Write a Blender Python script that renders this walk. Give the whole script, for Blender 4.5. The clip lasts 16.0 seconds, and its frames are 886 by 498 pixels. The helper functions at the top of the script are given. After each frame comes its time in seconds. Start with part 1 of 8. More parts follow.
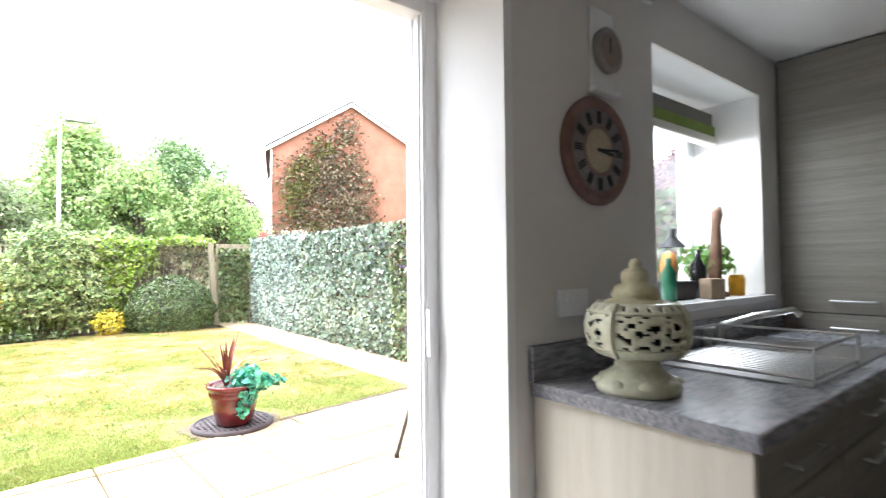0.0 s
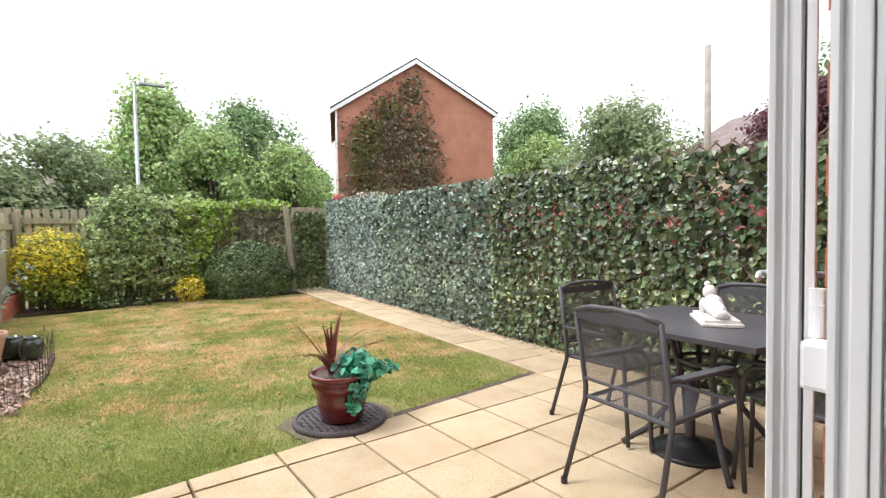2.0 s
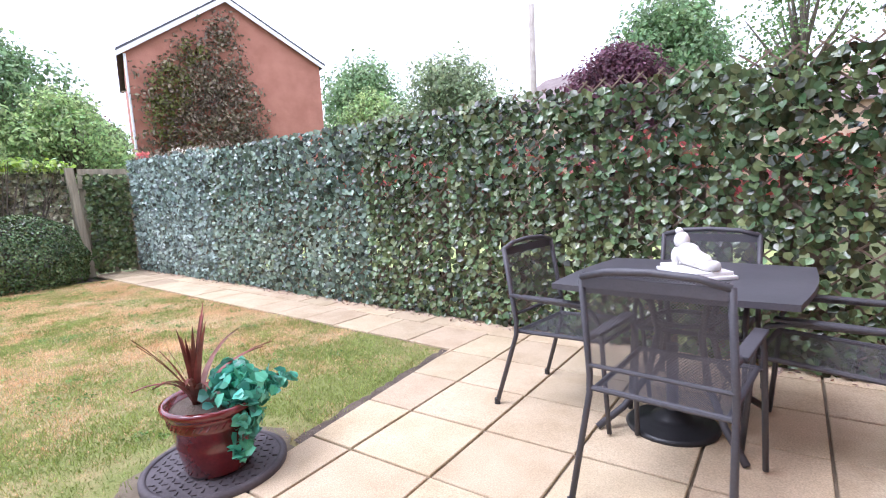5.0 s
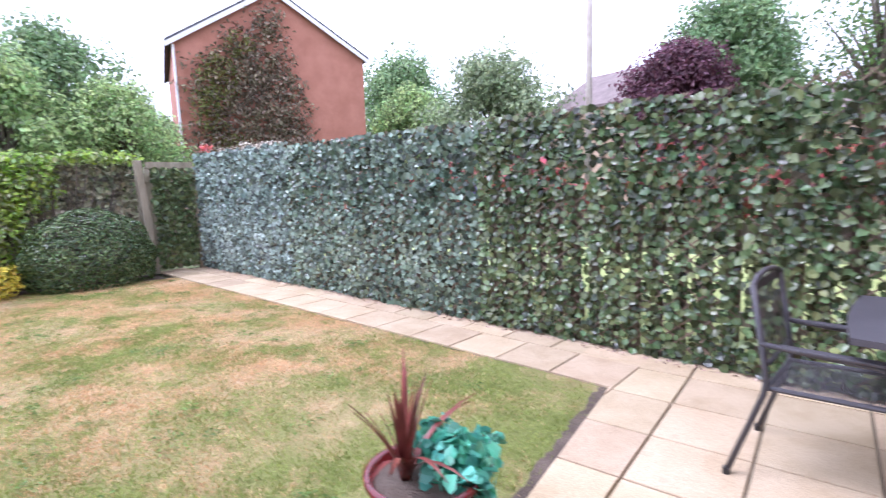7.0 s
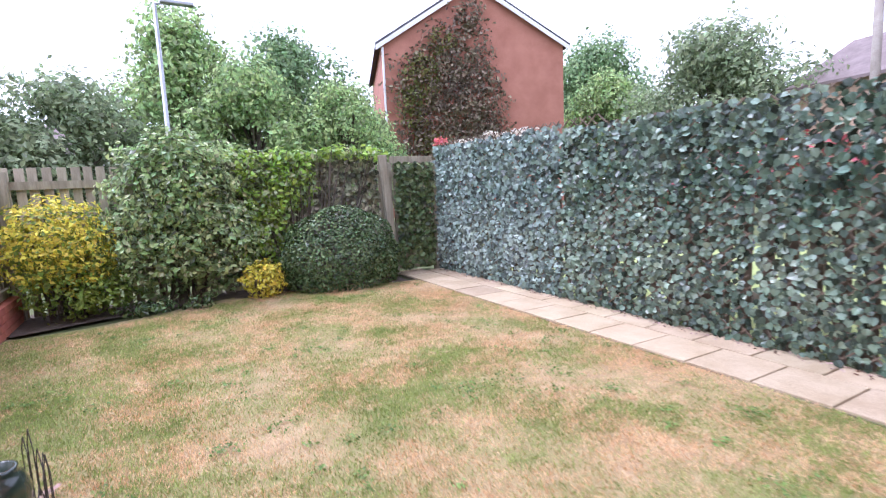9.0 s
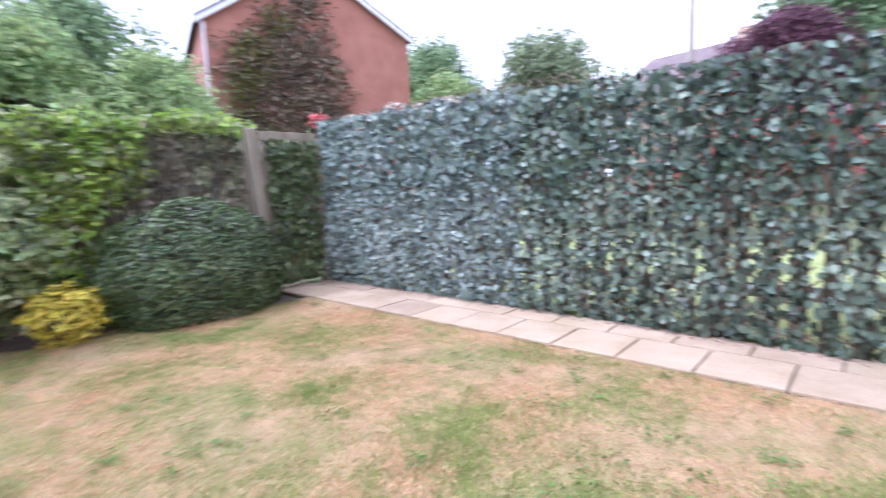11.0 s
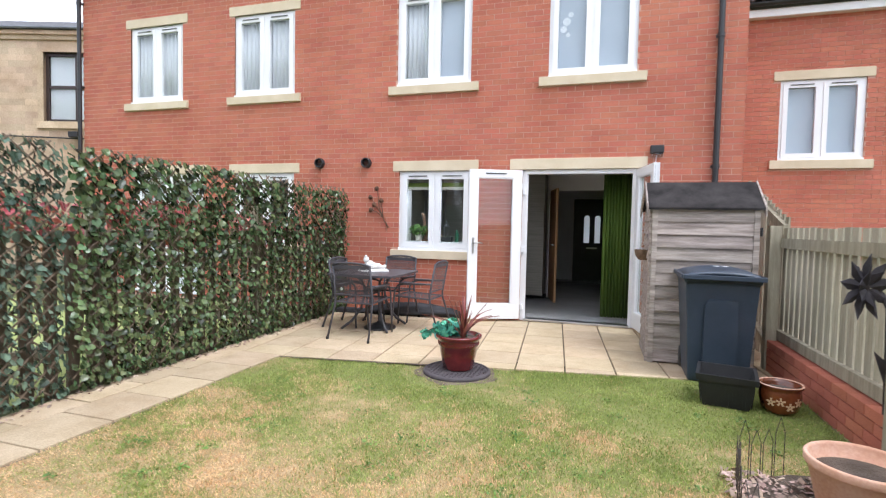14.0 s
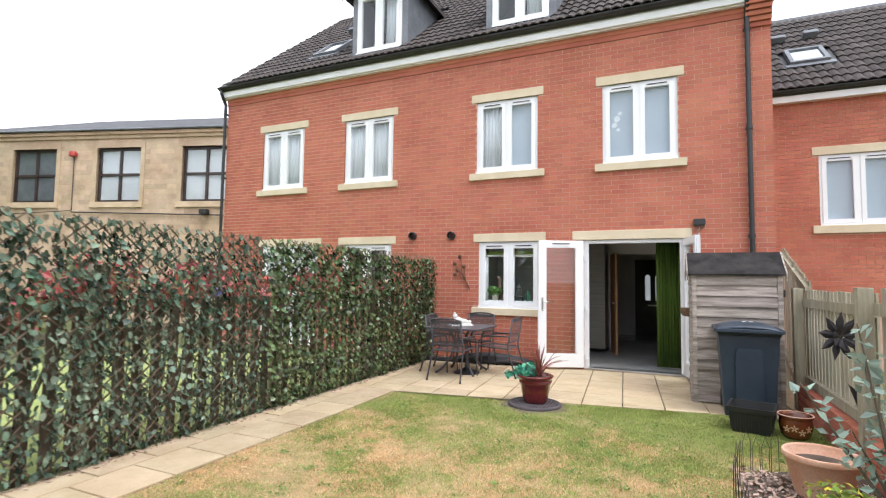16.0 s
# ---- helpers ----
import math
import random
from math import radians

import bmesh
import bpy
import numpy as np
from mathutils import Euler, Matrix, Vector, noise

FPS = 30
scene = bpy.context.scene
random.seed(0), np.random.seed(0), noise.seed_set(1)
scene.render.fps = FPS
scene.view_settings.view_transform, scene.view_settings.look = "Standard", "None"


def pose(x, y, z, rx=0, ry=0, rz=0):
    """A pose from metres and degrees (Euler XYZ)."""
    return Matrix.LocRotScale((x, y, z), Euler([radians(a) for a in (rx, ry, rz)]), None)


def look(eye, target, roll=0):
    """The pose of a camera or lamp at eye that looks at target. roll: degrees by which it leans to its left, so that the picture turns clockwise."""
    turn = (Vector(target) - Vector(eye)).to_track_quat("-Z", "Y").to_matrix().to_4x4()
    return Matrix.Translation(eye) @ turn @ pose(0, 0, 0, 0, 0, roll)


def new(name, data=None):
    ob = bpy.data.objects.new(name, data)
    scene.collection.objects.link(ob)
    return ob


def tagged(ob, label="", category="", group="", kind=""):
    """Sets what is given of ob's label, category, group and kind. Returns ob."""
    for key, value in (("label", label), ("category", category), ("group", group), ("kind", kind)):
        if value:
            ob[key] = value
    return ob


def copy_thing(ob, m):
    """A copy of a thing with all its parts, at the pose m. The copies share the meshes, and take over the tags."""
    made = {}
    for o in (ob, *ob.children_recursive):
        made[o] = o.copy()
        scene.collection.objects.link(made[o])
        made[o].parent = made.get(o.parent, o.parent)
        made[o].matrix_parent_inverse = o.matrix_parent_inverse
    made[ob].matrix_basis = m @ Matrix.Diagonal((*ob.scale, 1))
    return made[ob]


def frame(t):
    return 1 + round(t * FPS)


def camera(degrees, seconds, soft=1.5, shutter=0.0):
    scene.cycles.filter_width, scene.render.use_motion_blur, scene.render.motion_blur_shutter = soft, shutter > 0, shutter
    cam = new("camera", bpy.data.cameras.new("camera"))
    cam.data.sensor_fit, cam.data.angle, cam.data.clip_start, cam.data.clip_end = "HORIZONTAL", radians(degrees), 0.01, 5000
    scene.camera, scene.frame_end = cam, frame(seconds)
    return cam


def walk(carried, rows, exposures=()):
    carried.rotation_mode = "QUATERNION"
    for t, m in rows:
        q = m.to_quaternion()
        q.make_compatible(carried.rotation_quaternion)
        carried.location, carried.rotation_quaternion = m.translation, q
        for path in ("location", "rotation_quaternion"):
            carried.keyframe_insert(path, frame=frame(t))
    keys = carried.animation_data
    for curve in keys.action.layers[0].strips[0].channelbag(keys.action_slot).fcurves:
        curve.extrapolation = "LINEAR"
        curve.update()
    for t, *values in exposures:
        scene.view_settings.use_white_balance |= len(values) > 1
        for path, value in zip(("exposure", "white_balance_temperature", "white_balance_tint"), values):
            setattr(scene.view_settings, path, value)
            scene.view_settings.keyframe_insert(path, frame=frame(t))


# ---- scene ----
cam = camera(82.5, 16.0, soft=1.1, shutter=0.4)
PATH = [
    (0, (0.013, 0.440, 1.237), (1.245, 2.014, 1.304), -0.54),
    (0.5, (0.09, 0.715, 1.28), (1.208, 2.373, 1.317), -0.7),
    (1, (0.079, 0.994, 1.266), (1.147, 2.685, 1.278), -0.6),
    (1.5, (0.110, 1.300, 1.224), (1.116, 3.028, 1.202), -1.1),
    (2, (0.058, 1.470, 1.239), (1.102, 3.173, 1.164), -0.9),
    (2.5, (0.087, 1.625, 1.250), (1.273, 3.230, 1.117), -1.04),
    (3, (0.174, 1.838, 1.218), (1.518, 3.311, 1.056), -1.55),
    (3.2, (0.165, 1.898, 1.217), (1.565, 3.313, 1.046), -1.45),
    (5.3, (0.222, 2.554, 1.186), (1.77, 3.796, 0.936), -2.5),
    (5.5, (0.231, 2.627, 1.206), (1.793, 3.851, 0.953), -2.0),
    (6, (0.263, 2.88, 1.249), (1.858, 4.055, 0.973), -1.9),
    (6.5, (0.174, 3.137, 1.267), (1.75, 4.338, 0.995), -1.8),
    (7, (0.038, 3.429, 1.306), (1.513, 4.753, 1.046), -1.7),
    (7.5, (-0.036, 3.784, 1.325), (1.259, 5.286, 1.066), -2.3),
    (8, (-0.087, 4.22, 1.333), (1.03, 5.86, 1.083), -2.2),
    (8.5, (-0.152, 4.662, 1.319), (0.846, 6.378, 1.075), -2.1),
    (8.7, (-0.156, 4.869, 1.318), (0.813, 6.601, 1.067), -2.5),
    (10.8, (-0.125, 6.951, 1.144), (1.196, 8.431, 0.89), -2.2),
    (11, (-0.013, 7.046, 1.134), (1.479, 8.352, 0.872), -2.4),
    (11.5, (0.048, 7.253, 1.127), (1.961, 7.769, 0.858), -1.3),
    (12, (-0.15, 7.498, 1.172), (1.73, 6.848, 0.968), 0.9),
    (12.3, (-0.119, 7.633, 1.211), (1.522, 6.51, 1.006), 0.7),
    (12.5, (-0.084, 7.822, 1.274), (1.345, 6.44, 1.056), 1.2),
    (13, (0.058, 8.174, 1.271), (1.023, 6.433, 1.085), 1.6),
    (13.5, (0.036, 8.521, 1.26), (0.727, 6.65, 1.113), 1.5),
    (14, (0.006, 8.91, 1.31), (0.59, 6.999, 1.221), 1.2),
    (14.5, (-0.027, 9.364, 1.346), (0.551, 7.449, 1.333), 1.1),
    (15, (-0.131, 9.753, 1.382), (0.494, 7.854, 1.445), 0.9),
    (15.5, (-0.177, 10.103, 1.39), (0.547, 8.242, 1.5), 0.9),
    (16, (-0.254, 10.391, 1.401), (0.562, 8.57, 1.53), 0.8),
]
walk(cam, [(t, look(eye, target, roll)) for t, eye, target, roll in PATH], exposures=[(0.0, 2.5, 6050, 11), (0.5, 1.95, 6050, 11), (1.0, 1.45, 5950, 11), (1.5, 1.0, 6350, 11), (3.0, 0.82, 6300, 12), (5.5, 1.13, 5400, 24), (8.7, 0.98, 5350, 28), (11.0, 0.96, 5200, 31), (11.6, 0.85, 5050, 33), (12.0, 0.72, 5050, 32), (13.0, 0.7, 5500, 18), (14.0, 0.76, 5850, 13), (16.0, 0.7, 6100, 11)])

# ---- world, sun, exposure ----
world = bpy.data.worlds.new("overcast_sky")
scene.world = world
world.use_nodes = True
wn, wl = world.node_tree.nodes, world.node_tree.links
wn.clear()
sky = wn.new("ShaderNodeTexSky")
sky.sky_type, sky.sun_disc = "NISHITA", False
sky.sun_elevation, sky.sun_rotation = radians(63), radians(-56)
sky.dust_density, sky.air_density, sky.ozone_density = 6.0, 1.0, 1.0
grey = wn.new("ShaderNodeHueSaturation")
grey.inputs["Saturation"].default_value = 0.12
cloud_noise = wn.new("ShaderNodeTexNoise")
cloud_noise.inputs["Scale"].default_value, cloud_noise.inputs["Detail"].default_value = 1.6, 5
cloud = wn.new("ShaderNodeMixRGB")
cloud.blend_type, cloud.inputs["Fac"].default_value = "MULTIPLY", 0.16
back = wn.new("ShaderNodeBackground")
back.inputs["Strength"].default_value = 0.15
sky_out = wn.new("ShaderNodeOutputWorld")
wl.new(sky.outputs[0], grey.inputs["Color"])
veil = wn.new("ShaderNodeMixRGB")
veil.inputs["Fac"].default_value, veil.inputs[2].default_value = 0.75, (9.0, 9.1, 9.4, 1)
wl.new(grey.outputs[0], veil.inputs[1])
wl.new(veil.outputs[0], cloud.inputs[1])
wl.new(cloud_noise.outputs[0], cloud.inputs[2])
wl.new(cloud.outputs[0], back.inputs["Color"])
wl.new(back.outputs[0], sky_out.inputs["Surface"])
sun = new("sun", bpy.data.lights.new("sun", "SUN"))
sun.data.energy, sun.data.angle, sun.data.color = 1.2, radians(25), (1.0, 0.96, 0.9)
sun.matrix_world = look((-8, 9, 20), (1, 3, 0))
# added strip lamp under the blind, brightens the kitchen in place of sky light
window_fill = new("window_daylight", bpy.data.lights.new("window_daylight", "AREA"))
window_fill.data.shape, window_fill.data.size, window_fill.data.size_y = "RECTANGLE", 0.9, 0.05
window_fill.data.energy, window_fill.data.color = 2.2, (0.95, 0.98, 1.0)
window_fill.matrix_world = look((2.31, 1.715, 1.85), (2.3, 1.4, 1.0))

# ---- materials ----


def material(name, a, b, rough=0.7, scale=3.0, fine=60.0, bump=0.25, depth=0.004, metal=0.0, vary=0.0, by="", spec=0.5, c=None, lo=0.35, hi=0.65, fine_amount=0.3, coat=0.0, stretch=None, through_light=0.0):
    """A surface: colours a to b in broad patches, fine grain on top, bump. by: 'island' or 'object' varies the brightness piece by piece."""
    m = bpy.data.materials.new(name)
    m.use_nodes = True
    n, l = m.node_tree.nodes, m.node_tree.links
    p = n["Principled BSDF"]
    tc = n.new("ShaderNodeTexCoord")
    mp = n.new("ShaderNodeMapping")
    l.new(tc.outputs["Object"], mp.inputs["Vector"])
    if stretch:
        mp.inputs["Scale"].default_value = stretch
    big = n.new("ShaderNodeTexNoise")
    big.inputs["Scale"].default_value, big.inputs["Detail"].default_value, big.inputs["Roughness"].default_value = scale, 6, 0.6
    small = n.new("ShaderNodeTexNoise")
    small.inputs["Scale"].default_value, small.inputs["Detail"].default_value = fine, 4
    for t in (big, small):
        l.new(mp.outputs[0], t.inputs["Vector"])
    ramp = n.new("ShaderNodeValToRGB")
    ramp.color_ramp.elements[0].position, ramp.color_ramp.elements[1].position = lo, hi
    ramp.color_ramp.elements[0].color, ramp.color_ramp.elements[1].color = (*a, 1), (*b, 1)
    if c:
        e = ramp.color_ramp.elements.new(min(0.98, hi + 0.12))
        e.color = (*c, 1)
    l.new(big.outputs[0], ramp.inputs[0])
    mixer = n.new("ShaderNodeMixRGB")
    mixer.blend_type, mixer.inputs["Fac"].default_value = "OVERLAY", fine_amount
    l.new(ramp.outputs[0], mixer.inputs[1])
    l.new(small.outputs[0], mixer.inputs[2])
    last = mixer.outputs[0]
    if vary:
        if by == "island":
            src = n.new("ShaderNodeNewGeometry").outputs["Random Per Island"]
        else:
            src = n.new("ShaderNodeObjectInfo").outputs["Random"]
        hsv = n.new("ShaderNodeHueSaturation")
        for lowv, highv, slot in ((1 - vary, 1 + vary, "Value"), (0.5 - vary * 0.05, 0.5 + vary * 0.05, "Hue")):
            rng = n.new("ShaderNodeMapRange")
            rng.inputs[3].default_value, rng.inputs[4].default_value = lowv, highv
            if slot == "Hue":
                spin = n.new("ShaderNodeMath")
                spin.operation = "MULTIPLY"
                spin.inputs[1].default_value = 7.31
                wrap = n.new("ShaderNodeMath")
                wrap.operation = "FRACT"
                l.new(src, spin.inputs[0])
                l.new(spin.outputs[0], wrap.inputs[0])
                l.new(wrap.outputs[0], rng.inputs[0])
            else:
                l.new(src, rng.inputs[0])
            l.new(rng.outputs[0], hsv.inputs[slot])
        l.new(last, hsv.inputs["Color"])
        last = hsv.outputs[0]
    l.new(last, p.inputs["Base Color"])
    p.inputs["Roughness"].default_value, p.inputs["Metallic"].default_value = rough, metal
    p.inputs["Specular IOR Level"].default_value = spec
    p.inputs["Coat Weight"].default_value = coat
    if bump:
        bp = n.new("ShaderNodeBump")
        bp.inputs["Strength"].default_value, bp.inputs["Distance"].default_value = bump, depth
        l.new(small.outputs[0], bp.inputs["Height"])
        l.new(bp.outputs[0], p.inputs["Normal"])
    if through_light:
        tr = n.new("ShaderNodeBsdfTranslucent")
        mx = n.new("ShaderNodeMixShader")
        mx.inputs[0].default_value = through_light
        l.new(last, tr.inputs["Color"])
        l.new(p.outputs[0], mx.inputs[1])
        l.new(tr.outputs[0], mx.inputs[2])
        l.new(mx.outputs[0], n["Material Output"].inputs["Surface"])
    return m


def glass_material(name, tint=(1, 1, 1)):
    m = bpy.data.materials.new(name)
    m.use_nodes = True
    n, l = m.node_tree.nodes, m.node_tree.links
    n.remove(n["Principled BSDF"])
    clear, gloss, mx, fr = (n.new("ShaderNodeBsdf" + k) if k in ("Transparent", "Glossy") else n.new("ShaderNode" + k) for k in ("Transparent", "Glossy", "MixShader", "LayerWeight"))
    power, share = n.new("ShaderNodeMath"), n.new("ShaderNodeMapRange")
    power.operation, power.inputs[1].default_value = "POWER", 4.0
    share.inputs[3].default_value, share.inputs[4].default_value = 0.045, 0.85
    l.new(fr.outputs["Facing"], power.inputs[0])
    l.new(power.outputs[0], share.inputs[0])
    clear.inputs[0].default_value, gloss.inputs["Roughness"].default_value, fr.inputs[0].default_value = (*tint, 1), 0.02, 0.5
    l.new(share.outputs[0], mx.inputs[0])
    l.new(clear.outputs[0], mx.inputs[1])
    l.new(gloss.outputs[0], mx.inputs[2])
    l.new(mx.outputs[0], n["Material Output"].inputs["Surface"])
    return m


BRICK = material("red_brick", (0.42, 0.125, 0.075), (0.5, 0.168, 0.105), 0.9, 2.0, 90, 0.3, 0.003, vary=0.1, by="island")
BRICK_PIECE = material("red_brick_piece", (0.42, 0.125, 0.075), (0.5, 0.168, 0.105), 0.9, 2.0, 90, 0.3, 0.003, vary=0.1, by="object")
MORTAR = material("brick_mortar", (0.52, 0.31, 0.235), (0.6, 0.39, 0.31), 0.95, 5, 120, 0.5, 0.003)
FAR_BRICK = material("orange_gable_brick", (0.42, 0.18, 0.12), (0.52, 0.24, 0.165), 0.9, 1.2, 50, 0.4, vary=0.12, by="island")
CAST_STONE = material("cast_stone", (0.62, 0.52, 0.36), (0.7, 0.6, 0.44), 0.85, 4, 150, 0.3, 0.002)
SANDSTONE = material("weathered_sandstone", (0.48, 0.345, 0.225), (0.64, 0.49, 0.345), 0.9, 1.5, 30, 0.6, 0.01, vary=0.15, by="island")
UPVC = material("white_upvc", (0.83, 0.84, 0.86), (0.87, 0.87, 0.88), 0.28, 2, 200, 0.02, 0.0005, fine_amount=0.05)
FASCIA = material("white_fascia", (0.8, 0.8, 0.8), (0.86, 0.86, 0.86), 0.4, 2, 60, 0.05, fine_amount=0.1)
BLACK_PLASTIC = material("black_plastic", (0.018, 0.018, 0.02), (0.03, 0.03, 0.032), 0.4, 4, 150, 0.1, 0.001)
ROOF_TILE = material("brown_roof_tile", (0.045, 0.036, 0.034), (0.085, 0.068, 0.062), 0.85, 3, 60, 0.5, 0.004, vary=0.2, by="island")
SLATE = material("grey_slate", (0.06, 0.06, 0.065), (0.1, 0.1, 0.105), 0.7, 3, 60, 0.4, vary=0.15, by="island")
LEAD = material("lead_sheet", (0.16, 0.17, 0.19), (0.24, 0.25, 0.27), 0.6, 3, 50, 0.2, metal=0.3)
GLASS = glass_material("window_glass", (0.96, 0.98, 0.98))
SLAB = material("buff_paving_slab", (0.45, 0.345, 0.215), (0.55, 0.44, 0.295), 0.9, 3.0, 160, 0.5, 0.005, vary=0.12, by="object", c=(0.36, 0.28, 0.185), fine_amount=0.55)
JOINT = material("sandy_joint", (0.12, 0.095, 0.06), (0.2, 0.16, 0.11), 0.95, 8, 90, 0.5)
SOIL = material("dry_soil", (0.09, 0.068, 0.05), (0.17, 0.13, 0.1), 0.95, 6, 90, 0.9, 0.02)
CHIPS = material("bark_chips", (0.28, 0.185, 0.14), (0.6, 0.46, 0.38), 0.9, 6, 60, 0.4, vary=0.4, by="island")
TURF = material("turf", (0.36, 0.25, 0.13), (0.5, 0.36, 0.2), 0.95, 6, 110, 0.9, 0.012, fine_amount=0.6)
turf_nodes, turf_links = TURF.node_tree.nodes, TURF.node_tree.links
turf_green = turf_nodes.new("ShaderNodeAttribute")
turf_green.attribute_name = "greenness"
turf_mix = turf_nodes.new("ShaderNodeMixRGB")
turf_mix.inputs[2].default_value = (0.2, 0.22, 0.06, 1)
turf_straw = turf_nodes["Principled BSDF"].inputs["Base Color"].links[0].from_socket
turf_links.new(turf_green.outputs["Fac"], turf_mix.inputs[0])
turf_links.new(turf_straw, turf_mix.inputs[1])
turf_links.new(turf_mix.outputs[0], turf_nodes["Principled BSDF"].inputs["Base Color"])
LAND = material("rough_grass", (0.07, 0.1, 0.03), (0.13, 0.14, 0.05), 0.95, 0.3, 20, 0.6, 0.02)
# fence wood with the shade behind the ivy put into its colour
DARK_FENCE = material("shade_darkened_fence_wood", (0.1, 0.075, 0.05), (0.17, 0.13, 0.09), 0.85, 3, 40, 0.4, 0.003, vary=0.2, by="object", stretch=(6, 6, 0.6))
FENCE_WOOD = material("weathered_fence_wood", (0.31, 0.28, 0.2), (0.52, 0.47, 0.36), 0.85, 3, 40, 0.5, 0.004, vary=0.2, by="object", stretch=(6, 6, 0.6))
POST_WOOD = material("weathered_post_wood", (0.25, 0.225, 0.16), (0.42, 0.38, 0.28), 0.85, 3, 40, 0.5, 0.004, stretch=(6, 6, 0.5))
SHED_WOOD = material("silvered_shed_boards", (0.2, 0.165, 0.142), (0.47, 0.405, 0.36), 0.85, 4, 40, 0.7, 0.005, vary=0.22, by="object", stretch=(0.5, 6, 6))
FELT = material("black_roofing_felt", (0.018, 0.016, 0.016), (0.05, 0.045, 0.044), 0.95, 5, 150, 0.5, spec=0.2)
BARK = material("tree_bark", (0.09, 0.075, 0.055), (0.18, 0.15, 0.11), 0.9, 4, 30, 0.8, 0.02)


def leaf_material(name, a, b, rough=0.5, vary=0.5, through_light=0.42, scale=0.8):
    return material(name, a, b, rough, scale, 20, 0, vary=vary, by="island", through_light=through_light, fine_amount=0.1)


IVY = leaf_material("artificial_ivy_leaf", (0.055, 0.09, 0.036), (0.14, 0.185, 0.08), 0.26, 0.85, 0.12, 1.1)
# green ivy again, with the sky's bluish sheen put into both colours
IVY_SHEEN = leaf_material("sky_sheen_ivy_leaf", (0.12, 0.185, 0.145), (0.285, 0.35, 0.3), 0.32, 0.8, 0.12, 1.1)
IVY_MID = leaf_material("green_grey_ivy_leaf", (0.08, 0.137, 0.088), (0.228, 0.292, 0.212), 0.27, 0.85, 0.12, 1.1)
TREE_GREEN = leaf_material("tree_leaf", (0.29, 0.42, 0.16), (0.48, 0.6, 0.28), vary=0.6, through_light=0.45)
TREE_DARK = leaf_material("dark_tree_leaf", (0.18, 0.29, 0.13), (0.3, 0.42, 0.2))
TREE_LIGHT = leaf_material("light_tree_leaf", (0.12, 0.22, 0.06), (0.18, 0.28, 0.09))
TREE_OLIVE = leaf_material("olive_tree_leaf", (0.24, 0.31, 0.16), (0.35, 0.42, 0.24))
COPPER = leaf_material("copper_beech_leaf", (0.11, 0.045, 0.065), (0.2, 0.085, 0.115))

# ---- building tools ----


def mesh_of(bm, name, mat, smooth=False):
    me = bpy.data.meshes.new(name)
    bm.to_mesh(me)
    bm.free()
    me.materials.append(mat)
    if smooth:
        me.polygons.foreach_set("use_smooth", [True] * len(me.polygons))
    return me


def thing(name, label, category, group="", at=(0, 0, 0), turn=0.0, kind=""):
    """An empty at a thing's base, to which its parts belong."""
    ob = new(name)
    ob.empty_display_size = 0.1
    ob.matrix_world = pose(*at, 0, 0, turn)
    return tagged(ob, label, category, group, kind)


def hang(ob, parent):
    ob.parent = parent
    return ob


def part(name, bm, mat, parent, label="", smooth=False):
    """Links a bmesh as one mesh object under a thing or a part, in the parent's own axes."""
    ob = new(name, mesh_of(bm, name, mat, smooth))
    ob.parent = parent
    return tagged(ob, label)


def solo(name, bm, mat, label, category, group="", kind="", smooth=False, at=None):
    ob = new(name, mesh_of(bm, name, mat, smooth))
    if at is not None:
        ob.matrix_world = at
    return tagged(ob, label, category, group, kind)


def B(*boxes, bevel=0.0):
    """A bmesh of boxes (x0, x1, y0, y1, z0, z1)."""
    bm = bmesh.new()
    for b in boxes:
        box(bm, *b)
    if bevel:
        bmesh.ops.bevel(bm, geom=list(bm.edges), offset=bevel, segments=2, profile=0.6, affect="EDGES")
    return bm


def box(bm, x0, x1, y0, y1, z0, z1, m=None):
    v = [bm.verts.new((x, y, z)) for z in (z0, z1) for y in (y0, y1) for x in (x0, x1)]
    if m is not None:
        for w in v:
            w.co = m @ w.co
    for f in ((0, 2, 3, 1), (4, 5, 7, 6), (0, 1, 5, 4), (2, 6, 7, 3), (1, 3, 7, 5), (0, 4, 6, 2)):
        bm.faces.new([v[i] for i in f])
    return v


def tube(bm, pts, radii, seg=8, caps=True):
    """A round bar along points, with a radius at each."""
    pts = [Vector(p) for p in pts]
    if not hasattr(radii, "__len__"):
        radii = [radii] * len(pts)
    rings = []
    side = None
    for i, p in enumerate(pts):
        d = (pts[min(i + 1, len(pts) - 1)] - pts[max(i - 1, 0)]).normalized()
        if side is None or abs(side.dot(d)) > 0.95:
            side = d.cross(Vector((0, 0, 1)) if abs(d.z) < 0.9 else Vector((1, 0, 0))).normalized()
        side = (side - d * side.dot(d)).normalized()
        up = d.cross(side)
        rings.append([bm.verts.new(p + radii[i] * (math.cos(a) * side + math.sin(a) * up)) for a in (2 * math.pi * k / seg for k in range(seg))])
    for r, s in zip(rings, rings[1:]):
        for k in range(seg):
            bm.faces.new((r[k], r[(k + 1) % seg], s[(k + 1) % seg], s[k]))
    if caps:
        bm.faces.new(rings[0][::-1])
        bm.faces.new(rings[-1])
    return bm


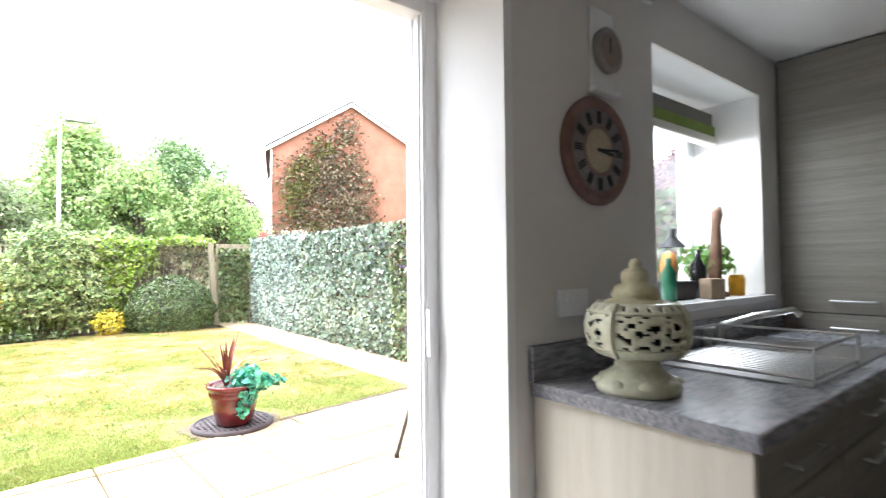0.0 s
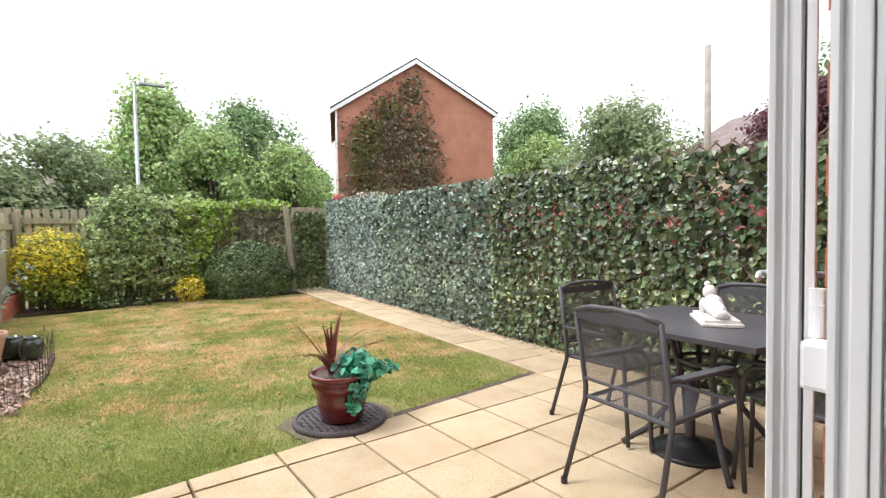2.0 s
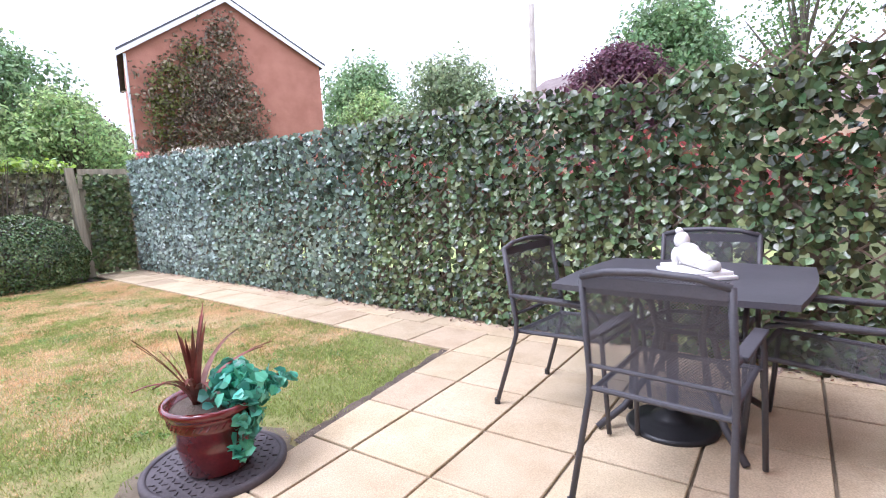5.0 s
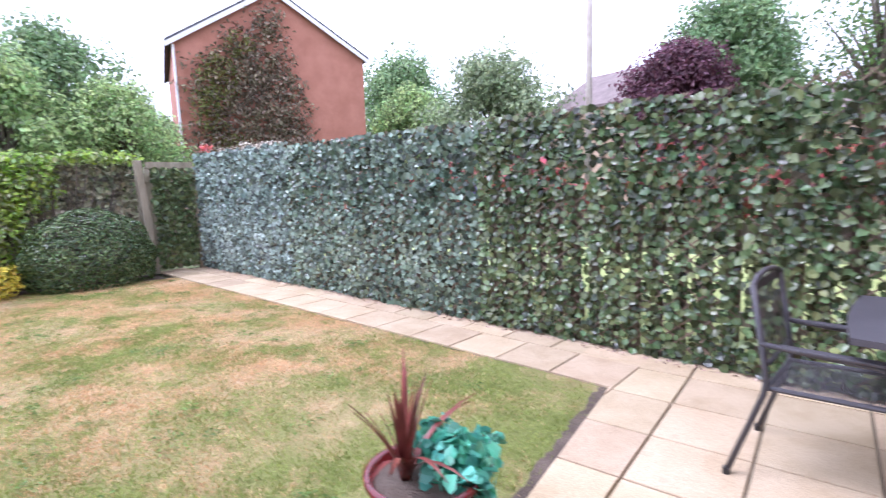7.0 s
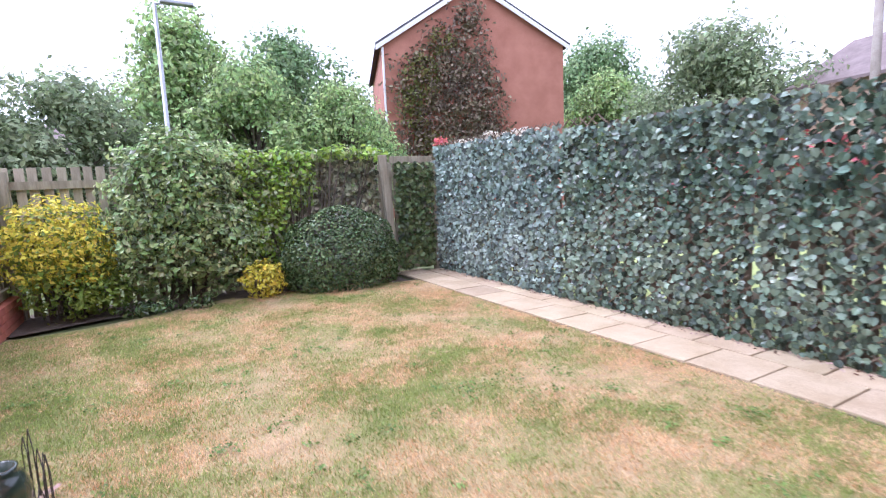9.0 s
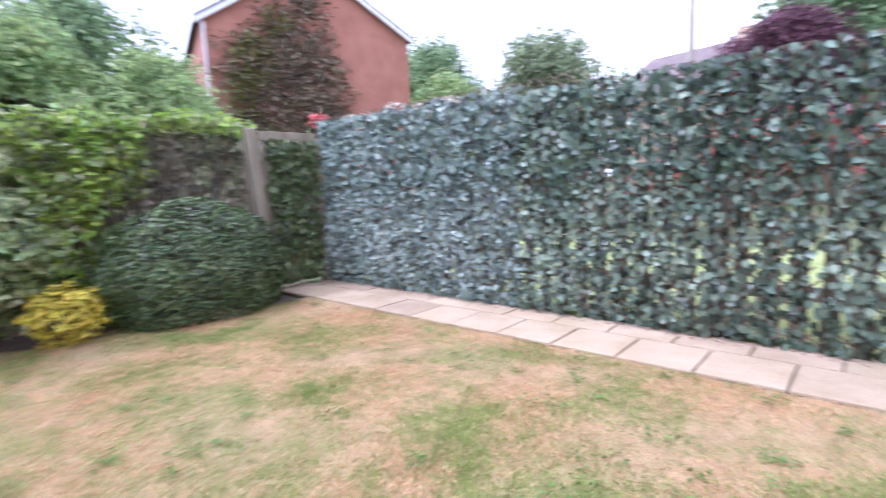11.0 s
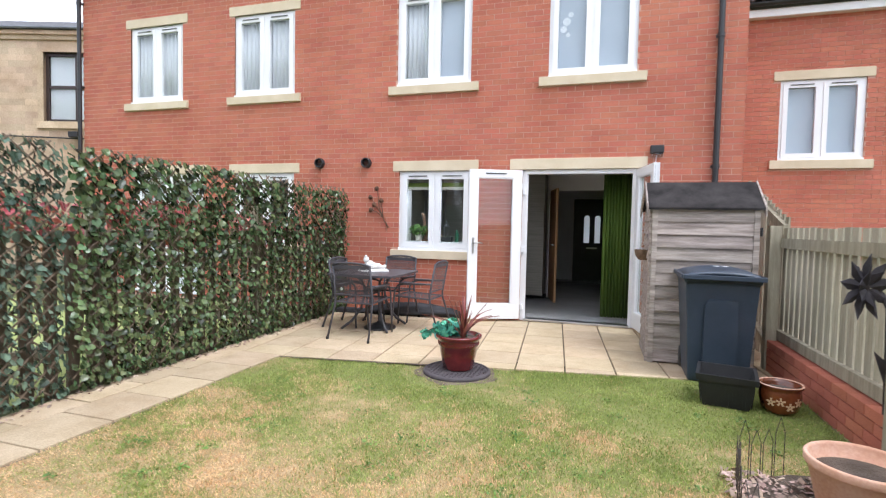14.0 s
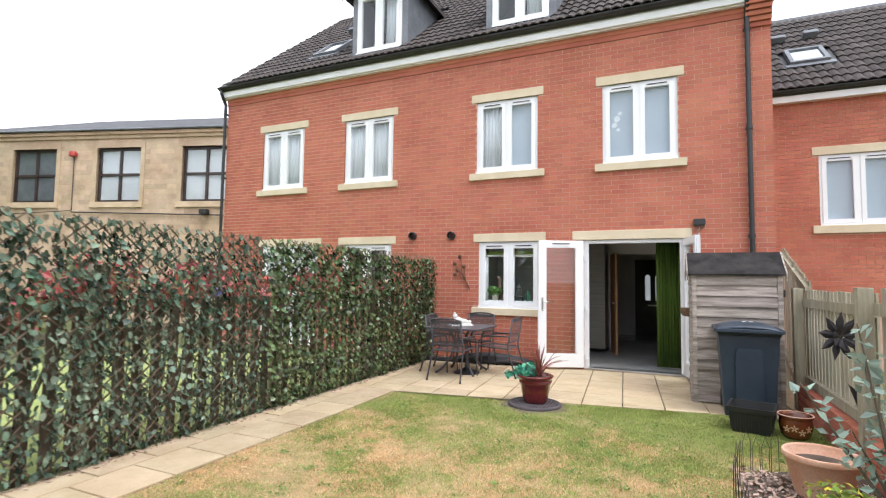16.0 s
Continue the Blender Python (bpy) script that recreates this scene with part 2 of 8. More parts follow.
def lathe(bm, profile, seg=32, at=(0, 0, 0)):
    """Turns a profile of (radius, height) round the upright axis."""
    rings = []
    for r, z in profile:
        if r < 1e-5:
            rings.append([bm.verts.new((at[0], at[1], at[2] + z))])
        else:
            rings.append([bm.verts.new((at[0] + r * math.cos(a), at[1] + r * math.sin(a), at[2] + z)) for a in (2 * math.pi * k / seg for k in range(seg))])
    for r, s in zip(rings, rings[1:]):
        for k in range(seg):
            j = (k + 1) % seg
            if len(r) == 1 and len(s) == 1:
                continue
            if len(r) == 1:
                bm.faces.new((r[0], s[j], s[k]))
            elif len(s) == 1:
                bm.faces.new((r[k], r[j], s[0]))
            else:
                bm.faces.new((r[k], r[j], s[j], s[k]))
    return bm


def prism(bm, outline, y0, y1, m=None):
    """An outline of (x, z) drawn out from y0 to y1."""
    a = [bm.verts.new((x, y0, z)) for x, z in outline]
    b = [bm.verts.new((x, y1, z)) for x, z in outline]
    if m is not None:
        for w in a + b:
            w.co = m @ w.co
    n = len(a)
    bm.faces.new(a)
    bm.faces.new(b[::-1])
    for k in range(n):
        bm.faces.new((a[k], b[k], b[(k + 1) % n], a[(k + 1) % n]))
    return bm


def pierced(x0, x1, z0, z1, holes):
    """The rectangle less its holes, as rectangles (x0, x1, z0, z1)."""
    xs = sorted({x0, x1, *(min(max(h[k], x0), x1) for h in holes for k in (0, 1))})
    zs = sorted({z0, z1, *(min(max(h[k], z0), z1) for h in holes for k in (2, 3))})
    cells = []
    for a, b in zip(xs, xs[1:]):
        run = None
        for c, d in zip(zs, zs[1:]):
            mx, mz = (a + b) / 2, (c + d) / 2
            if any(h[0] < mx < h[1] and h[2] < mz < h[3] for h in holes):
                run = None
            elif run:
                cells[-1] = (a, b, run, d)
            else:
                run = c
                cells.append((a, b, c, d))
    return cells


def bonded(x0, x1, z0, z1, holes, long=0.225, course=0.075, joint=0.01):
    """Bricks (x0, x1, z0, z1) in stretcher bond, cut at the holes."""
    out = []
    for k in range(int(math.ceil((z1 - z0) / course))):
        a, b = z0 + k * course + joint, min(z1, z0 + (k + 1) * course)
        if b - a < 0.015:
            continue
        mid = (a + b) / 2
        cuts = sorted((h[0], h[1]) for h in holes if h[2] < mid < h[3])
        runs, at = [], x0
        for c, d in cuts:
            if c > at:
                runs.append((at, c))
            at = max(at, d)
        if at < x1:
            runs.append((at, x1))
        for r0, r1 in runs:
            i = math.floor((r0 - x0) / long) - 1
            while True:
                s = x0 + (i + (0.5 if k % 2 else 0.0)) * long
                i += 1
                if s >= r1:
                    break
                p, q = max(s, r0), min(s + long - joint, r1)
                if q - p > 0.02:
                    out.append((p, q, a, b))
    return out


def scattered(name, shape, faces, place, turn, size, mat):
    """One mesh of many small copies of a shape: place (n, 3), turn (n, 3, 3), size (n,) or (n, 3)."""
    shape, n, k = np.asarray(shape, float), len(place), len(shape)
    size = np.asarray(size, float)
    size = size[:, None, None] if size.ndim == 1 else size[:, None, :]
    co = np.einsum("nij,nkj->nki", turn, shape[None] * size) + np.asarray(place)[:, None]
    f = np.asarray(faces)
    idx = (f[None] + k * np.arange(n)[:, None, None]).reshape(-1, f.shape[1])
    me = bpy.data.meshes.new(name)
    me.vertices.add(n * k)
    me.vertices.foreach_set("co", co.astype(np.float32).ravel())
    me.loops.add(idx.size)
    me.loops.foreach_set("vertex_index", idx.astype(np.int32).ravel())
    me.polygons.add(len(idx))
    me.polygons.foreach_set("loop_start", np.arange(0, idx.size, f.shape[1], dtype=np.int32))
    me.update(calc_edges=True)
    me.shade_flat()
    me.materials.append(mat)
    return me


def turns(rng, facing, spread=0.5):
    """Random turns whose z axis follows the facing directions, more or less."""
    n = len(facing)
    z = facing + spread * rng.normal(size=(n, 3))
    z /= np.linalg.norm(z, axis=1)[:, None] + 1e-9
    x = np.cross(z, rng.normal(size=(n, 3)))
    x /= np.linalg.norm(x, axis=1)[:, None] + 1e-9
    y = np.cross(z, x)
    return np.stack([x, y, z], axis=2)


LEAF = [(0, -0.5, 0), (0.32, -0.05, 0.1), (0, 0.55, -0.05), (-0.32, -0.05, 0.1)]
LEAF_FACES = [(0, 1, 2), (0, 2, 3)]
IVY_LEAF = [(0, -0.5, 0), (0.42, -0.38, 0.1), (0.5, 0.05, 0.05), (0, 0.55, -0.1), (-0.5, 0.05, 0.05), (-0.42, -0.38, 0.1), (0, 0, -0.02)]
IVY_FACES = [(6, 0, 1), (6, 1, 2), (6, 2, 3), (6, 3, 4), (6, 4, 5), (6, 5, 0)]


def cloud_points(rng, blobs, count, shell=0.55, wobble=1.0):
    """Points and outward directions near the surface of several lumps (x, y, z, rx, ry, rz)."""
    blobs = np.array(blobs, float)
    area = (blobs[:, 3] * blobs[:, 5]) ** 1.0
    pick = rng.choice(len(blobs), count, p=area / area.sum())
    d = rng.normal(size=(count, 3))
    d /= np.linalg.norm(d, axis=1)[:, None]
    r = shell + (1 - shell) * rng.random(count) ** 0.5
    r *= 1 + wobble * (0.16 * np.sin(7 * d[:, 0] + pick) * np.sin(6 * d[:, 1] + 2 * pick) + 0.1 * np.sin(13 * d[:, 2] + pick))
    return blobs[pick, :3] + d * blobs[pick, 3:] * r[:, None], d

# ---- ground, lawn, paving ----
F = 1.85          # the terrace's garden front
HEDGE = 3.68      # the ivy screen
FENCE = -1.65     # the picket fence
FAR = 12.15       # the end of the garden
LAWN_X = 2.93     # the lawn's edge along the path


def patio_edge(x):
    """The lawn's edge along the patio, which runs a little askew."""
    return 4.1 + (x + 0.66) * 0.163


bm = bmesh.new()
for a, b, c, d in pierced(-900, 900, -900, 900, [(-1.2, 3.7, -4.5, 1.7)]):
    v = [bm.verts.new(p) for p in ((a, c, -0.03), (b, c, -0.03), (b, d, -0.03), (a, d, -0.03))]
    bm.faces.new(v)
solo("ground", bm, LAND, "rough grass and earth beyond the garden", "ground", kind="structure")

rng = np.random.default_rng(4)


def greenness(x, y):
    """How green the lawn is, 0 straw to 1 green: patches, greener beside the patio and the fence."""
    f = 1.0 * noise.noise((x * 1.7, y * 1.7, 3.1)) + 0.6 * noise.noise((x * 4.3, y * 4.3, 7.7)) + 0.6 * noise.noise((x * 12, y * 12, 1.7)) + 0.5 * noise.noise((x * 27, y * 27, 4.2))
    f += 1.15 * min(max((6.3 - y) / 1.9, 0), 1) + 0.35 * min(max((0.2 - x) / 1.2, 0), 1) - 0.3 * min(max((x - 1.6) / 1.0, 0), 1) * min(max((y - 5.6) / 1.0, 0), 1)
    return min(max(0.42 + 0.52 * f, 0), 1)


bm = bmesh.new()
nx, ny = 110, 180
grid = []
green_layer = bm.verts.layers.float.new("greenness")
for j in range(ny + 1):
    row = []
    for i in range(nx + 1):
        x = FENCE + 0.1 + (LAWN_X - FENCE - 0.1) * i / nx
        y0 = patio_edge(x) if x > -0.66 else 4.1
        y = y0 + (11.75 + 0.35 * math.sin(1.3 * x) - y0) * j / ny
        w = bm.verts.new((x, y, 0.004 + 0.012 * noise.noise((x * 1.5, y * 1.5, 0))))
        w[green_layer] = greenness(x, y)
        row.append(w)
    grid.append(row)
for j in range(ny):
    for i in range(nx):
        bm.faces.new((grid[j][i], grid[j][i + 1], grid[j + 1][i + 1], grid[j + 1][i]))
lawn = solo("lawn", bm, TURF, "sun-scorched lawn, straw patches among green grass", "lawn", kind="structure", smooth=True)

# the bed of bare earth under the far shrubs and the bed of bark along the picket fence
bm = bmesh.new()
v = [bm.verts.new((x, y, 0.006)) for x, y in ((FENCE + 0.06, 11.5), (-0.8, 11.75), (0.4, 12.0), (1.6, 11.6), (2.8, 11.45), (2.9, FAR + 0.3), (FENCE + 0.06, FAR + 0.5))]
bm.faces.new(v)
solo("soil_bed", bm, SOIL, "bare dark earth under the far shrubs", "soil", kind="structure")
bm = bmesh.new()
v = [bm.verts.new((x, y, 0.03)) for x, y in ((FENCE + 0.12, 5.75), (-1.0, 5.85), (-0.75, 6.0), (-0.62, 6.8), (-0.64, 7.7), (-0.9, 8.0), (FENCE + 0.12, 8.05))]
bm.faces.new(v)
solo("bark_bed", bm, SOIL, "bed of brown bark mulch beside the fence", "mulch", kind="structure")
n = 2600
px = np.stack([rng.uniform(FENCE + 0.15, -0.66, n), rng.uniform(5.9, 7.95, n), 0.03 + 0.015 * rng.random(n)], axis=1)
up = np.tile([0.0, 0.0, 1.0], (n, 1))
chips = new("bark_mulch", scattered("bark_mulch", [(-0.5, -0.22, 0), (0.5, -0.18, 0.1), (0.45, 0.2, 0.2), (-0.45, 0.22, 0.05)], [(0, 1, 2, 3)], px, turns(rng, up, 0.5), rng.uniform(0.02, 0.055, n), CHIPS))
tagged(chips, "loose brown bark chips on the bed", "mulch", kind="stuff")

# paving
bm = B((HEDGE, LAWN_X + 0.01, F, 12.0, -0.03, 0.0), (LAWN_X + 0.01, -1.6, F, 4.0, -0.03, 0.0))
bmesh.ops.recalc_face_normals(bm, faces=bm.faces)
pavement = solo("pavement", bm, JOINT, "buff concrete paving slabs with dark joints", "paving", kind="structure")

SLAB_SIZE = 0.45
slabs = []
for i in range(-8, 6):
    for j in range(-1, 8):
        x0 = 2.09 + (i - 1) * SLAB_SIZE
        y1 = 4.66 - j * SLAB_SIZE
        slabs.append((x0, x0 + SLAB_SIZE, y1 - SLAB_SIZE, y1))
for j in range(17):
    y0 = 4.66 + j * SLAB_SIZE
    slabs.append((LAWN_X + 0.02, LAWN_X + 0.02 + 0.45, y0, y0 + SLAB_SIZE))
    slabs.append((LAWN_X + 0.02 + 0.45, HEDGE + 0.02, y0 - 0.2, y0 + SLAB_SIZE - 0.2))


def clipped(poly, a, b, c):
    """The part of a polygon in which a * x + b * y <= c."""
    out = []
    for p, q in zip(poly, poly[1:] + poly[:1]):
        dp, dq = a * p[0] + b * p[1] - c, a * q[0] + b * q[1] - c
        if dp <= 0:
            out.append(p)
        if dp * dq < 0:
            s = dp / (dp - dq)
            out.append((p[0] + s * (q[0] - p[0]), p[1] + s * (q[1] - p[1])))
    return out


ASKEW = radians(4.4)


def askew(x, y):
    """The patio's slabs lie at a slight angle to the house."""
    dx, dy = x - 1.64, y - 3.76
    return 1.64 + dx * math.cos(ASKEW) - dy * math.sin(ASKEW), 3.76 + dx * math.sin(ASKEW) + dy * math.cos(ASKEW)


for x0, x1, y0, y1 in slabs:
    g = 0.0065
    poly = [(x0 + g, y0 + g), (x1 - g, y0 + g), (x1 - g, y1 - g), (x0 + g, y1 - g)]
    if y0 < 4.6 and x1 - x0 > 0.44 and x0 != LAWN_X + 0.02:
        poly = [askew(*q) for q in poly]
        poly = clipped(poly, 0, 1, 4.66)
        poly = clipped(poly, -1, 0, 1.72)
        if len(poly) < 3:
            continue
    poly = clipped(poly, 0, -1, -(F + 0.01))
    poly = clipped(poly, 1, 0, HEDGE + 0.0)
    if x0 < LAWN_X - 0.1:
        poly = clipped(poly, -0.163, 1, 4.1 + 0.66 * 0.163)
    if len(poly) < 3:
        continue
    bm = bmesh.new()
    lift = random.uniform(-0.002, 0.002)
    cx, cy = sum(p[0] for p in poly) / len(poly), sum(p[1] for p in poly) / len(poly)
    top = [bm.verts.new((cx + (x - cx) * 0.985, cy + (y - cy) * 0.985, 0.014 + lift)) for x, y in poly]
    mid = [bm.verts.new((x, y, 0.01 + lift)) for x, y in poly]
    low = [bm.verts.new((x, y, -0.01)) for x, y in poly]
    bm.faces.new(top)
    for r, s in ((mid, top), (low, mid)):
        for k in range(len(poly)):
            j = (k + 1) % len(poly)
            bm.faces.new((r[k], r[j], s[j], s[k]))
    part("slab", bm, SLAB, pavement)

# ---- the terrace ----
WEST, EAST = 9.15, -1.66      # ends of the front
EAVE = 5.58
OPEN = (-0.48, 1.03, 0.0, 2.12)            # the garden doors
KITCHEN = (1.76, 2.87, 0.93, 2.12)
UPPER = [(6.88, 8.02), (4.68, 5.82), (1.8, 2.93), (-0.41, 0.72)]
UP_Z = (3.36, 4.68)
NEXT_DOOR = (4.68, 5.82, 0.93, 2.12)
NEXT_PAIR = (6.45, 7.95, 0.05, 2.12)      # their closed garden doors
holes = [OPEN, KITCHEN, NEXT_DOOR, NEXT_PAIR] + [(a, b, *UP_Z) for a, b in UPPER]
VENTS = [(3.4, 2.25), (4.2, 2.26)]
stones = []       # (x0, x1, z0, z1, how far proud)
for a, b in UPPER:
    stones += [(a - 0.1, b + 0.1, UP_Z[1], UP_Z[1] + 0.15, 0.012), (a - 0.12, b + 0.12, UP_Z[0] - 0.12, UP_Z[0], 0.05)]
stones += [(OPEN[0] - 0.1, OPEN[1] + 0.18, 2.12, 2.27, 0.012), (KITCHEN[0] - 0.1, KITCHEN[1] + 0.1, 2.12, 2.27, 0.012), (KITCHEN[0] - 0.1, KITCHEN[1] + 0.11, 0.83, 0.95, 0.05), (NEXT_DOOR[0] - 0.1, NEXT_DOOR[1] + 0.1, 2.12, 2.27, 0.012), (NEXT_DOOR[0] - 0.1, NEXT_DOOR[1] + 0.1, 0.83, 0.95, 0.05)]
stones.append((NEXT_PAIR[0] - 0.1, NEXT_PAIR[1] + 0.1, 2.12, 2.27, 0.012))
stone_holes = [s[:4] for s in stones]

bm = bmesh.new()
for a, b, c, d in pierced(EAST, WEST, -0.1, EAVE, holes):
    box(bm, a, b, F - 0.4, F - 0.003, c, d)
wall_garden = solo("wall_garden", bm, MORTAR, "red brick garden front with pale mortar", "wall", kind="structure")
bm = bmesh.new()
box(bm, EAST, EAST + 0.3, -4.5, F - 0.4, -0.1, EAVE)
box(bm, WEST - 0.3, WEST, -4.5, F - 0.4, -0.1, EAVE)
for a, b, c, d in pierced(EAST + 0.3, WEST - 0.3, -0.1, EAVE, [(-0.35, 0.65, 0.0, 2.1)]):
    box(bm, a, b, -4.7, -4.5, c, d)
box(bm, 3.9, 4.1, -4.5, F - 0.4, -0.1, EAVE)
solo("wall_side", bm, MORTAR, "red brick end and back walls", "wall", kind="structure")

for x0, x1, z0, z1, proud in stones:
    bm = B((x0, x1, F - 0.1, F + proud, z0, z1), bevel=0.006)
    part("lintel" if proud < 0.03 else "stone_sill", bm, CAST_STONE, wall_garden, "buff cast stone")

all_bricks = bonded(EAST, WEST, 0.0, EAVE, holes + stone_holes)
near = [b for b in all_bricks if 1.0 < b[0] < 3.6 and b[2] < 2.0]
near = sorted(near, key=lambda b: abs(b[0] - 1.6))[:290]
kept = set(near)
rest = [b for b in all_bricks if b not in kept]
shapes = {}


def brick_mesh(w, h):
    key = (round(w, 3), round(h, 3))
    if key not in shapes:
        bm = bmesh.new()
        box(bm, -w / 2, w / 2, -0.02, 0.0, -h / 2, h / 2)
        shapes[key] = mesh_of(bm, "brick", BRICK_PIECE)
    return shapes[key]


def brick_skin(name, bricks, y, mat, parent, label, thick=0.02):
    """Many bricks in one mesh, a little uneven."""
    r = np.random.default_rng(11)
    b = np.array(bricks)
    c = np.stack([(b[:, 0] + b[:, 1]) / 2, y + r.uniform(-0.0008, 0.0008, len(b)) - thick / 2, (b[:, 2] + b[:, 3]) / 2], axis=1)
    s = np.stack([b[:, 1] - b[:, 0], np.full(len(b), thick), b[:, 3] - b[:, 2]], axis=1)
    cube = [(x, yy, z) for z in (-0.5, 0.5) for yy in (-0.5, 0.5) for x in (-0.5, 0.5)]
    f = [(0, 2, 3, 1), (4, 5, 7, 6), (2, 6, 7, 3), (1, 3, 7, 5), (0, 4, 6, 2)]
    ob = new(name, scattered(name, cube, f, c, np.tile(np.eye(3), (len(b), 1, 1)), s, mat))
    ob.data.shade_flat()
    ob.parent = parent
    tagged(ob, label, kind="stuff")
    return ob


brick_skin("brickwork", rest, F, BRICK, wall_garden, "red facing bricks in stretcher bond")


def window(name, x0, x1, z0, z1, y, label, group, curtain=None, dark=False, colour=None, sashes=2, cross=False):
    """A casement window with its frame, sashes, panes and slot vents, set in an opening; the garden side is +y."""
    colour = colour or UPVC
    w = thing(name, label, "window", group, kind="structure")
    e, g = 0.055, 0.07
    bm = B((x0, x1, y - 0.07, y, z0, z0 + e), (x0, x1, y - 0.07, y, z1 - e, z1), (x0, x0 + e, y - 0.07, y, z0 + e, z1 - e), (x1 - e, x1, y - 0.07, y, z0 + e, z1 - e))
    step = (x1 - x0 - e) / sashes
    for k in range(1, sashes):
        box(bm, x0 + k * step, x0 + k * step + e, y - 0.07, y, z0 + e, z1 - e)
    fr = part("window_frame", bm, colour, w)
    part("window_sill", B((x0 - 0.0, x1 + 0.0, y, y + 0.045, z0 - 0.004, z0 + 0.035), bevel=0.004), colour, w)
    for k in range(sashes):
        a, b = x0 + k * step + e - 0.008, x0 + (k + 1) * step + 0.008
        c, d = z0 + e - 0.008, z1 - e + 0.008
        bars = [(a, b, y - 0.05, y + 0.014, c, c + g), (a, b, y - 0.05, y + 0.014, d - g, d), (a, a + g, y - 0.05, y + 0.014, c + g, d - g), (b - g, b, y - 0.05, y + 0.014, c + g, d - g)]
        if cross:
            bars.append((a + g, b - g, y - 0.04, y + 0.012, (c + d) / 2 - 0.02, (c + d) / 2 + 0.02))
        sash = part("sash", B(*bars), colour, w)
        pane = part("pane", B((a + g, b - g, y - 0.03, y - 0.012, c + g, d - g)), GLASS, sash)
        pane.visible_shadow = False
        if not cross:
            part("slot_vent", B((a + 0.1, b - 0.1, y + 0.014, y + 0.024, d - 0.034, d - 0.02)), BLACK_PLASTIC, sash)
    return w


CURTAIN_WHITE = material("white_net_curtain", (0.8, 0.81, 0.84), (0.86, 0.87, 0.9), 0.8, 3, 60, 0.1, through_light=0.3)
PLASTER = material("white_plaster", (0.79, 0.785, 0.78), (0.83, 0.825, 0.82), 0.8, 2, 80, 0.1, 0.001, fine_amount=0.06)


def drape(name, x0, x1, z0, z1, y, mat, label, folds=9, deep=0.018, category="curtain"):
    """A hanging curtain with folds."""
    bm = bmesh.new()
    cols = []
    n = folds * 8
    for i in range(n + 1):
        x = x0 + (x1 - x0) * i / n
        s = math.sin(2 * math.pi * folds * i / n) + 0.25 * math.sin(5.3 * i)
        cols.append([bm.verts.new((x, y + deep * s * (0.8 + 0.2 * k), z1 + (z0 - z1) * k)) for k in (0, 0.5, 1)])
    for p, q in zip(cols, cols[1:]):
        for k in range(2):
            bm.faces.new((p[k], q[k], q[k + 1], p[k + 1]))
    ob = solo(name, bm, mat, label, category, smooth=True)
    th = ob.modifiers.new("cloth", "SOLIDIFY")
    th.thickness = 0.003
    return ob


number = 1
for k, (a, b) in enumerate(UPPER):
    window("window_%d" % number, a, b, UP_Z[0], UP_Z[1], F - 0.03, "white plastic casement window, two panes, closed", "upper windows")
    number += 1
window("window_%d" % number, *KITCHEN[:2], 0.95, KITCHEN[3], F - 0.03, "white plastic kitchen window with two casements", "lower windows")
number += 1
window("window_%d" % number, *NEXT_DOOR[:2], 0.95, NEXT_DOOR[3], F - 0.03, "white plastic window of the house next door", "lower windows")
number += 1
window("window_%d" % number, *NEXT_PAIR, F - 0.03, "closed white glazed garden doors of the house next door", "lower windows")
number += 1
solo("pane_backing", B((NEXT_PAIR[0] + 0.05, NEXT_PAIR[1] - 0.05, F - 0.13, F - 0.12, 0.1, 2.08)), CURTAIN_WHITE, "white blind drawn behind the doors next door", "blind", "blinds")
drape("net_curtain", 6.93, 7.97, 3.4, 4.64, F - 0.105, CURTAIN_WHITE, "white net curtains behind the upper window", 12)
drape("net_curtain", 5.3, 5.77, 3.4, 4.64, F - 0.105, CURTAIN_WHITE, "white net curtain behind half the upper window", 6)
drape("net_curtain", 4.74, 5.2, 3.4, 4.64, F - 0.105, CURTAIN_WHITE, "white net curtain behind half the upper window", 6)
drape("pale_curtain", 2.42, 2.9, 3.4, 4.64, F - 0.105, CURTAIN_WHITE, "pale blue curtain gathered to one side", 7)

# pale blue sheets added behind two upper windows, as the sky's sheen on the glass
BLUE_SHEEN = material("pale_blue_sheen", (0.4, 0.45, 0.53), (0.46, 0.51, 0.59), 0.8, 2, 60, 0.05)
solo("pane_backing", B((1.83, 2.4, F - 0.11, F - 0.1, 3.4, 4.64)), BLUE_SHEEN, "pale blue sheet standing for sky sheen on the upper pane", "blind", "blinds")
solo("pane_backing", B((-0.38, 0.7, F - 0.11, F - 0.1, 3.4, 4.64)), BLUE_SHEEN, "pale blue sheet standing for sky sheen on the upper pane", "blind", "blinds")
STICKER = material("white_sticker", (0.7, 0.72, 0.76), (0.76, 0.78, 0.82), 0.6)
bm = bmesh.new()
for dx, dz, r_ in ((0, 0, 0.055), (0.05, 0.09, 0.035), (-0.04, -0.1, 0.045), (0.02, -0.18, 0.03)):
    lathe(bm, [(0, 0.002), (r_, 0.002), (r_, 0)], 14, (dx, dz, 0))
bmesh.ops.rotate(bm, verts=bm.verts, matrix=Matrix.Rotation(radians(90), 3, "X"))
solo("window_sticker", bm, STICKER, "white flower stickers behind the pane", "sticker", at=pose(0.5, F - 0.095, 4.12, 0, 0, 180))

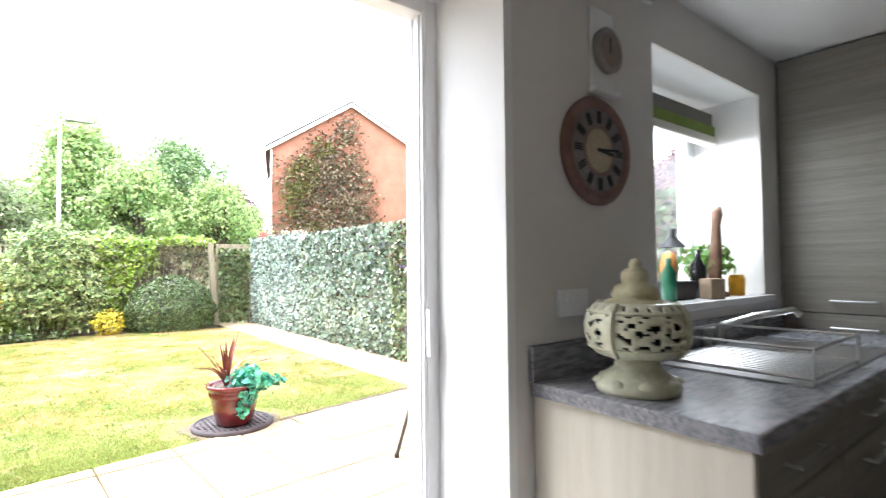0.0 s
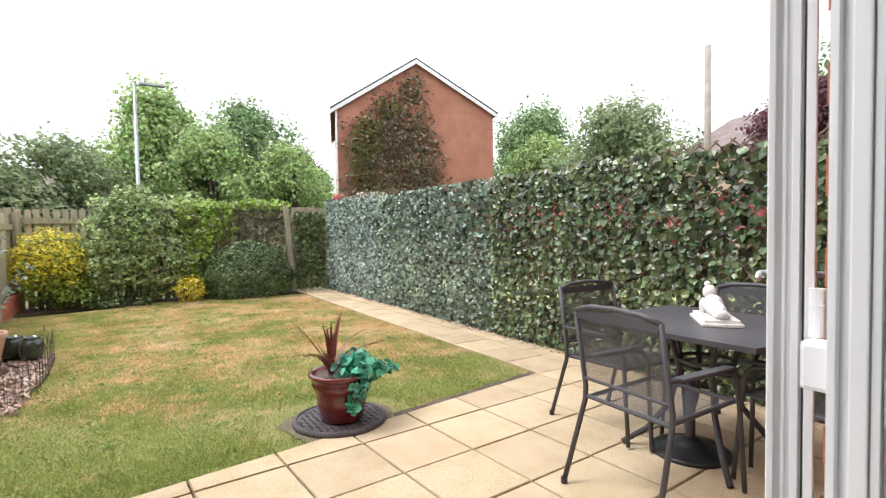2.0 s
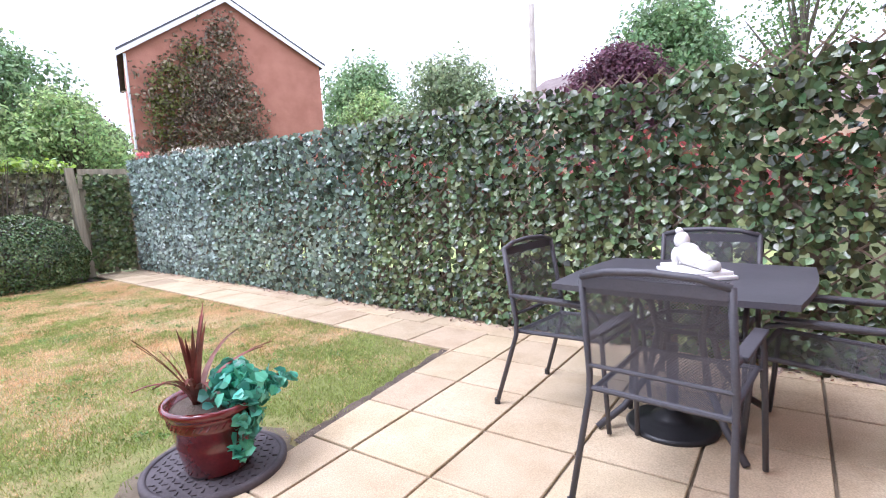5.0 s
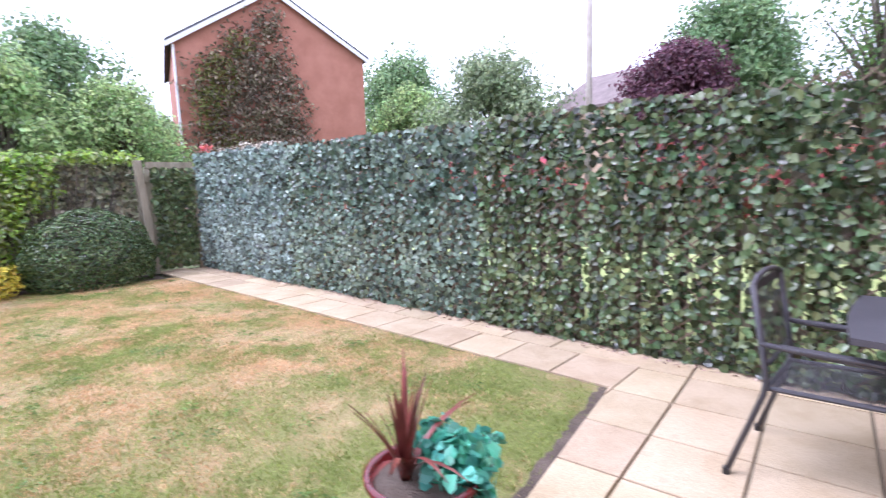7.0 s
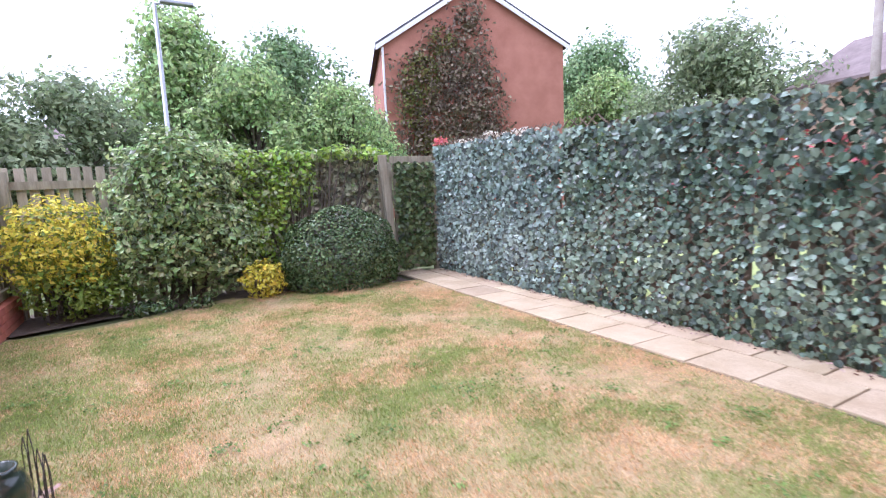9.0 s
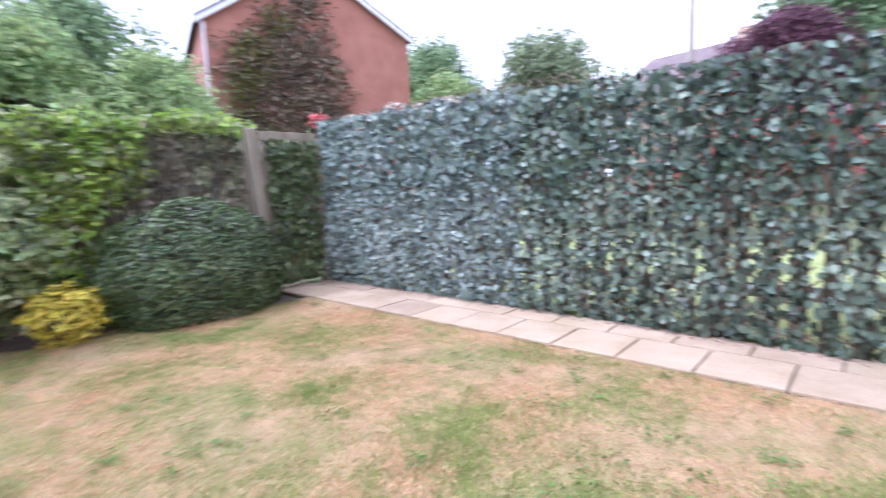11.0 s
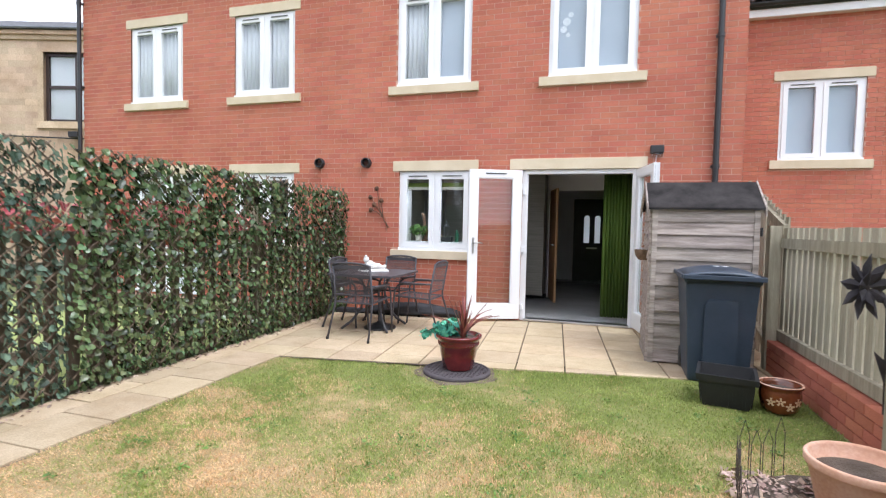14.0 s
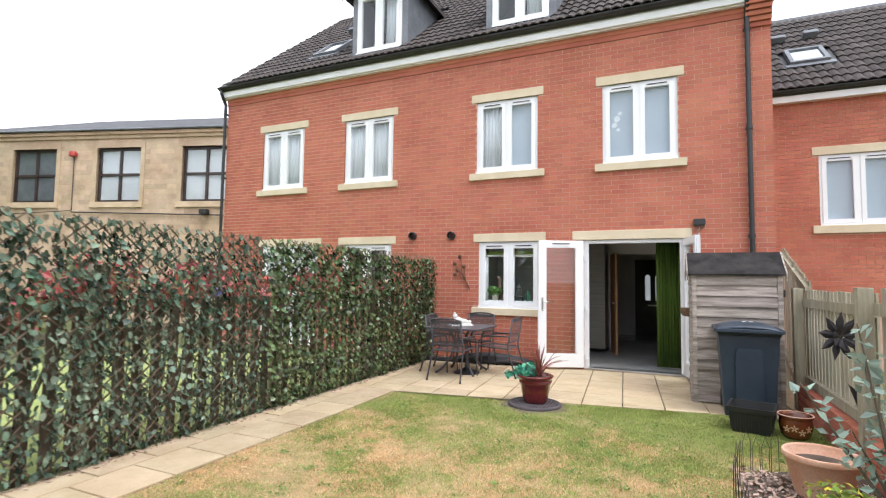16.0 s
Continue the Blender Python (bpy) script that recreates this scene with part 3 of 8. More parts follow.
# rooms upstairs and beyond
bm = B((EAST + 0.3, WEST - 0.3, -4.5, F - 0.4, 2.43, 2.62))
solo("floor_upper", bm, PLASTER, "upper floor seen only through panes", "floor", kind="structure")
bm = B((EAST + 0.3, WEST - 0.3, -1.6, -1.5, 2.62, 5.3), (3.1, 3.18, -1.5, F - 0.4, 2.62, 5.3), (6.2, 6.28, -1.5, F - 0.4, 2.62, 5.3))
solo("wall_upper", bm, PLASTER, "pale bedroom walls behind the upper panes", "wall", kind="structure")
bm = B((EAST + 0.3, WEST - 0.3, -4.5, F - 0.4, 5.3, 5.4))
solo("ceiling_upper", bm, PLASTER, "white bedroom ceiling", "ceiling", kind="structure")

# roof
PITCH = radians(40)


def tiled_roof(name, x0, x1, y0, z0, length, pitch, mat, label, wide=0.3, gauge=0.33, cuts=()):
    """Interlocking wavy tiles from the eave at (y0, z0) up and away to -y, over a solid deck."""
    r = thing(name, label, "roof", kind="structure")
    up, out = Vector((0, -math.cos(pitch), math.sin(pitch))), Vector((0, math.sin(pitch), math.cos(pitch)))
    bm = bmesh.new()
    base = Vector((0, y0, z0))
    c = [bm.verts.new(Vector((x, 0, 0)) + base + up * s + out * h) for h in (-0.12, -0.01) for s in (0, length) for x in (x0, x1)]
    for f in ((0, 2, 3, 1), (4, 5, 7, 6), (0, 1, 5, 4), (2, 6, 7, 3), (1, 3, 7, 5), (0, 4, 6, 2)):
        bm.faces.new([c[i] for i in f])
    part("deck", bm, BLACK_PLASTIC, r)
    prof = [(0.0, 0.012), (0.1, 0.03), (0.25, 0.045), (0.4, 0.03), (0.5, 0.012), (0.6, 0.03), (0.75, 0.045), (0.9, 0.03), (1.0, 0.012)]
    sh = [(u * wide, 0.0, h) for u, h in prof] + [(u * wide, gauge + 0.05, h - 0.03) for u, h in prof] + [(u * wide, 0.0, h - 0.02) for u, h in prof]
    n = len(prof)
    fc = [(k, k + 1, n + k + 1, n + k) for k in range(n - 1)] + [(2 * n + k, 2 * n + k + 1, k + 1, k) for k in range(n - 1)]
    pos = []
    rr = random.Random(3)
    for j in range(int(length / gauge)):
        for i in range(int((x1 - x0) / wide)):
            x, s = x0 + i * wide, j * gauge
            if any(a < x + wide / 2 < b and lo < s + 0.16 < hi for a, b, lo, hi in cuts):
                continue
            pos.append(Vector((x + rr.uniform(-0.004, 0.004), 0, 0)) + base + up * s + out * 0.012)
    m = np.array([[1, 0, 0], [0, up.y, out.y], [0, up.z, out.z]])
    ob = new("roof_tiles", scattered("roof_tiles", sh, fc, np.array(pos), np.tile(m, (len(pos), 1, 1)), np.ones(len(pos)), mat))
    ob.parent = r
    tagged(ob, "brown interlocking roof tiles", kind="stuff")
    return r


tiled_roof("roof", EAST - 0.05, WEST + 0.1, F + 0.24, 5.82, 6.0, PITCH, ROOF_TILE, "dark brown tiled roof over the terrace", cuts=[(4.5, 5.75, 0.25, 3.5), (1.5, 2.75, 0.25, 3.5), (6.4, 7.15, 0.9, 1.9)])
bm = B((EAST - 0.05, WEST + 0.1, F + 0.1, F + 0.14, 5.6, 5.8), (EAST - 0.05, WEST + 0.1, F - 0.02, F + 0.1, 5.575, 5.63), bevel=0.004)
solo("fascia_trim", bm, FASCIA, "white painted fascia board under the eaves", "fascia", kind="structure")
bm = bmesh.new()
bricks_corbel = [(EAST + 0.3, WEST, F - 0.1, F + 0.018, 5.42, 5.5), (EAST + 0.3, WEST, F - 0.1, F + 0.03, 5.5, 5.58)]
for b in bricks_corbel:
    box(bm, *b)
solo("corbel_trim", bm, BRICK, "projecting brick courses below the eaves", "brickwork", kind="structure")
bm = bmesh.new()
for k in range(5):
    box(bm, EAST - 0.02, EAST + 0.32, F - 0.3, F + 0.03 + 0.035 * k, 5.25 + 0.075 * k, 5.25 + 0.075 * k + 0.066)
solo("corbel_end", bm, BRICK, "stepped brick corbel at the end of the eaves", "brickwork", kind="structure")


def gutter_run(x0, x1, y, z):
    bm = bmesh.new()
    prof = [(0.055 * math.cos(a), 0.05 * math.sin(a)) for a in (math.pi + math.pi * k / 8 for k in range(9))]
    pts = [(y + p, z + q) for p, q in prof] + [(y + p * 0.85, z + q * 0.85 + 0.002) for p, q in reversed(prof)]
    rows = [[bm.verts.new((x, p, q)) for p, q in pts] for x in (x0, x1)]
    n = len(pts)
    for k in range(n):
        bm.faces.new((rows[0][k], rows[1][k], rows[1][(k + 1) % n], rows[0][(k + 1) % n]))
    return bm


g = thing("gutter", "black plastic half-round gutter with downpipe", "gutter", at=(0, 0, 0))
part("trough", gutter_run(EAST - 0.05, WEST + 0.1, F + 0.2, 5.81), BLACK_PLASTIC, g)
for x, low in ((-1.36, 0.0), (WEST + 0.02, 0.0)):
    bm = bmesh.new()
    tube(bm, [(x, F + 0.2, 5.77), (x, F + 0.2, 5.68), (x, F + 0.06, 5.45), (x, F + 0.06, 5.3), (x, F + 0.06, low)], 0.035, 10)
    for z in (0.6, 2.1, 3.7, 5.2):
        tube(bm, [(x, F + 0.06, z), (x, F + 0.06, z + 0.05)], 0.044, 10)
        box(bm, x - 0.05, x + 0.05, F, F + 0.03, z + 0.01, z + 0.04)
    part("downpipe", bm, BLACK_PLASTIC, g)

# the house set back beside it
RB = -0.65
R_WIN = (-3.94, -2.76, 2.5, 3.79)
bm = bmesh.new()
for a, b, c, d in pierced(-12.0, EAST, -0.1, 4.815, [R_WIN]):
    box(bm, a, b, RB - 0.3, RB - 0.006, c, d)
box(bm, -12.0, -11.7, -7.0, RB - 0.3, -0.1, 4.75)
box(bm, -11.7, EAST, -7.0, -6.7, -0.1, 4.75)
wall_set_back = solo("wall_set_back", bm, MORTAR, "red brick wall of the house set back", "wall", kind="structure")
r_stones = [(R_WIN[0] - 0.1, R_WIN[1] + 0.1, R_WIN[3], R_WIN[3] + 0.15), (R_WIN[0] - 0.12, R_WIN[1] + 0.12, R_WIN[2] - 0.14, R_WIN[2])]
for s, pr in zip(r_stones, (0.012, 0.05)):
    part("lintel" if pr < 0.03 else "stone_sill", B((s[0], s[1], RB - 0.1, RB + pr, s[2], s[3]), bevel=0.006), CAST_STONE, wall_set_back, "buff cast stone")
brick_skin("brickwork", bonded(-8.0, EAST, 0.9, 4.79, [R_WIN] + r_stones), RB, BRICK, wall_set_back, "red facing bricks in stretcher bond")
end_bricks = [(a, b, c, d) for a, b, c, d in bonded(RB, F, 0.0, EAVE, [])]
er = np.array(end_bricks)
c = np.stack([np.full(len(er), EAST + 0.004), (er[:, 0] + er[:, 1]) / 2, (er[:, 2] + er[:, 3]) / 2], axis=1)
s = np.stack([np.full(len(er), 0.02), er[:, 1] - er[:, 0], er[:, 3] - er[:, 2]], axis=1)
cube = [(x, y, z) for z in (-0.5, 0.5) for y in (-0.5, 0.5) for x in (-0.5, 0.5)]
ob = new("brickwork", scattered("brickwork", cube, [(0, 1, 5, 4), (2, 6, 7, 3), (4, 5, 7, 6), (0, 4, 6, 2)], c, np.tile(np.eye(3), (len(er), 1, 1)), s, BRICK))
ob.parent = wall_garden
tagged(ob, "red facing bricks on the end wall", kind="stuff")
window("window_%d" % number, *R_WIN, RB - 0.03, "white plastic casement window with a pale blind", "upper windows")
number += 1
# the same sheen blue, giving this pane its blue-grey look
solo("pane_backing", B((R_WIN[0] + 0.04, R_WIN[1] - 0.04, RB - 0.11, RB - 0.1, 2.52, 3.76)), BLUE_SHEEN, "blind behind the pane, coloured for the blue-grey glass", "blind")
tiled_roof("roof_set_back", -12.0, EAST - 0.02, RB + 0.22, 5.0, 4.6, PITCH, ROOF_TILE, "dark brown tiled roof of the house set back", cuts=[(-3.2, -2.45, 1.1, 2.0)])
solo("fascia_trim", B((-12.0, EAST - 0.02, RB + 0.09, RB + 0.13, 4.79, 4.98), (-12.0, EAST - 0.02, RB - 0.02, RB + 0.09, 4.79, 4.82), bevel=0.004), FASCIA, "white painted fascia board under the eaves", "fascia", kind="structure")
g = thing("gutter", "black plastic half-round gutter", "gutter")
part("trough", gutter_run(-12.0, EAST - 0.02, RB + 0.19, 4.99), BLACK_PLASTIC, g)

# ---- garden doors, dormers, fixtures on the front ----
STEEL = material("brushed_steel", (0.5, 0.5, 0.5), (0.6, 0.6, 0.6), 0.28, 4, 200, 0.02, metal=1.0)
RUST = material("rusty_iron", (0.1, 0.055, 0.035), (0.2, 0.1, 0.06), 0.8, 8, 90, 0.4, metal=0.3)


def door_leaf(name, hinge, angle, wide, label, lever_side):
    """A glazed plastic door leaf; its own x runs from the hinge to the free edge."""
    d = thing(name, label, "door", "garden doors", at=(*hinge, 0.05), turn=angle, kind="structure")
    h, e, t = 2.05, 0.105, 0.036
    part("door_frame", B((0, wide, -t, t, 0, 0.2), (0, wide, -t, t, h - e, h), (0, e, -t, t, 0.2, h - e), (wide - e, wide, -t, t, 0.2, h - e), bevel=0.005), UPVC, d)
    # the stepped plastic section and black seals along both upright edges
    for xe, s in ((0.0, -1), (wide, 1)):
        for y0_, y1_, proud in ((-t + 0.002, -t + 0.016, 0.012), (-0.012, -0.001, 0.007), (0.008, 0.013, 0.005), (t - 0.012, t - 0.002, 0.012)):
            part("edge_rib", B((*sorted((xe, xe + s * proud)), y0_, y1_, 0.004, h - 0.004), bevel=0.0015), UPVC, d)
        part("seal", B((*sorted((xe - s * 0.002, xe + s * 0.004)), -t + 0.0165, -t + 0.0195, 0.004, h - 0.004)), BLACK_PLASTIC, d, "black rubber seal")
    beads = bmesh.new()
    for s in (-1, 1):
        for b in ((e, wide - e, 0.2, 0.215), (e, wide - e, h - e - 0.015, h - e), (e, e + 0.015, 0.215, h - e - 0.015), (wide - e - 0.015, wide - e, 0.215, h - e - 0.015)):
            box(beads, b[0], b[1], *sorted((s * 0.018, s * 0.03)), b[2], b[3])
    part("glazing_bead", beads, UPVC, d)
    pane = part("pane", B((e, wide - e, -0.012, 0.012, 0.2, h - e)), GLASS, d)
    pane.visible_shadow = False
    part("slot_vent", B((wide * 0.3, wide * 0.7, t, t + 0.008, h - 0.06, h - 0.045)), BLACK_PLASTIC, d)
    for s in (-1, 1):
        plate = part("handle_plate", B((wide - 0.07, wide - 0.04, *sorted((s * t, s * (t + 0.008))), 0.9, 1.12), bevel=0.003), STEEL, d)
        bm = bmesh.new()
        tube(bm, [(wide - 0.055, s * t, 1.05), (wide - 0.055, s * (t + 0.05), 1.05), (wide - 0.075, s * (t + 0.055), 1.05), (wide - 0.18, s * (t + 0.05), 1.045)], 0.009, 8)
        part("handle", bm, STEEL, plate, smooth=True)
    for z in (0.2, 1.0, 1.8):
        bm = bmesh.new()
        tube(bm, [(-0.022, -t - 0.002, z), (-0.022, -t - 0.002, z + 0.08)], 0.012, 14)
        for k in (0.0, 0.027, 0.053, 0.08):
            tube(bm, [(-0.022, -t - 0.002, z + k - 0.001), (-0.022, -t - 0.002, z + k + 0.001)], 0.013, 14)
        part("hinge", bm, UPVC, d, smooth=False)
    return d


x0, x1 = OPEN[0], OPEN[1]
fr = thing("door_frame_set", "white plastic frame of the garden doors with a low sill", "door frame", kind="structure")
part("jamb", B((x1 - 0.06, x1, F - 0.1, F - 0.03, 0.02, 2.12), (x1 - 0.075, x1 - 0.06, F - 0.085, F - 0.06, 0.05, 2.06), bevel=0.003), UPVC, fr)
part("jamb", B((x0, x0 + 0.06, F - 0.1, F - 0.03, 0.02, 2.12), bevel=0.004), UPVC, fr)
part("head", B((x0 + 0.06, x1 - 0.06, F - 0.1, F - 0.03, 2.06, 2.12), bevel=0.004), UPVC, fr)
part("threshold", B((x0 + 0.06, x1 - 0.06, F - 0.12, F + 0.03, 0.02, 0.05), bevel=0.006), STEEL, fr, "grey metal door sill")
for z in (0.23, 1.03, 1.83):
    part("hinge_plate", B((x1 - 0.05, x1 - 0.006, F - 0.03, F + 0.016, z - 0.06, z + 0.02), bevel=0.008), UPVC, fr, "white plastic flag hinge")
for xj, s_ in ((x1 - 0.06, -1), (x0 + 0.06, 1)):
    for y_, w_, pr in ((F - 0.098, 0.012, 0.01), (F - 0.066, 0.008, 0.008), (F - 0.044, 0.012, 0.014)):
        part("jamb_rib", B((*sorted((xj, xj + s_ * pr)), y_, y_ + w_, 0.052, 2.058), bevel=0.0015), UPVC, fr)
    part("seal", B((*sorted((xj, xj + s_ * 0.005)), F - 0.084, F - 0.081, 0.052, 2.058)), BLACK_PLASTIC, fr, "black rubber seal")
part("door_stop", B((x1 - 0.064, x1 - 0.06, F - 0.12, F - 0.1, 0.95, 1.1), bevel=0.001), UPVC, fr)
door_leaf("door_1", (x1 + 0.012, F + 0.056), 22.5, 0.71, "open white glazed garden door folded back to the wall", 1)
door_leaf("door_2", (x0 + 0.0, F + 0.045), 101, 0.72, "open white glazed garden door standing outwards", 1)

IN_FACE = F - 0.412
# white plaster round the openings, inside
bm = B((x1 - 0.012, x1 + 0.02, IN_FACE, F - 0.1, 0.02, 2.108), (x0 - 0.02, x0 + 0.012, IN_FACE, F - 0.1, 0.02, 2.108), (x0 - 0.02, x1 + 0.02, F - 0.4, F - 0.1, 2.108, 2.14))
for a, b in ((KITCHEN[0], KITCHEN[0] + 0.05), (KITCHEN[1] - 0.05, KITCHEN[1])):
    box(bm, a, b, F - 0.4, F - 0.1, 0.95, 2.12)
box(bm, KITCHEN[0] + 0.05, KITCHEN[1] - 0.05, F - 0.4, F - 0.1, 2.08, 2.12)
solo("reveal_trim", bm, PLASTER, "white plastered reveals of door and window", "reveal", kind="structure")
solo("window_board", B((KITCHEN[0] - 0.02, KITCHEN[1] + 0.02, F - 0.44, F - 0.1, 1.05, 1.08), bevel=0.006), UPVC, "white window board of the kitchen window", "window sill", kind="structure")

# boiler vents
for x, z in VENTS:
    v = thing("wall_vent", "round black plastic extractor outlet on the brick wall", "vent", "wall vents", at=(x, F, z))
    bm = bmesh.new()
    lathe(bm, [(0.075, -0.01), (0.075, 0.07), (0.066, 0.075), (0.058, 0.07), (0.058, 0.0)], 24)
    bmesh.ops.rotate(bm, verts=bm.verts, matrix=Matrix.Rotation(radians(-90), 3, "X"))
    part("cowl", bm, BLACK_PLASTIC, v, smooth=True)
    bm = bmesh.new()
    for k in range(-2, 3):
        w = math.sqrt(0.058 ** 2 - (k * 0.02) ** 2)
        box(bm, -w, w, 0.02, 0.05, k * 0.02 - 0.002, k * 0.02 + 0.002)
    part("louvre", bm, BLACK_PLASTIC, v)

# security light
v = thing("security_light", "small black bulkhead light with a white cable", "light", at=(-0.68, F, 2.28))
part("lamp_body", B((-0.08, 0.08, 0, 0.11, 0.02, 0.12), bevel=0.012), BLACK_PLASTIC, v)
part("lens", B((-0.07, 0.07, 0.02, 0.1, -0.03, 0.02), bevel=0.01), GLASS, v)
bm = bmesh.new()
tube(bm, [(0.0, 0.01, -0.0), (0.01, 0.012, -0.15), (0.0, 0.01, -0.3), (0.02, 0.01, -0.45)], 0.005, 6)
part("cable", bm, UPVC, v)

# iron flower ornament on the wall
v = thing("wall_ornament", "rusty iron flower spray with round copper blooms", "wall ornament", at=(3.12, F + 0.015, 1.28))
bm = bmesh.new()
blooms = [(0.1, 0.58), (0.2, 0.45), (0.02, 0.4), (0.14, 0.34), (0.19, 0.26)]
tube(bm, [(-0.09, 0, 0.0), (-0.02, 0.01, 0.12), (0.06, 0.015, 0.3), (0.09, 0.01, 0.58)], [0.012, 0.01, 0.007, 0.005], 6)
for x, z in blooms[1:]:
    tube(bm, [(-0.01, 0.01, 0.14), ((x - 0.01) / 2, 0.025, (z + 0.14) / 2 + 0.03), (x, 0.015, z)], [0.007, 0.006, 0.004], 6)
part("stem", bm, RUST, v)
for x, z in blooms:
    bm = bmesh.new()
    lathe(bm, [(0.0, 0.03), (0.012, 0.028), (0.015, 0.018), (0.03, 0.024), (0.037, 0.012), (0.02, 0.0), (0.0, 0.0)], 12)
    bmesh.ops.rotate(bm, verts=bm.verts, matrix=Matrix.Rotation(radians(-90), 3, "X"))
    bmesh.ops.translate(bm, verts=bm.verts, vec=(x, 0.01, z))
    part("bloom", bm, RUST, v, smooth=True)

# dormers
UPR, UPV = Vector((0, -math.cos(PITCH), math.sin(PITCH))), Vector((0, math.sin(PITCH), math.cos(PITCH)))


def dormer(xa, xb):
    """A lead-clad dormer with a gabled roof and a white window."""
    d = thing("dormer", "lead-clad dormer with a white two-pane window", "dormer", "dormers on the roof", at=(0, 0, 0), kind="structure")
    y, z0, z1 = F - 0.12, 6.1, 7.35
    part("cheek", B((xa - 0.13, xa, y - 2.2, y, z0 - 0.1, z1 + 0.1), bevel=0.01), LEAD, d)
    part("cheek", B((xb, xb + 0.13, y - 2.2, y, z0 - 0.1, z1 + 0.1), bevel=0.01), LEAD, d)
    mid = (xa + xb) / 2
    part("gable", prism(bmesh.new(), [(xa - 0.13, z1), (xb + 0.13, z1), (xb + 0.13, z1 + 0.1), (mid, z1 + 0.55), (xa - 0.13, z1 + 0.1)], y - 0.1, y + 0.004), LEAD, d)
    for s, xe in ((-1, xa - 0.3), (1, xb + 0.3)):
        part("roof_slope", prism(bmesh.new(), [(mid, z1 + 0.68), (xe, z1 + 0.08), (xe, z1), (mid, z1 + 0.6)], y - 2.6, y + 0.18), ROOF_TILE, d, "dark tiles")
        part("bargeboard", prism(bmesh.new(), [(mid, z1 + 0.66), (xe, z1 + 0.06), (xe, z1 - 0.1), (mid, z1 + 0.5)], y + 0.18, y + 0.21), FASCIA, d, "white bargeboard")
    part("flashing", B((xa - 0.25, xb + 0.25, y - 0.02, y + 0.16, z0 - 0.16, z0 - 0.08)), LEAD, d)
    return d


for xa, xb in ((4.6, 5.66), (1.63, 2.68)):
    dormer(xa, xb)
    window("window_%d" % number, xa, xb, 6.1, 7.36, F - 0.1, "white dormer window with pale curtains", "dormer windows")
    number += 1
    drape("net_curtain", xa + 0.03, xa + 0.42, 6.13, 7.33, F - 0.22, CURTAIN_WHITE, "pale curtain drawn to one side of the dormer", 6)
    solo("dormer_back", B((xa, xb, F - 1.8, F - 1.75, 6.0, 7.4)), PLASTER, "pale room wall behind the dormer pane", "wall", kind="structure")


def rooflight(x0, x1, s0, s1, y0, z0):
    """A skylight lying in the roof slope."""
    t = thing("rooflight", "grey metal rooflight with a bright pane", "rooflight", "rooflights", kind="structure")
    base = Vector((0, y0, z0))

    def slab(a, b, c, d, h0, h1):
        bm = bmesh.new()
        v = [bm.verts.new(Vector((x, 0, 0)) + base + UPR * s + UPV * h) for h in (h0, h1) for s in (c, d) for x in (a, b)]
        for f in ((0, 2, 3, 1), (4, 5, 7, 6), (0, 1, 5, 4), (2, 6, 7, 3), (1, 3, 7, 5), (0, 4, 6, 2)):
            bm.faces.new([v[i] for i in f])
        return bm

    part("bar", slab(x0, x1, s0, s0 + 0.07, 0, 0.1), LEAD, t)
    part("bar", slab(x0, x1, s1 - 0.07, s1, 0, 0.1), LEAD, t)
    part("bar", slab(x0, x0 + 0.07, s0 + 0.07, s1 - 0.07, 0, 0.1), LEAD, t)
    part("bar", slab(x1 - 0.07, x1, s0 + 0.07, s1 - 0.07, 0, 0.1), LEAD, t)
    part("pane", slab(x0 + 0.07, x1 - 0.07, s0 + 0.07, s1 - 0.07, 0.04, 0.07), BRIGHT_PANE, t)
    part("flashing", slab(x0 - 0.08, x1 + 0.08, s0 - 0.14, s0, 0.03, 0.05), LEAD, t)


BRIGHT_PANE = material("reflecting_pane", (0.55, 0.58, 0.6), (0.62, 0.65, 0.67), 0.05, 2, 30, 0, metal=0.9)
rooflight(6.45, 7.1, 0.95, 1.85, F + 0.24, 5.82)
rooflight(-3.15, -2.5, 1.15, 1.95, RB + 0.22, 5.0)
for x, s in ((7.0, 2.9), (-2.5, 2.7), (-3.1, 2.75)):
    y0, z0 = (F + 0.24, 5.82) if x > 0 else (RB + 0.22, 5.0)
    p = Vector((x, y0, z0)) + UPR * s + UPV * 0.08
    solo("roof_vent", B((-0.14, 0.14, -0.1, 0.1, -0.06, 0.06), bevel=0.02), LEAD, "small grey tile vent on the roof", "vent", "roof vents", at=pose(p.x, p.y, p.z, 40, 0, 0))

# the sandstone house beyond
SH = thing("stone_house", "old sandstone house with dark window frames", "house", at=(11.2, -1.68, -0.03), turn=16.6)
DARK_FRAME = material("dark_brown_frame", (0.035, 0.022, 0.02), (0.055, 0.034, 0.03), 0.4, 3, 60, 0.05)
sw = [(1.32, 2.95), (4.42, 6.0), (7.5, 9.15)]
s_holes = [(a, b, 3.88, 5.68) for a, b in sw]
bm = bmesh.new()
for a, b, c, d in pierced(-2.0, 12.4, 0.0, 6.1, s_holes):
    box(bm, a, b, -0.35, 0.002, c, d)
box(bm, 12.1, 12.4, -6.0, -0.35, 0, 6.1)
box(bm, -2.0, 12.1, -6.3, -6.0, 0, 6.1)
part("wall", bm, SANDSTONE, SH)
blocks = bonded(-2.0, 12.4, 0.0, 6.1, [(a - 0.16, b + 0.16, 3.7, 5.9) for a, b in sw], 0.42, 0.165, 0.008)
b = np.array(blocks)
rr = np.random.default_rng(5)
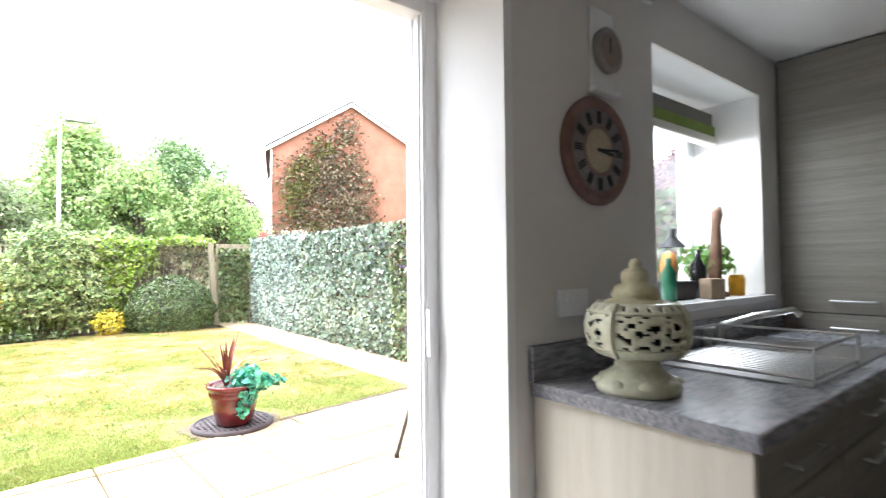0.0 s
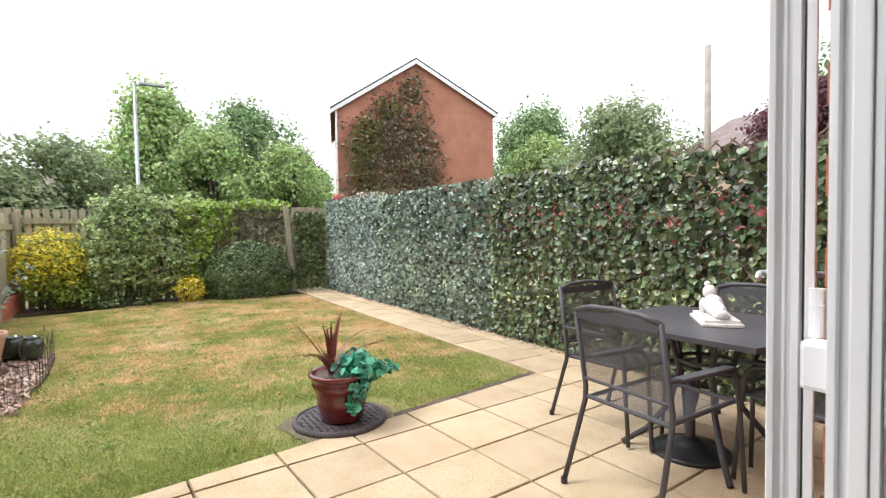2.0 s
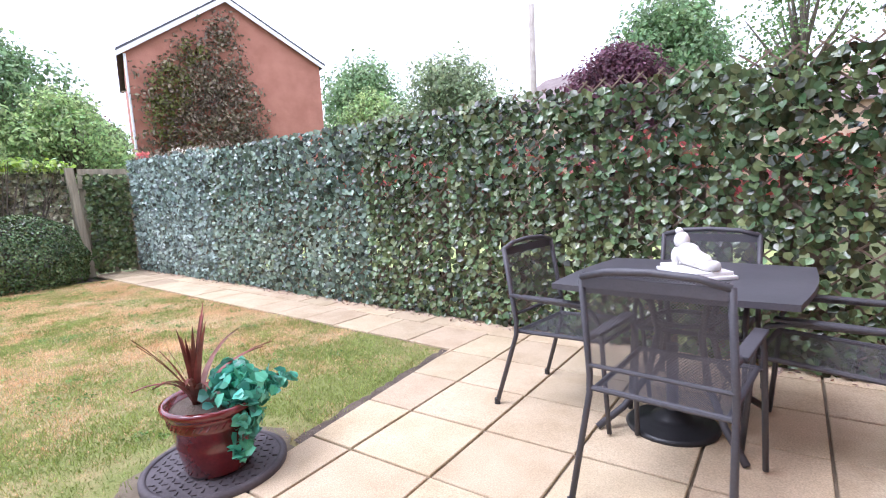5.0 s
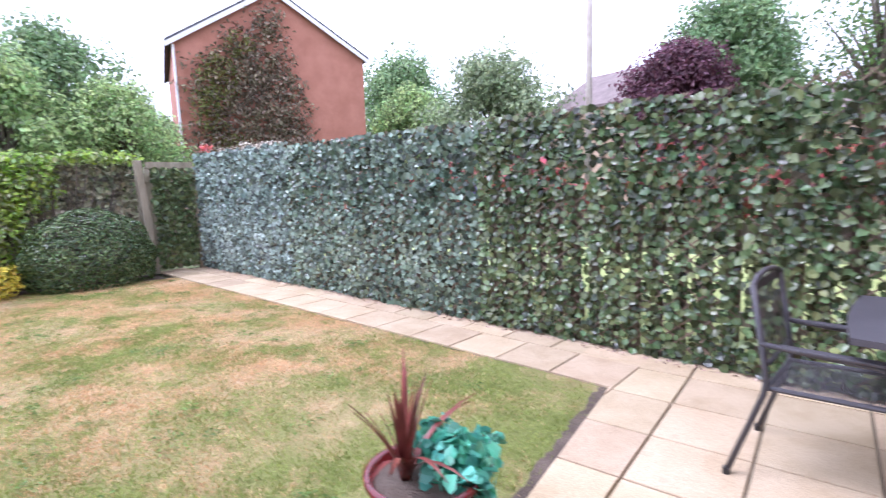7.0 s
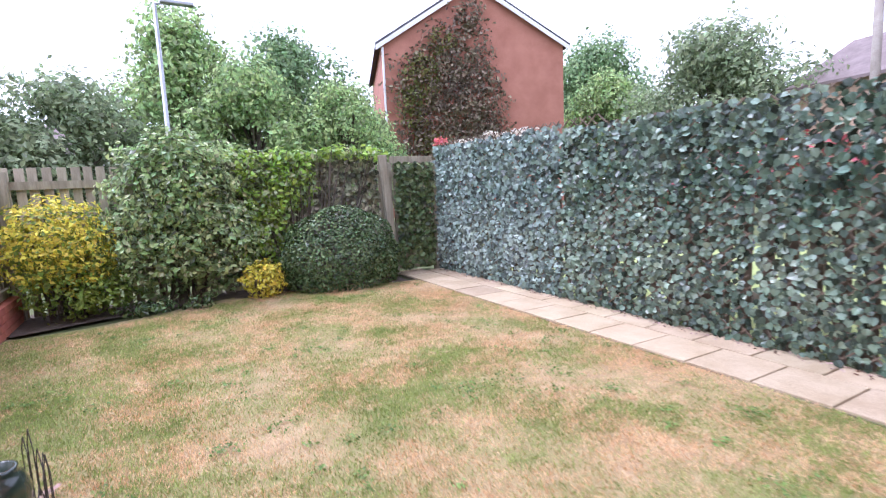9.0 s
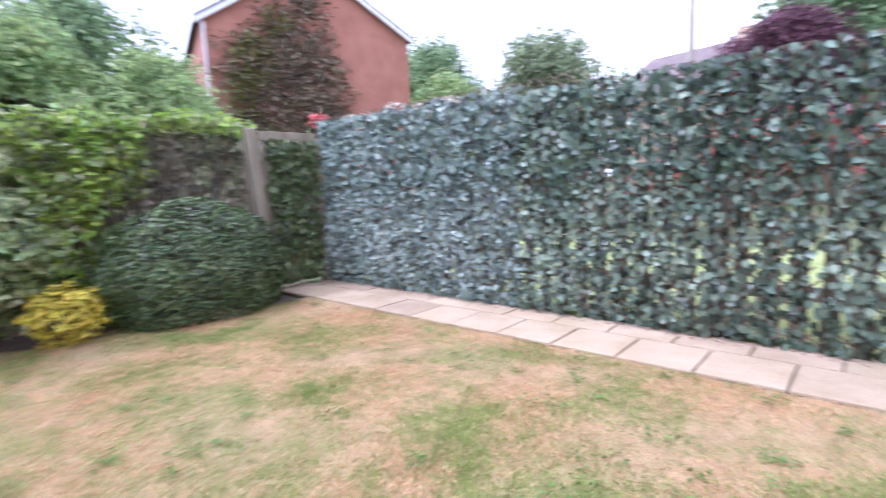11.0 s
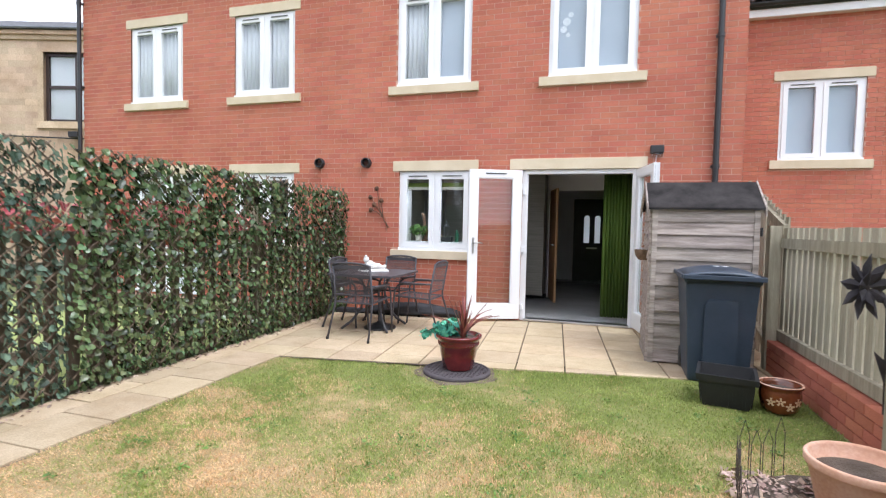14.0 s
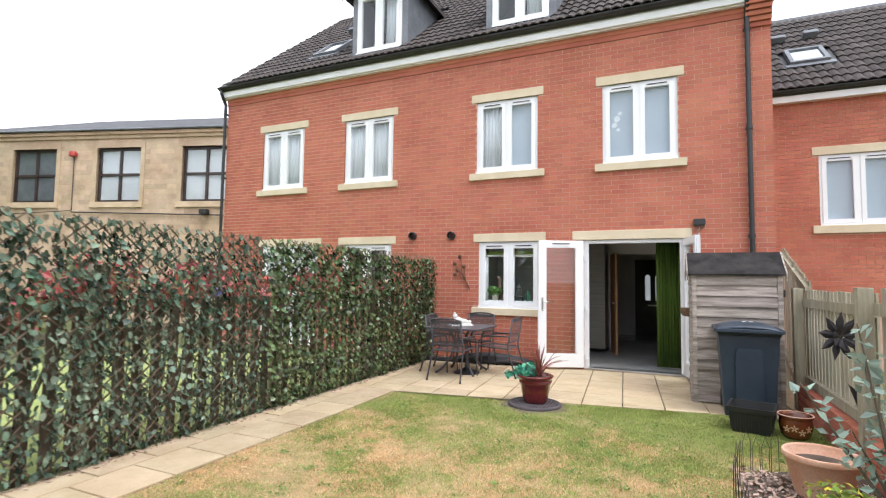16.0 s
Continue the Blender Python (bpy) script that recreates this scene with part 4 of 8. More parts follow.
c = np.stack([(b[:, 0] + b[:, 1]) / 2, rr.uniform(-0.0275, -0.0262, len(b)), (b[:, 2] + b[:, 3]) / 2], axis=1)
s = np.stack([b[:, 1] - b[:, 0], np.full(len(b), 0.06), b[:, 3] - b[:, 2]], axis=1)
cube = [(x, y, z) for z in (-0.5, 0.5) for y in (-0.5, 0.5) for x in (-0.5, 0.5)]
ob = new("stonework", scattered("stonework", cube, [(2, 6, 7, 3), (4, 5, 7, 6), (1, 3, 7, 5), (0, 4, 6, 2), (0, 2, 3, 1)], c, np.tile(np.eye(3), (len(b), 1, 1)), s, SANDSTONE))
ob.data.shade_flat()
ob.parent = SH
tagged(ob, "coursed buff sandstone blocks", kind="stuff")
for a, bb in sw:
    part("stone_surround", B((a - 0.15, bb + 0.15, -0.1, 0.03, 5.68, 5.88), (a - 0.15, bb + 0.15, -0.1, 0.07, 3.7, 3.88), (a - 0.15, a, -0.1, 0.025, 3.88, 5.68), (bb, bb + 0.15, -0.1, 0.025, 3.88, 5.68)), SANDSTONE, SH)
    wn_ = part("window", B((a, bb, -0.16, -0.08, 3.88, 3.96)), DARK_FRAME, SH, "dark brown four-pane window frame")
    for bar in ((a, bb, -0.16, -0.08, 5.6, 5.68), (a, a + 0.08, -0.16, -0.08, 3.96, 5.6), (bb - 0.08, bb, -0.16, -0.08, 3.96, 5.6), ((a + bb) / 2 - 0.04, (a + bb) / 2 + 0.04, -0.16, -0.08, 3.96, 5.6), (a + 0.08, bb - 0.08, -0.15, -0.09, 4.76, 4.84)):
        part("frame_bar", B(bar), DARK_FRAME, wn_)
    part("pane", B((a + 0.08, bb - 0.08, -0.13, -0.12, 3.96, 5.6)), GLASS, wn_).visible_shadow = False
    # white sheet added as the sky's reflection in two windows; the third is dark
    part("blind", B((a + 0.05, bb - 0.05, -0.15, -0.14, 3.9, 5.65)), CURTAIN_WHITE if a < 7 else LEAD, wn_)
part("cornice", B((-2.0, 12.45, -0.1, 0.12, 6.1, 6.22), (-2.0, 12.45, -0.1, 0.06, 5.98, 6.1), bevel=0.02), SANDSTONE, SH)
bm = bmesh.new()
tube(bm, [(-2.0, 0.18, 6.25), (12.45, 0.18, 6.25)], 0.04, 8)
part("gutter", bm, LEAD, SH)
bm = bmesh.new()
v = [bm.verts.new(p) for p in ((-2.0, 0.2, 6.25), (12.5, 0.2, 6.25), (8.6, -3.1, 7.65), (-2.0, -3.1, 7.65), (12.5, -6.4, 6.25), (-2.0, -6.4, 6.25))]
for f in ((0, 1, 2, 3), (1, 4, 2), (3, 2, 4, 5), (0, 3, 5), (0, 5, 4, 1)):
    bm.faces.new([v[i] for i in f])
part("roof", bm, SLATE, SH, "low grey slate roof")
bm = bmesh.new()
lathe(bm, [(0.0, 0.12), (0.09, 0.11), (0.12, 0.05), (0.12, -0.05), (0.0, -0.05)], 12, (6.8, 0.12, 5.45))
part("alarm_box", bm, material("red_plastic", (0.4, 0.05, 0.04), (0.45, 0.06, 0.05), 0.5), SH, "red alarm sounder")
bm = bmesh.new()
tube(bm, [(6.8, 0.06, 5.4), (6.8, 0.06, 3.6), (9.0, 0.06, 3.5)], 0.015, 6)
tube(bm, [(0.2, 0.06, 3.4), (6.8, 0.06, 3.55)], 0.02, 6)
part("cable", bm, BLACK_PLASTIC, SH)
part("flood_lamp", B((1.9, 2.15, 0.05, 0.25, 3.45, 3.6), bevel=0.02), BLACK_PLASTIC, SH)

# ---- inside: kitchen and hall ----
IN = F - 0.4
FLOOR_TILE = material("grey_floor_tile", (0.42, 0.42, 0.42), (0.48, 0.48, 0.48), 0.07, 2, 60, 0.02, fine_amount=0.1)
WALL_PAINT = material("warm_grey_paint", (0.7, 0.675, 0.65), (0.74, 0.715, 0.69), 0.75, 2, 120, 0.12, 0.001, fine_amount=0.05)
solo("floor", B((-1.2, 3.7, -4.6, F - 0.12, -0.1, 0.02)), FLOOR_TILE, "polished pale grey tiled floor", "floor", kind="structure")
solo("ceiling", B((-1.2, 3.7, -4.5, IN, 2.3, 2.42)), PLASTER, "white plaster ceiling", "ceiling", kind="structure")
bm = bmesh.new()
for a, b, c, d in pierced(-1.2, 3.7, 0.02, 2.3, [(OPEN[0] - 0.02, OPEN[1] + 0.02, 0, 2.12), (1.81, 2.82, 1.08, 2.08)]):
    box(bm, a, b, IN - 0.012, IN, c, d)
box(bm, -1.36, -1.2, -4.5, IN, 0.02, 2.3)
box(bm, 3.7, 3.8, -1.4, IN, 0.02, 2.3)
for a, b, c, d in pierced(-1.2, 1.2, 0.02, 2.3, [(-0.3, 0.6, 0.0, 2.07)]):
    box(bm, a, b, -4.43, -4.37, c, d)
box(bm, 0.9, 3.7, -1.35, -1.25, 0.02, 2.3)
box(bm, 0.86, 0.9, -1.35, -0.7, 0.02, 2.3)
box(bm, -1.2, -0.1, -0.8, -0.72, 0.02, 2.3)
box(bm, -0.1, 0.86, -0.8, -0.72, 2.02, 2.3)
box(bm, 1.1, 1.2, -4.37, -1.35, 0.02, 2.3)
solo("wall_inside", bm, WALL_PAINT, "warm grey painted kitchen and hall walls", "wall", kind="structure")
WORKTOP = material("streaked_grey_worktop", (0.15, 0.155, 0.18), (0.34, 0.335, 0.35), 0.27, 14, 160, 0.03, 0.0006, lo=0.38, hi=0.62, fine_amount=0.5, stretch=(1.2, 7, 7))
CABINET = material("grey_oak_cabinet", (0.2, 0.185, 0.155), (0.27, 0.25, 0.215), 0.5, 5, 60, 0.1, 0.001, stretch=(0.3, 0.3, 9))
CREAM = material("pale_cabinet_panel", (0.6, 0.55, 0.46), (0.68, 0.63, 0.54), 0.5, 3, 60, 0.05, stretch=(6, 6, 0.4), fine_amount=0.1)
CERAMIC = material("cream_celadon_ceramic", (0.46, 0.46, 0.32), (0.66, 0.65, 0.5), 0.35, 9, 60, 0.15, coat=0.3)
OAK = material("orange_oak_veneer", (0.3, 0.15, 0.06), (0.42, 0.23, 0.1), 0.45, 3, 40, 0.1, stretch=(5, 5, 0.4))
DARK_DOOR = material("dark_painted_door", (0.03, 0.03, 0.032), (0.045, 0.045, 0.048), 0.4, 3, 60, 0.05)
CLOCK_RIM = material("dark_wood_rim", (0.16, 0.085, 0.07), (0.26, 0.15, 0.12), 0.45, 8, 60, 0.1)
CLOCK_FACE = material("aged_clock_face", (0.2, 0.15, 0.12), (0.28, 0.22, 0.18), 0.6, 6, 60, 0.05)
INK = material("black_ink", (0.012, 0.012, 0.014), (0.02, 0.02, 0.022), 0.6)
GREEN_CLOTH = material("green_curtain_cloth", (0.09, 0.16, 0.02), (0.14, 0.22, 0.035), 0.85, 4, 120, 0.2, through_light=0.25, stretch=(4, 4, 0.3))

# base units and worktop under the window
TOP = 0.905
solo("worktop", B((1.1, 3.03, 0.84, IN - 0.02, TOP - 0.04, TOP), bevel=0.006), WORKTOP, "dark streaked grey laminate worktop", "worktop")
solo("upstand", B((1.1, 3.03, IN - 0.03, IN - 0.012, TOP, TOP + 0.1), bevel=0.003), WORKTOP, "dark grey upstand along the wall", "upstand")
solo("end_panel", B((1.115, 1.135, 0.86, IN - 0.02, 0.02, TOP - 0.04), bevel=0.002), CREAM, "pale wood-effect end panel of the kitchen units", "panel")
for k in range(3):
    a = 1.14 + k * 0.63
    u = thing("base_cabinet", "grey kitchen base unit with a steel bar handle", "cabinet", "base units", at=(a, 0.88, 0.02))
    part("body", B((0, 0.625, 0.02, 0.5, 0.1, TOP - 0.06)), CABINET, u)
    part("plinth", B((0, 0.625, 0.07, 0.09, 0, 0.1)), CABINET, u)
    dr = part("cabinet_door", B((0.002, 0.623, 0, 0.02, 0.1, 0.68), bevel=0.002), CABINET, u)
    dw = part("drawer", B((0.002, 0.623, 0, 0.02, 0.685, TOP - 0.065), bevel=0.002), CABINET, u)
    for owner, z in ((dr, 0.62), (dw, 0.76)):
        bm = bmesh.new()
        tube(bm, [(0.2, -0.001, z), (0.2, -0.03, z), (0.42, -0.03, z), (0.42, -0.001, z)], 0.006, 8)
        part("handle", bm, STEEL, owner)


def tall_unit(at, turn, wide, label):
    u = thing("tall_cabinet", label, "cabinet", "tall units", at=at, turn=turn)
    part("body", B((0, wide, 0.02, 0.55, 0.1, 2.27)), CABINET, u)
    part("plinth", B((0, wide, 0.07, 0.09, 0, 0.1)), INK, u)
    for z0, z1, zh in ((0.1, 0.965, 0.9), (0.97, 2.27, 1.03)):
        d = part("cabinet_door", B((0.002, wide - 0.002, 0, 0.02, z0, z1), bevel=0.002), CABINET, u)
        bm = bmesh.new()
        tube(bm, [(wide * 0.35, 0, zh), (wide * 0.35, -0.03, zh), (wide * 0.65, -0.03, zh), (wide * 0.65, 0, zh)], 0.006, 8)
        part("handle", bm, STEEL, d)


tall_unit((3.03, IN - 0.02, 0.02), -90, 0.6, "tall grey oak-effect cabinet with steel handle")
tall_unit((3.03, IN - 0.63, 0.02), -90, 0.6, "tall grey oak-effect cabinet with steel handle")
for k in range(3):
    tall_unit((0.92 + k * 0.61, -0.68, 0.02), 0, 0.6, "tall grey cabinet against the back wall")

# sink, tap, drainer rack
u = thing("sink", "steel kitchen sink with a mixer tap", "sink", at=(2.1, 1.15, TOP))
bm = bmesh.new()
for b in ((-0.5, 0.42, -0.25, -0.22, 0, 0.006), (-0.5, 0.42, 0.18, 0.21, 0, 0.006), (-0.5, -0.46, -0.22, 0.18, 0, 0.006), (0.38, 0.42, -0.22, 0.18, 0, 0.006)):
    box(bm, *b)
part("rim", bm, STEEL, u)
part("basin", B((-0.46, 0.38, -0.22, 0.18, 0.001, 0.003)), STEEL, u)
bm = bmesh.new()
tube(bm, [(0.0, 0.2, 0), (0.0, 0.2, 0.05), (0.0, 0.18, 0.09), (0.03, 0.08, 0.13), (0.06, -0.04, 0.16), (0.065, -0.06, 0.14)], [0.022, 0.02, 0.016, 0.013, 0.012, 0.012], 10)
part("spout", bm, STEEL, u, smooth=True)
bm = bmesh.new()
tube(bm, [(-0.09, 0.2, 0), (-0.09, 0.2, 0.07)], 0.016, 10)
tube(bm, [(-0.13, 0.2, 0.08), (-0.05, 0.2, 0.08)], 0.014, 8)
part("lever", bm, STEEL, u, smooth=True)
u = thing("dish_rack", "chrome wire dish rack beside the sink", "dish rack", at=(1.62, 0.9, TOP))
bm = bmesh.new()
for z in (0.02, 0.1):
    tube(bm, [(0, 0, z), (0.42, 0, z), (0.42, 0.42, z), (0, 0.42, z), (0, 0, z)], 0.005, 6)
for c in ((0, 0), (0.42, 0), (0.42, 0.42), (0, 0.42)):
    tube(bm, [(*c, 0), (*c, 0.1)], 0.005, 6)
part("basket", bm, STEEL, u)
bm = bmesh.new()
for k in range(1, 14):
    tube(bm, [(0.03 * k, 0, 0.02), (0.03 * k, 0.42, 0.02)], 0.0025, 5)
part("wires", bm, STEEL, u)

# pierced ceramic lantern
u = thing("ceramic_lantern", "cream glazed ceramic lantern pierced with scrollwork", "lantern", at=(1.245, 1.185, TOP))
bm = bmesh.new()
lathe(bm, [(0.0, 0), (0.125, 0.0), (0.13, 0.015), (0.125, 0.03), (0.1, 0.055), (0.072, 0.075), (0.066, 0.1), (0.08, 0.105), (0.08, 0.115), (0.0, 0.115)], 40)
for k in range(8):
    a = 2 * math.pi * k / 8
    part("foot_lobe", lathe(bmesh.new(), [(0.0, 0.02), (0.022, 0.012), (0.03, 0.0)], 10, (0.11 * math.cos(a), 0.11 * math.sin(a), 0.03)), CERAMIC, u, smooth=True)
part("foot", bm, CERAMIC, u, smooth=True)


def pierced_bowl():
    """The round body as a mesh of ribs with openings between."""
    bm = bmesh.new()
    nu, nv = 96, 28
    prof = []
    for j in range(nv + 1):
        a = -1.15 + 2.3 * j / nv
        prof.append((0.075 + 0.085 * math.cos(a) ** 0.8, 0.205 + 0.095 * math.sin(a)))
    vs = [[bm.verts.new((r * math.cos(2 * math.pi * i / nu), r * math.sin(2 * math.pi * i / nu), z)) for i in range(nu)] for r, z in prof]
    for j in range(nv):
        for i in range(nu):
            scroll = noise.noise((i * 0.42, j * 0.5, 2.0)) + 0.35 * math.sin(i * 0.9) * math.sin(j * 1.1)
            if (5 <= j <= 20 and i % 24 > 2 and j != 19 and scroll > 0.16) or (23 <= j <= 25 and i % 4 == 0):
                continue
            bm.faces.new((vs[j][i], vs[j][(i + 1) % nu], vs[j + 1][(i + 1) % nu], vs[j + 1][i]))
    return bm


ob = part("bowl", pierced_bowl(), CERAMIC, u, smooth=True)
th = ob.modifiers.new("wall", "SOLIDIFY")
th.thickness = 0.008
for k in range(4):
    a = 2 * math.pi * (24 * k + 1.5) / 96
    strap = []
    for m_ in range(13):
        b_ = -1.1 + 2.2 * m_ / 12
        rad = 0.079 + 0.086 * math.cos(b_) ** 0.8
        strap.append((rad * math.cos(a), rad * math.sin(a), 0.205 + 0.095 * math.sin(b_)))
    part("strap", tube(bmesh.new(), strap, 0.0075, 8), CERAMIC, u, "pale raised strap", smooth=True)
for r_, z in ((0.149, 0.262), (0.147, 0.146)):
    part("band", tube(bmesh.new(), [(r_ * math.cos(q), r_ * math.sin(q), z) for q in (2 * math.pi * m_ / 40 for m_ in range(41))], 0.004, 6), CERAMIC, u, smooth=True)
# black lining put in as the shade seen through the piercings
ob = part("hollow_shade", lathe(bmesh.new(), [(0.07, 0.11), (0.12, 0.15), (0.135, 0.2), (0.12, 0.26), (0.07, 0.295)], 24), INK, u, "black lining painting the shade of the hollow", smooth=True)
bm = lathe(bmesh.new(), [(0.1, 0.288), (0.09, 0.296), (0.07, 0.302), (0.074, 0.312), (0.068, 0.33), (0.06, 0.345), (0.04, 0.354), (0.043, 0.366), (0.042, 0.384), (0.036, 0.394), (0.018, 0.404), (0.02, 0.415), (0.012, 0.43), (0.0, 0.435)], 32)
part("lid", bm, material("yellowed_ceramic", (0.4, 0.36, 0.2), (0.55, 0.5, 0.32), 0.35, 9, 60, 0.15, coat=0.3), u, "yellowed domed lid", smooth=True)
u.scale = (0.84, 0.84, 0.8)


def disc_bm(rings, seg=40):
    """Turned outline facing the room, away from the wall."""
    bm = lathe(bmesh.new(), rings, seg)
    bmesh.ops.rotate(bm, verts=bm.verts, matrix=Matrix.Rotation(radians(90), 3, "X"))
    return bm


u = thing("wall_clock", "round wooden wall clock with roman numerals", "clock", at=(1.435, IN - 0.012, 1.61))
part("rim", disc_bm([(0.178, 0.0), (0.18, 0.015), (0.165, 0.03), (0.145, 0.026), (0.14, 0.018)]), CLOCK_RIM, u, smooth=True)
part("face", disc_bm([(0.14, 0.018), (0.0, 0.018)]), CLOCK_FACE, u)
part("chapter_ring", disc_bm([(0.135, 0.0195), (0.085, 0.0195)]), material("grey_chapter_ring", (0.2, 0.18, 0.175), (0.28, 0.26, 0.255), 0.6), u)
part("centre_disc", disc_bm([(0.072, 0.0205), (0.0, 0.0205)]), material("tan_clock_centre", (0.4, 0.32, 0.23), (0.5, 0.41, 0.3), 0.6), u, "tan middle of the dial")
for k in range(12):
    bm = bmesh.new()
    m = Matrix.Rotation(2 * math.pi * k / 12, 4, "Y")
    for dx in (-0.008, 0.0, 0.008):
        box(bm, dx - 0.0025, dx + 0.0025, -0.0225, -0.0205, 0.09, 0.13, m)
    part("numeral", bm, INK, u, "black roman numeral")
bm = bmesh.new()
box(bm, -0.005, 0.005, -0.027, -0.025, -0.015, 0.07, Matrix.Rotation(radians(97), 4, "Y"))
box(bm, -0.004, 0.004, -0.029, -0.027, -0.02, 0.1, Matrix.Rotation(radians(84), 4, "Y"))
part("pointer", bm, INK, u)
u = thing("small_clock", "small oval barometer clock on a white bracket", "clock", at=(1.49, IN - 0.012, 1.955))
part("bracket", B((-0.08, 0.06, -0.03, 0, -0.15, -0.13), (-0.075, 0.05, -0.012, 0, -0.13, 0.14), bevel=0.004), UPVC, u)
part("rim", disc_bm([(0.075, 0.012), (0.077, 0.03), (0.058, 0.035), (0.055, 0.03)]), material("grey_rim", (0.2, 0.17, 0.16), (0.3, 0.26, 0.24), 0.4), u, smooth=True)
part("face", disc_bm([(0.055, 0.03), (0.0, 0.03)]), CLOCK_FACE, u)
part("pointer", B((-0.003, 0.003, -0.034, -0.032, -0.01, 0.04)), INK, u)
u = thing("wall_socket", "white plastic double socket above the worktop", "socket", at=(1.3, IN - 0.012, 1.12))
part("plate", B((-0.073, 0.073, -0.012, 0, -0.043, 0.043), bevel=0.003), UPVC, u)
for x in (-0.033, 0.032):
    part("switch", B((x - 0.008, x + 0.008, -0.016, -0.012, 0.005, 0.025)), UPVC, u)

# roman blind and the things on the window board
u = thing("roman_blind", "green and white striped roman blind drawn up", "blind", at=(0, 0, 0))
for k, (z0, z1, mt) in enumerate(((1.96, 2.03, material("taupe_cloth", (0.16, 0.15, 0.13), (0.2, 0.19, 0.17), 0.9)), (1.9, 1.96, material("olive_cloth", (0.15, 0.22, 0.04), (0.2, 0.27, 0.06), 0.9)), (1.86, 1.9, material("cream_cloth", (0.6, 0.58, 0.5), (0.7, 0.68, 0.6), 0.9)))):
    part("fold", B((1.83, 2.79, F - 0.2 - 0.012 * k, F - 0.16, z0, z1), bevel=0.008), mt, u)
SILL = 1.08
GREEN_PLANT = leaf_material("fern_leaf", (0.12, 0.25, 0.05), (0.2, 0.34, 0.09))


def potted(name, label, at, pot_mat, r, h, leaf_mat, count, reach, seed, leaf=0.06):
    u = thing(name, label, "potted plant", at=at)
    part("pot", lathe(bmesh.new(), [(0, 0), (r * 0.75, 0), (r, h), (r * 0.92, h), (r * 0.9, h * 0.85), (0, h * 0.85)], 24), pot_mat, u, smooth=True)
    rg = np.random.default_rng(seed)
    p, d = cloud_points(rg, [(0, 0, h + reach * 0.45, reach, reach * 0.8, reach * 0.6)], count, 0.3)
    p[:, 2] = np.maximum(p[:, 2], h * 0.9)
    ob = new("foliage", scattered("foliage", LEAF, LEAF_FACES, p, turns(rg, d, 0.6), rg.uniform(0.6, 1.3, count) * leaf, leaf_mat))
    ob.parent = u
    return u


potted("potted_fern", "bright green fern in a small pot", (2.62, F - 0.22, SILL), CREAM, 0.06, 0.1, GREEN_PLANT, 260, 0.15, 31, 0.05)
u = thing("driftwood_ornament", "brown driftwood ornament standing upright", "ornament", at=(2.55, F - 0.3, SILL))
bm = tube(bmesh.new(), [(0, 0, 0), (0.0, 0, 0.015), (0, 0, 0.03), (-0.01, 0, 0.12), (0.01, 0, 0.24), (0.015, 0, 0.34), (0.03, 0, 0.4), (0.055, 0, 0.43)], [0.06, 0.06, 0.025, 0.032, 0.028, 0.022, 0.028, 0.012], 10)
part("driftwood", bm, material("driftwood", (0.14, 0.075, 0.045), (0.24, 0.14, 0.09), 0.8, 14, 60, 0.6), u, smooth=True)
u = thing("glass_lantern", "small clear glass lantern with a black top", "lantern", at=(2.2, F - 0.27, SILL))
part("glass", lathe(bmesh.new(), [(0.06, 0.08), (0.075, 0.14), (0.06, 0.22), (0.03, 0.24)], 20), GLASS, u, smooth=True)
part("base", B((-0.09, 0.09, -0.06, 0.06, 0, 0.08), bevel=0.006), INK, u)
part("cap", lathe(bmesh.new(), [(0.06, 0.23), (0.03, 0.26), (0.012, 0.28), (0.012, 0.31), (0, 0.315)], 16), INK, u, smooth=True)
for nm, lb, x, y, prof, c0 in (("dark_bottle", "dark glass bottle with a pale label", 2.37, F - 0.3, [(0, 0), (0.035, 0), (0.036, 0.14), (0.014, 0.18), (0.014, 0.22), (0, 0.22)], (0.015, 0.015, 0.016)), ("green_bottle", "small green glass bottle", 2.05, F - 0.33, [(0, 0), (0.03, 0), (0.03, 0.12), (0.012, 0.15), (0.012, 0.18), (0, 0.18)], (0.02, 0.14, 0.07)), ("beige_box", "small beige cardboard box", 2.33, F - 0.38, [(0, 0), (0.05, 0), (0.05, 0.09), (0, 0.09)], (0.4, 0.3, 0.2)), ("yellow_jar", "small orange yellow jar", 2.68, F - 0.34, [(0, 0), (0.035, 0), (0.038, 0.08), (0.03, 0.1), (0, 0.1)], (0.7, 0.35, 0.02)), ("orange_ornament", "small orange and green ornament", 2.3, F - 0.2, [(0, 0), (0.03, 0), (0.04, 0.15), (0.03, 0.2), (0, 0.22)], (0.5, 0.2, 0.03))):
    solo(nm, lathe(bmesh.new(), prof, 4 if "box" in nm else 20), material(nm + "_surface", c0, tuple(min(1, v * 1.25) for v in c0), 0.25 if "bottle" in nm else 0.6), lb, nm.split("_")[1], smooth="box" not in nm, at=pose(x, y, SILL, 0, 0, 20))

# blind by the garden doors, hall door, front door
drape("green_curtain", -0.45, -0.06, 0.06, 2.1, IN - 0.13, GREEN_CLOTH, "lime green floor-length curtain drawn aside", 9, 0.035)
bm = tube(bmesh.new(), [(-0.9, IN - 0.13, 2.12), (1.6, IN - 0.13, 2.12)], 0.014, 8)
solo("curtain_pole", bm, STEEL, "thin steel curtain pole above the garden doors", "curtain pole")
u = thing("door_3", "open orange oak door to the hall", "door", at=(0.86, -0.74, 0.03), turn=103, kind="structure")
part("leaf", B((0, 0.76, -0.02, 0.02, 0, 1.98), bevel=0.003), OAK, u)
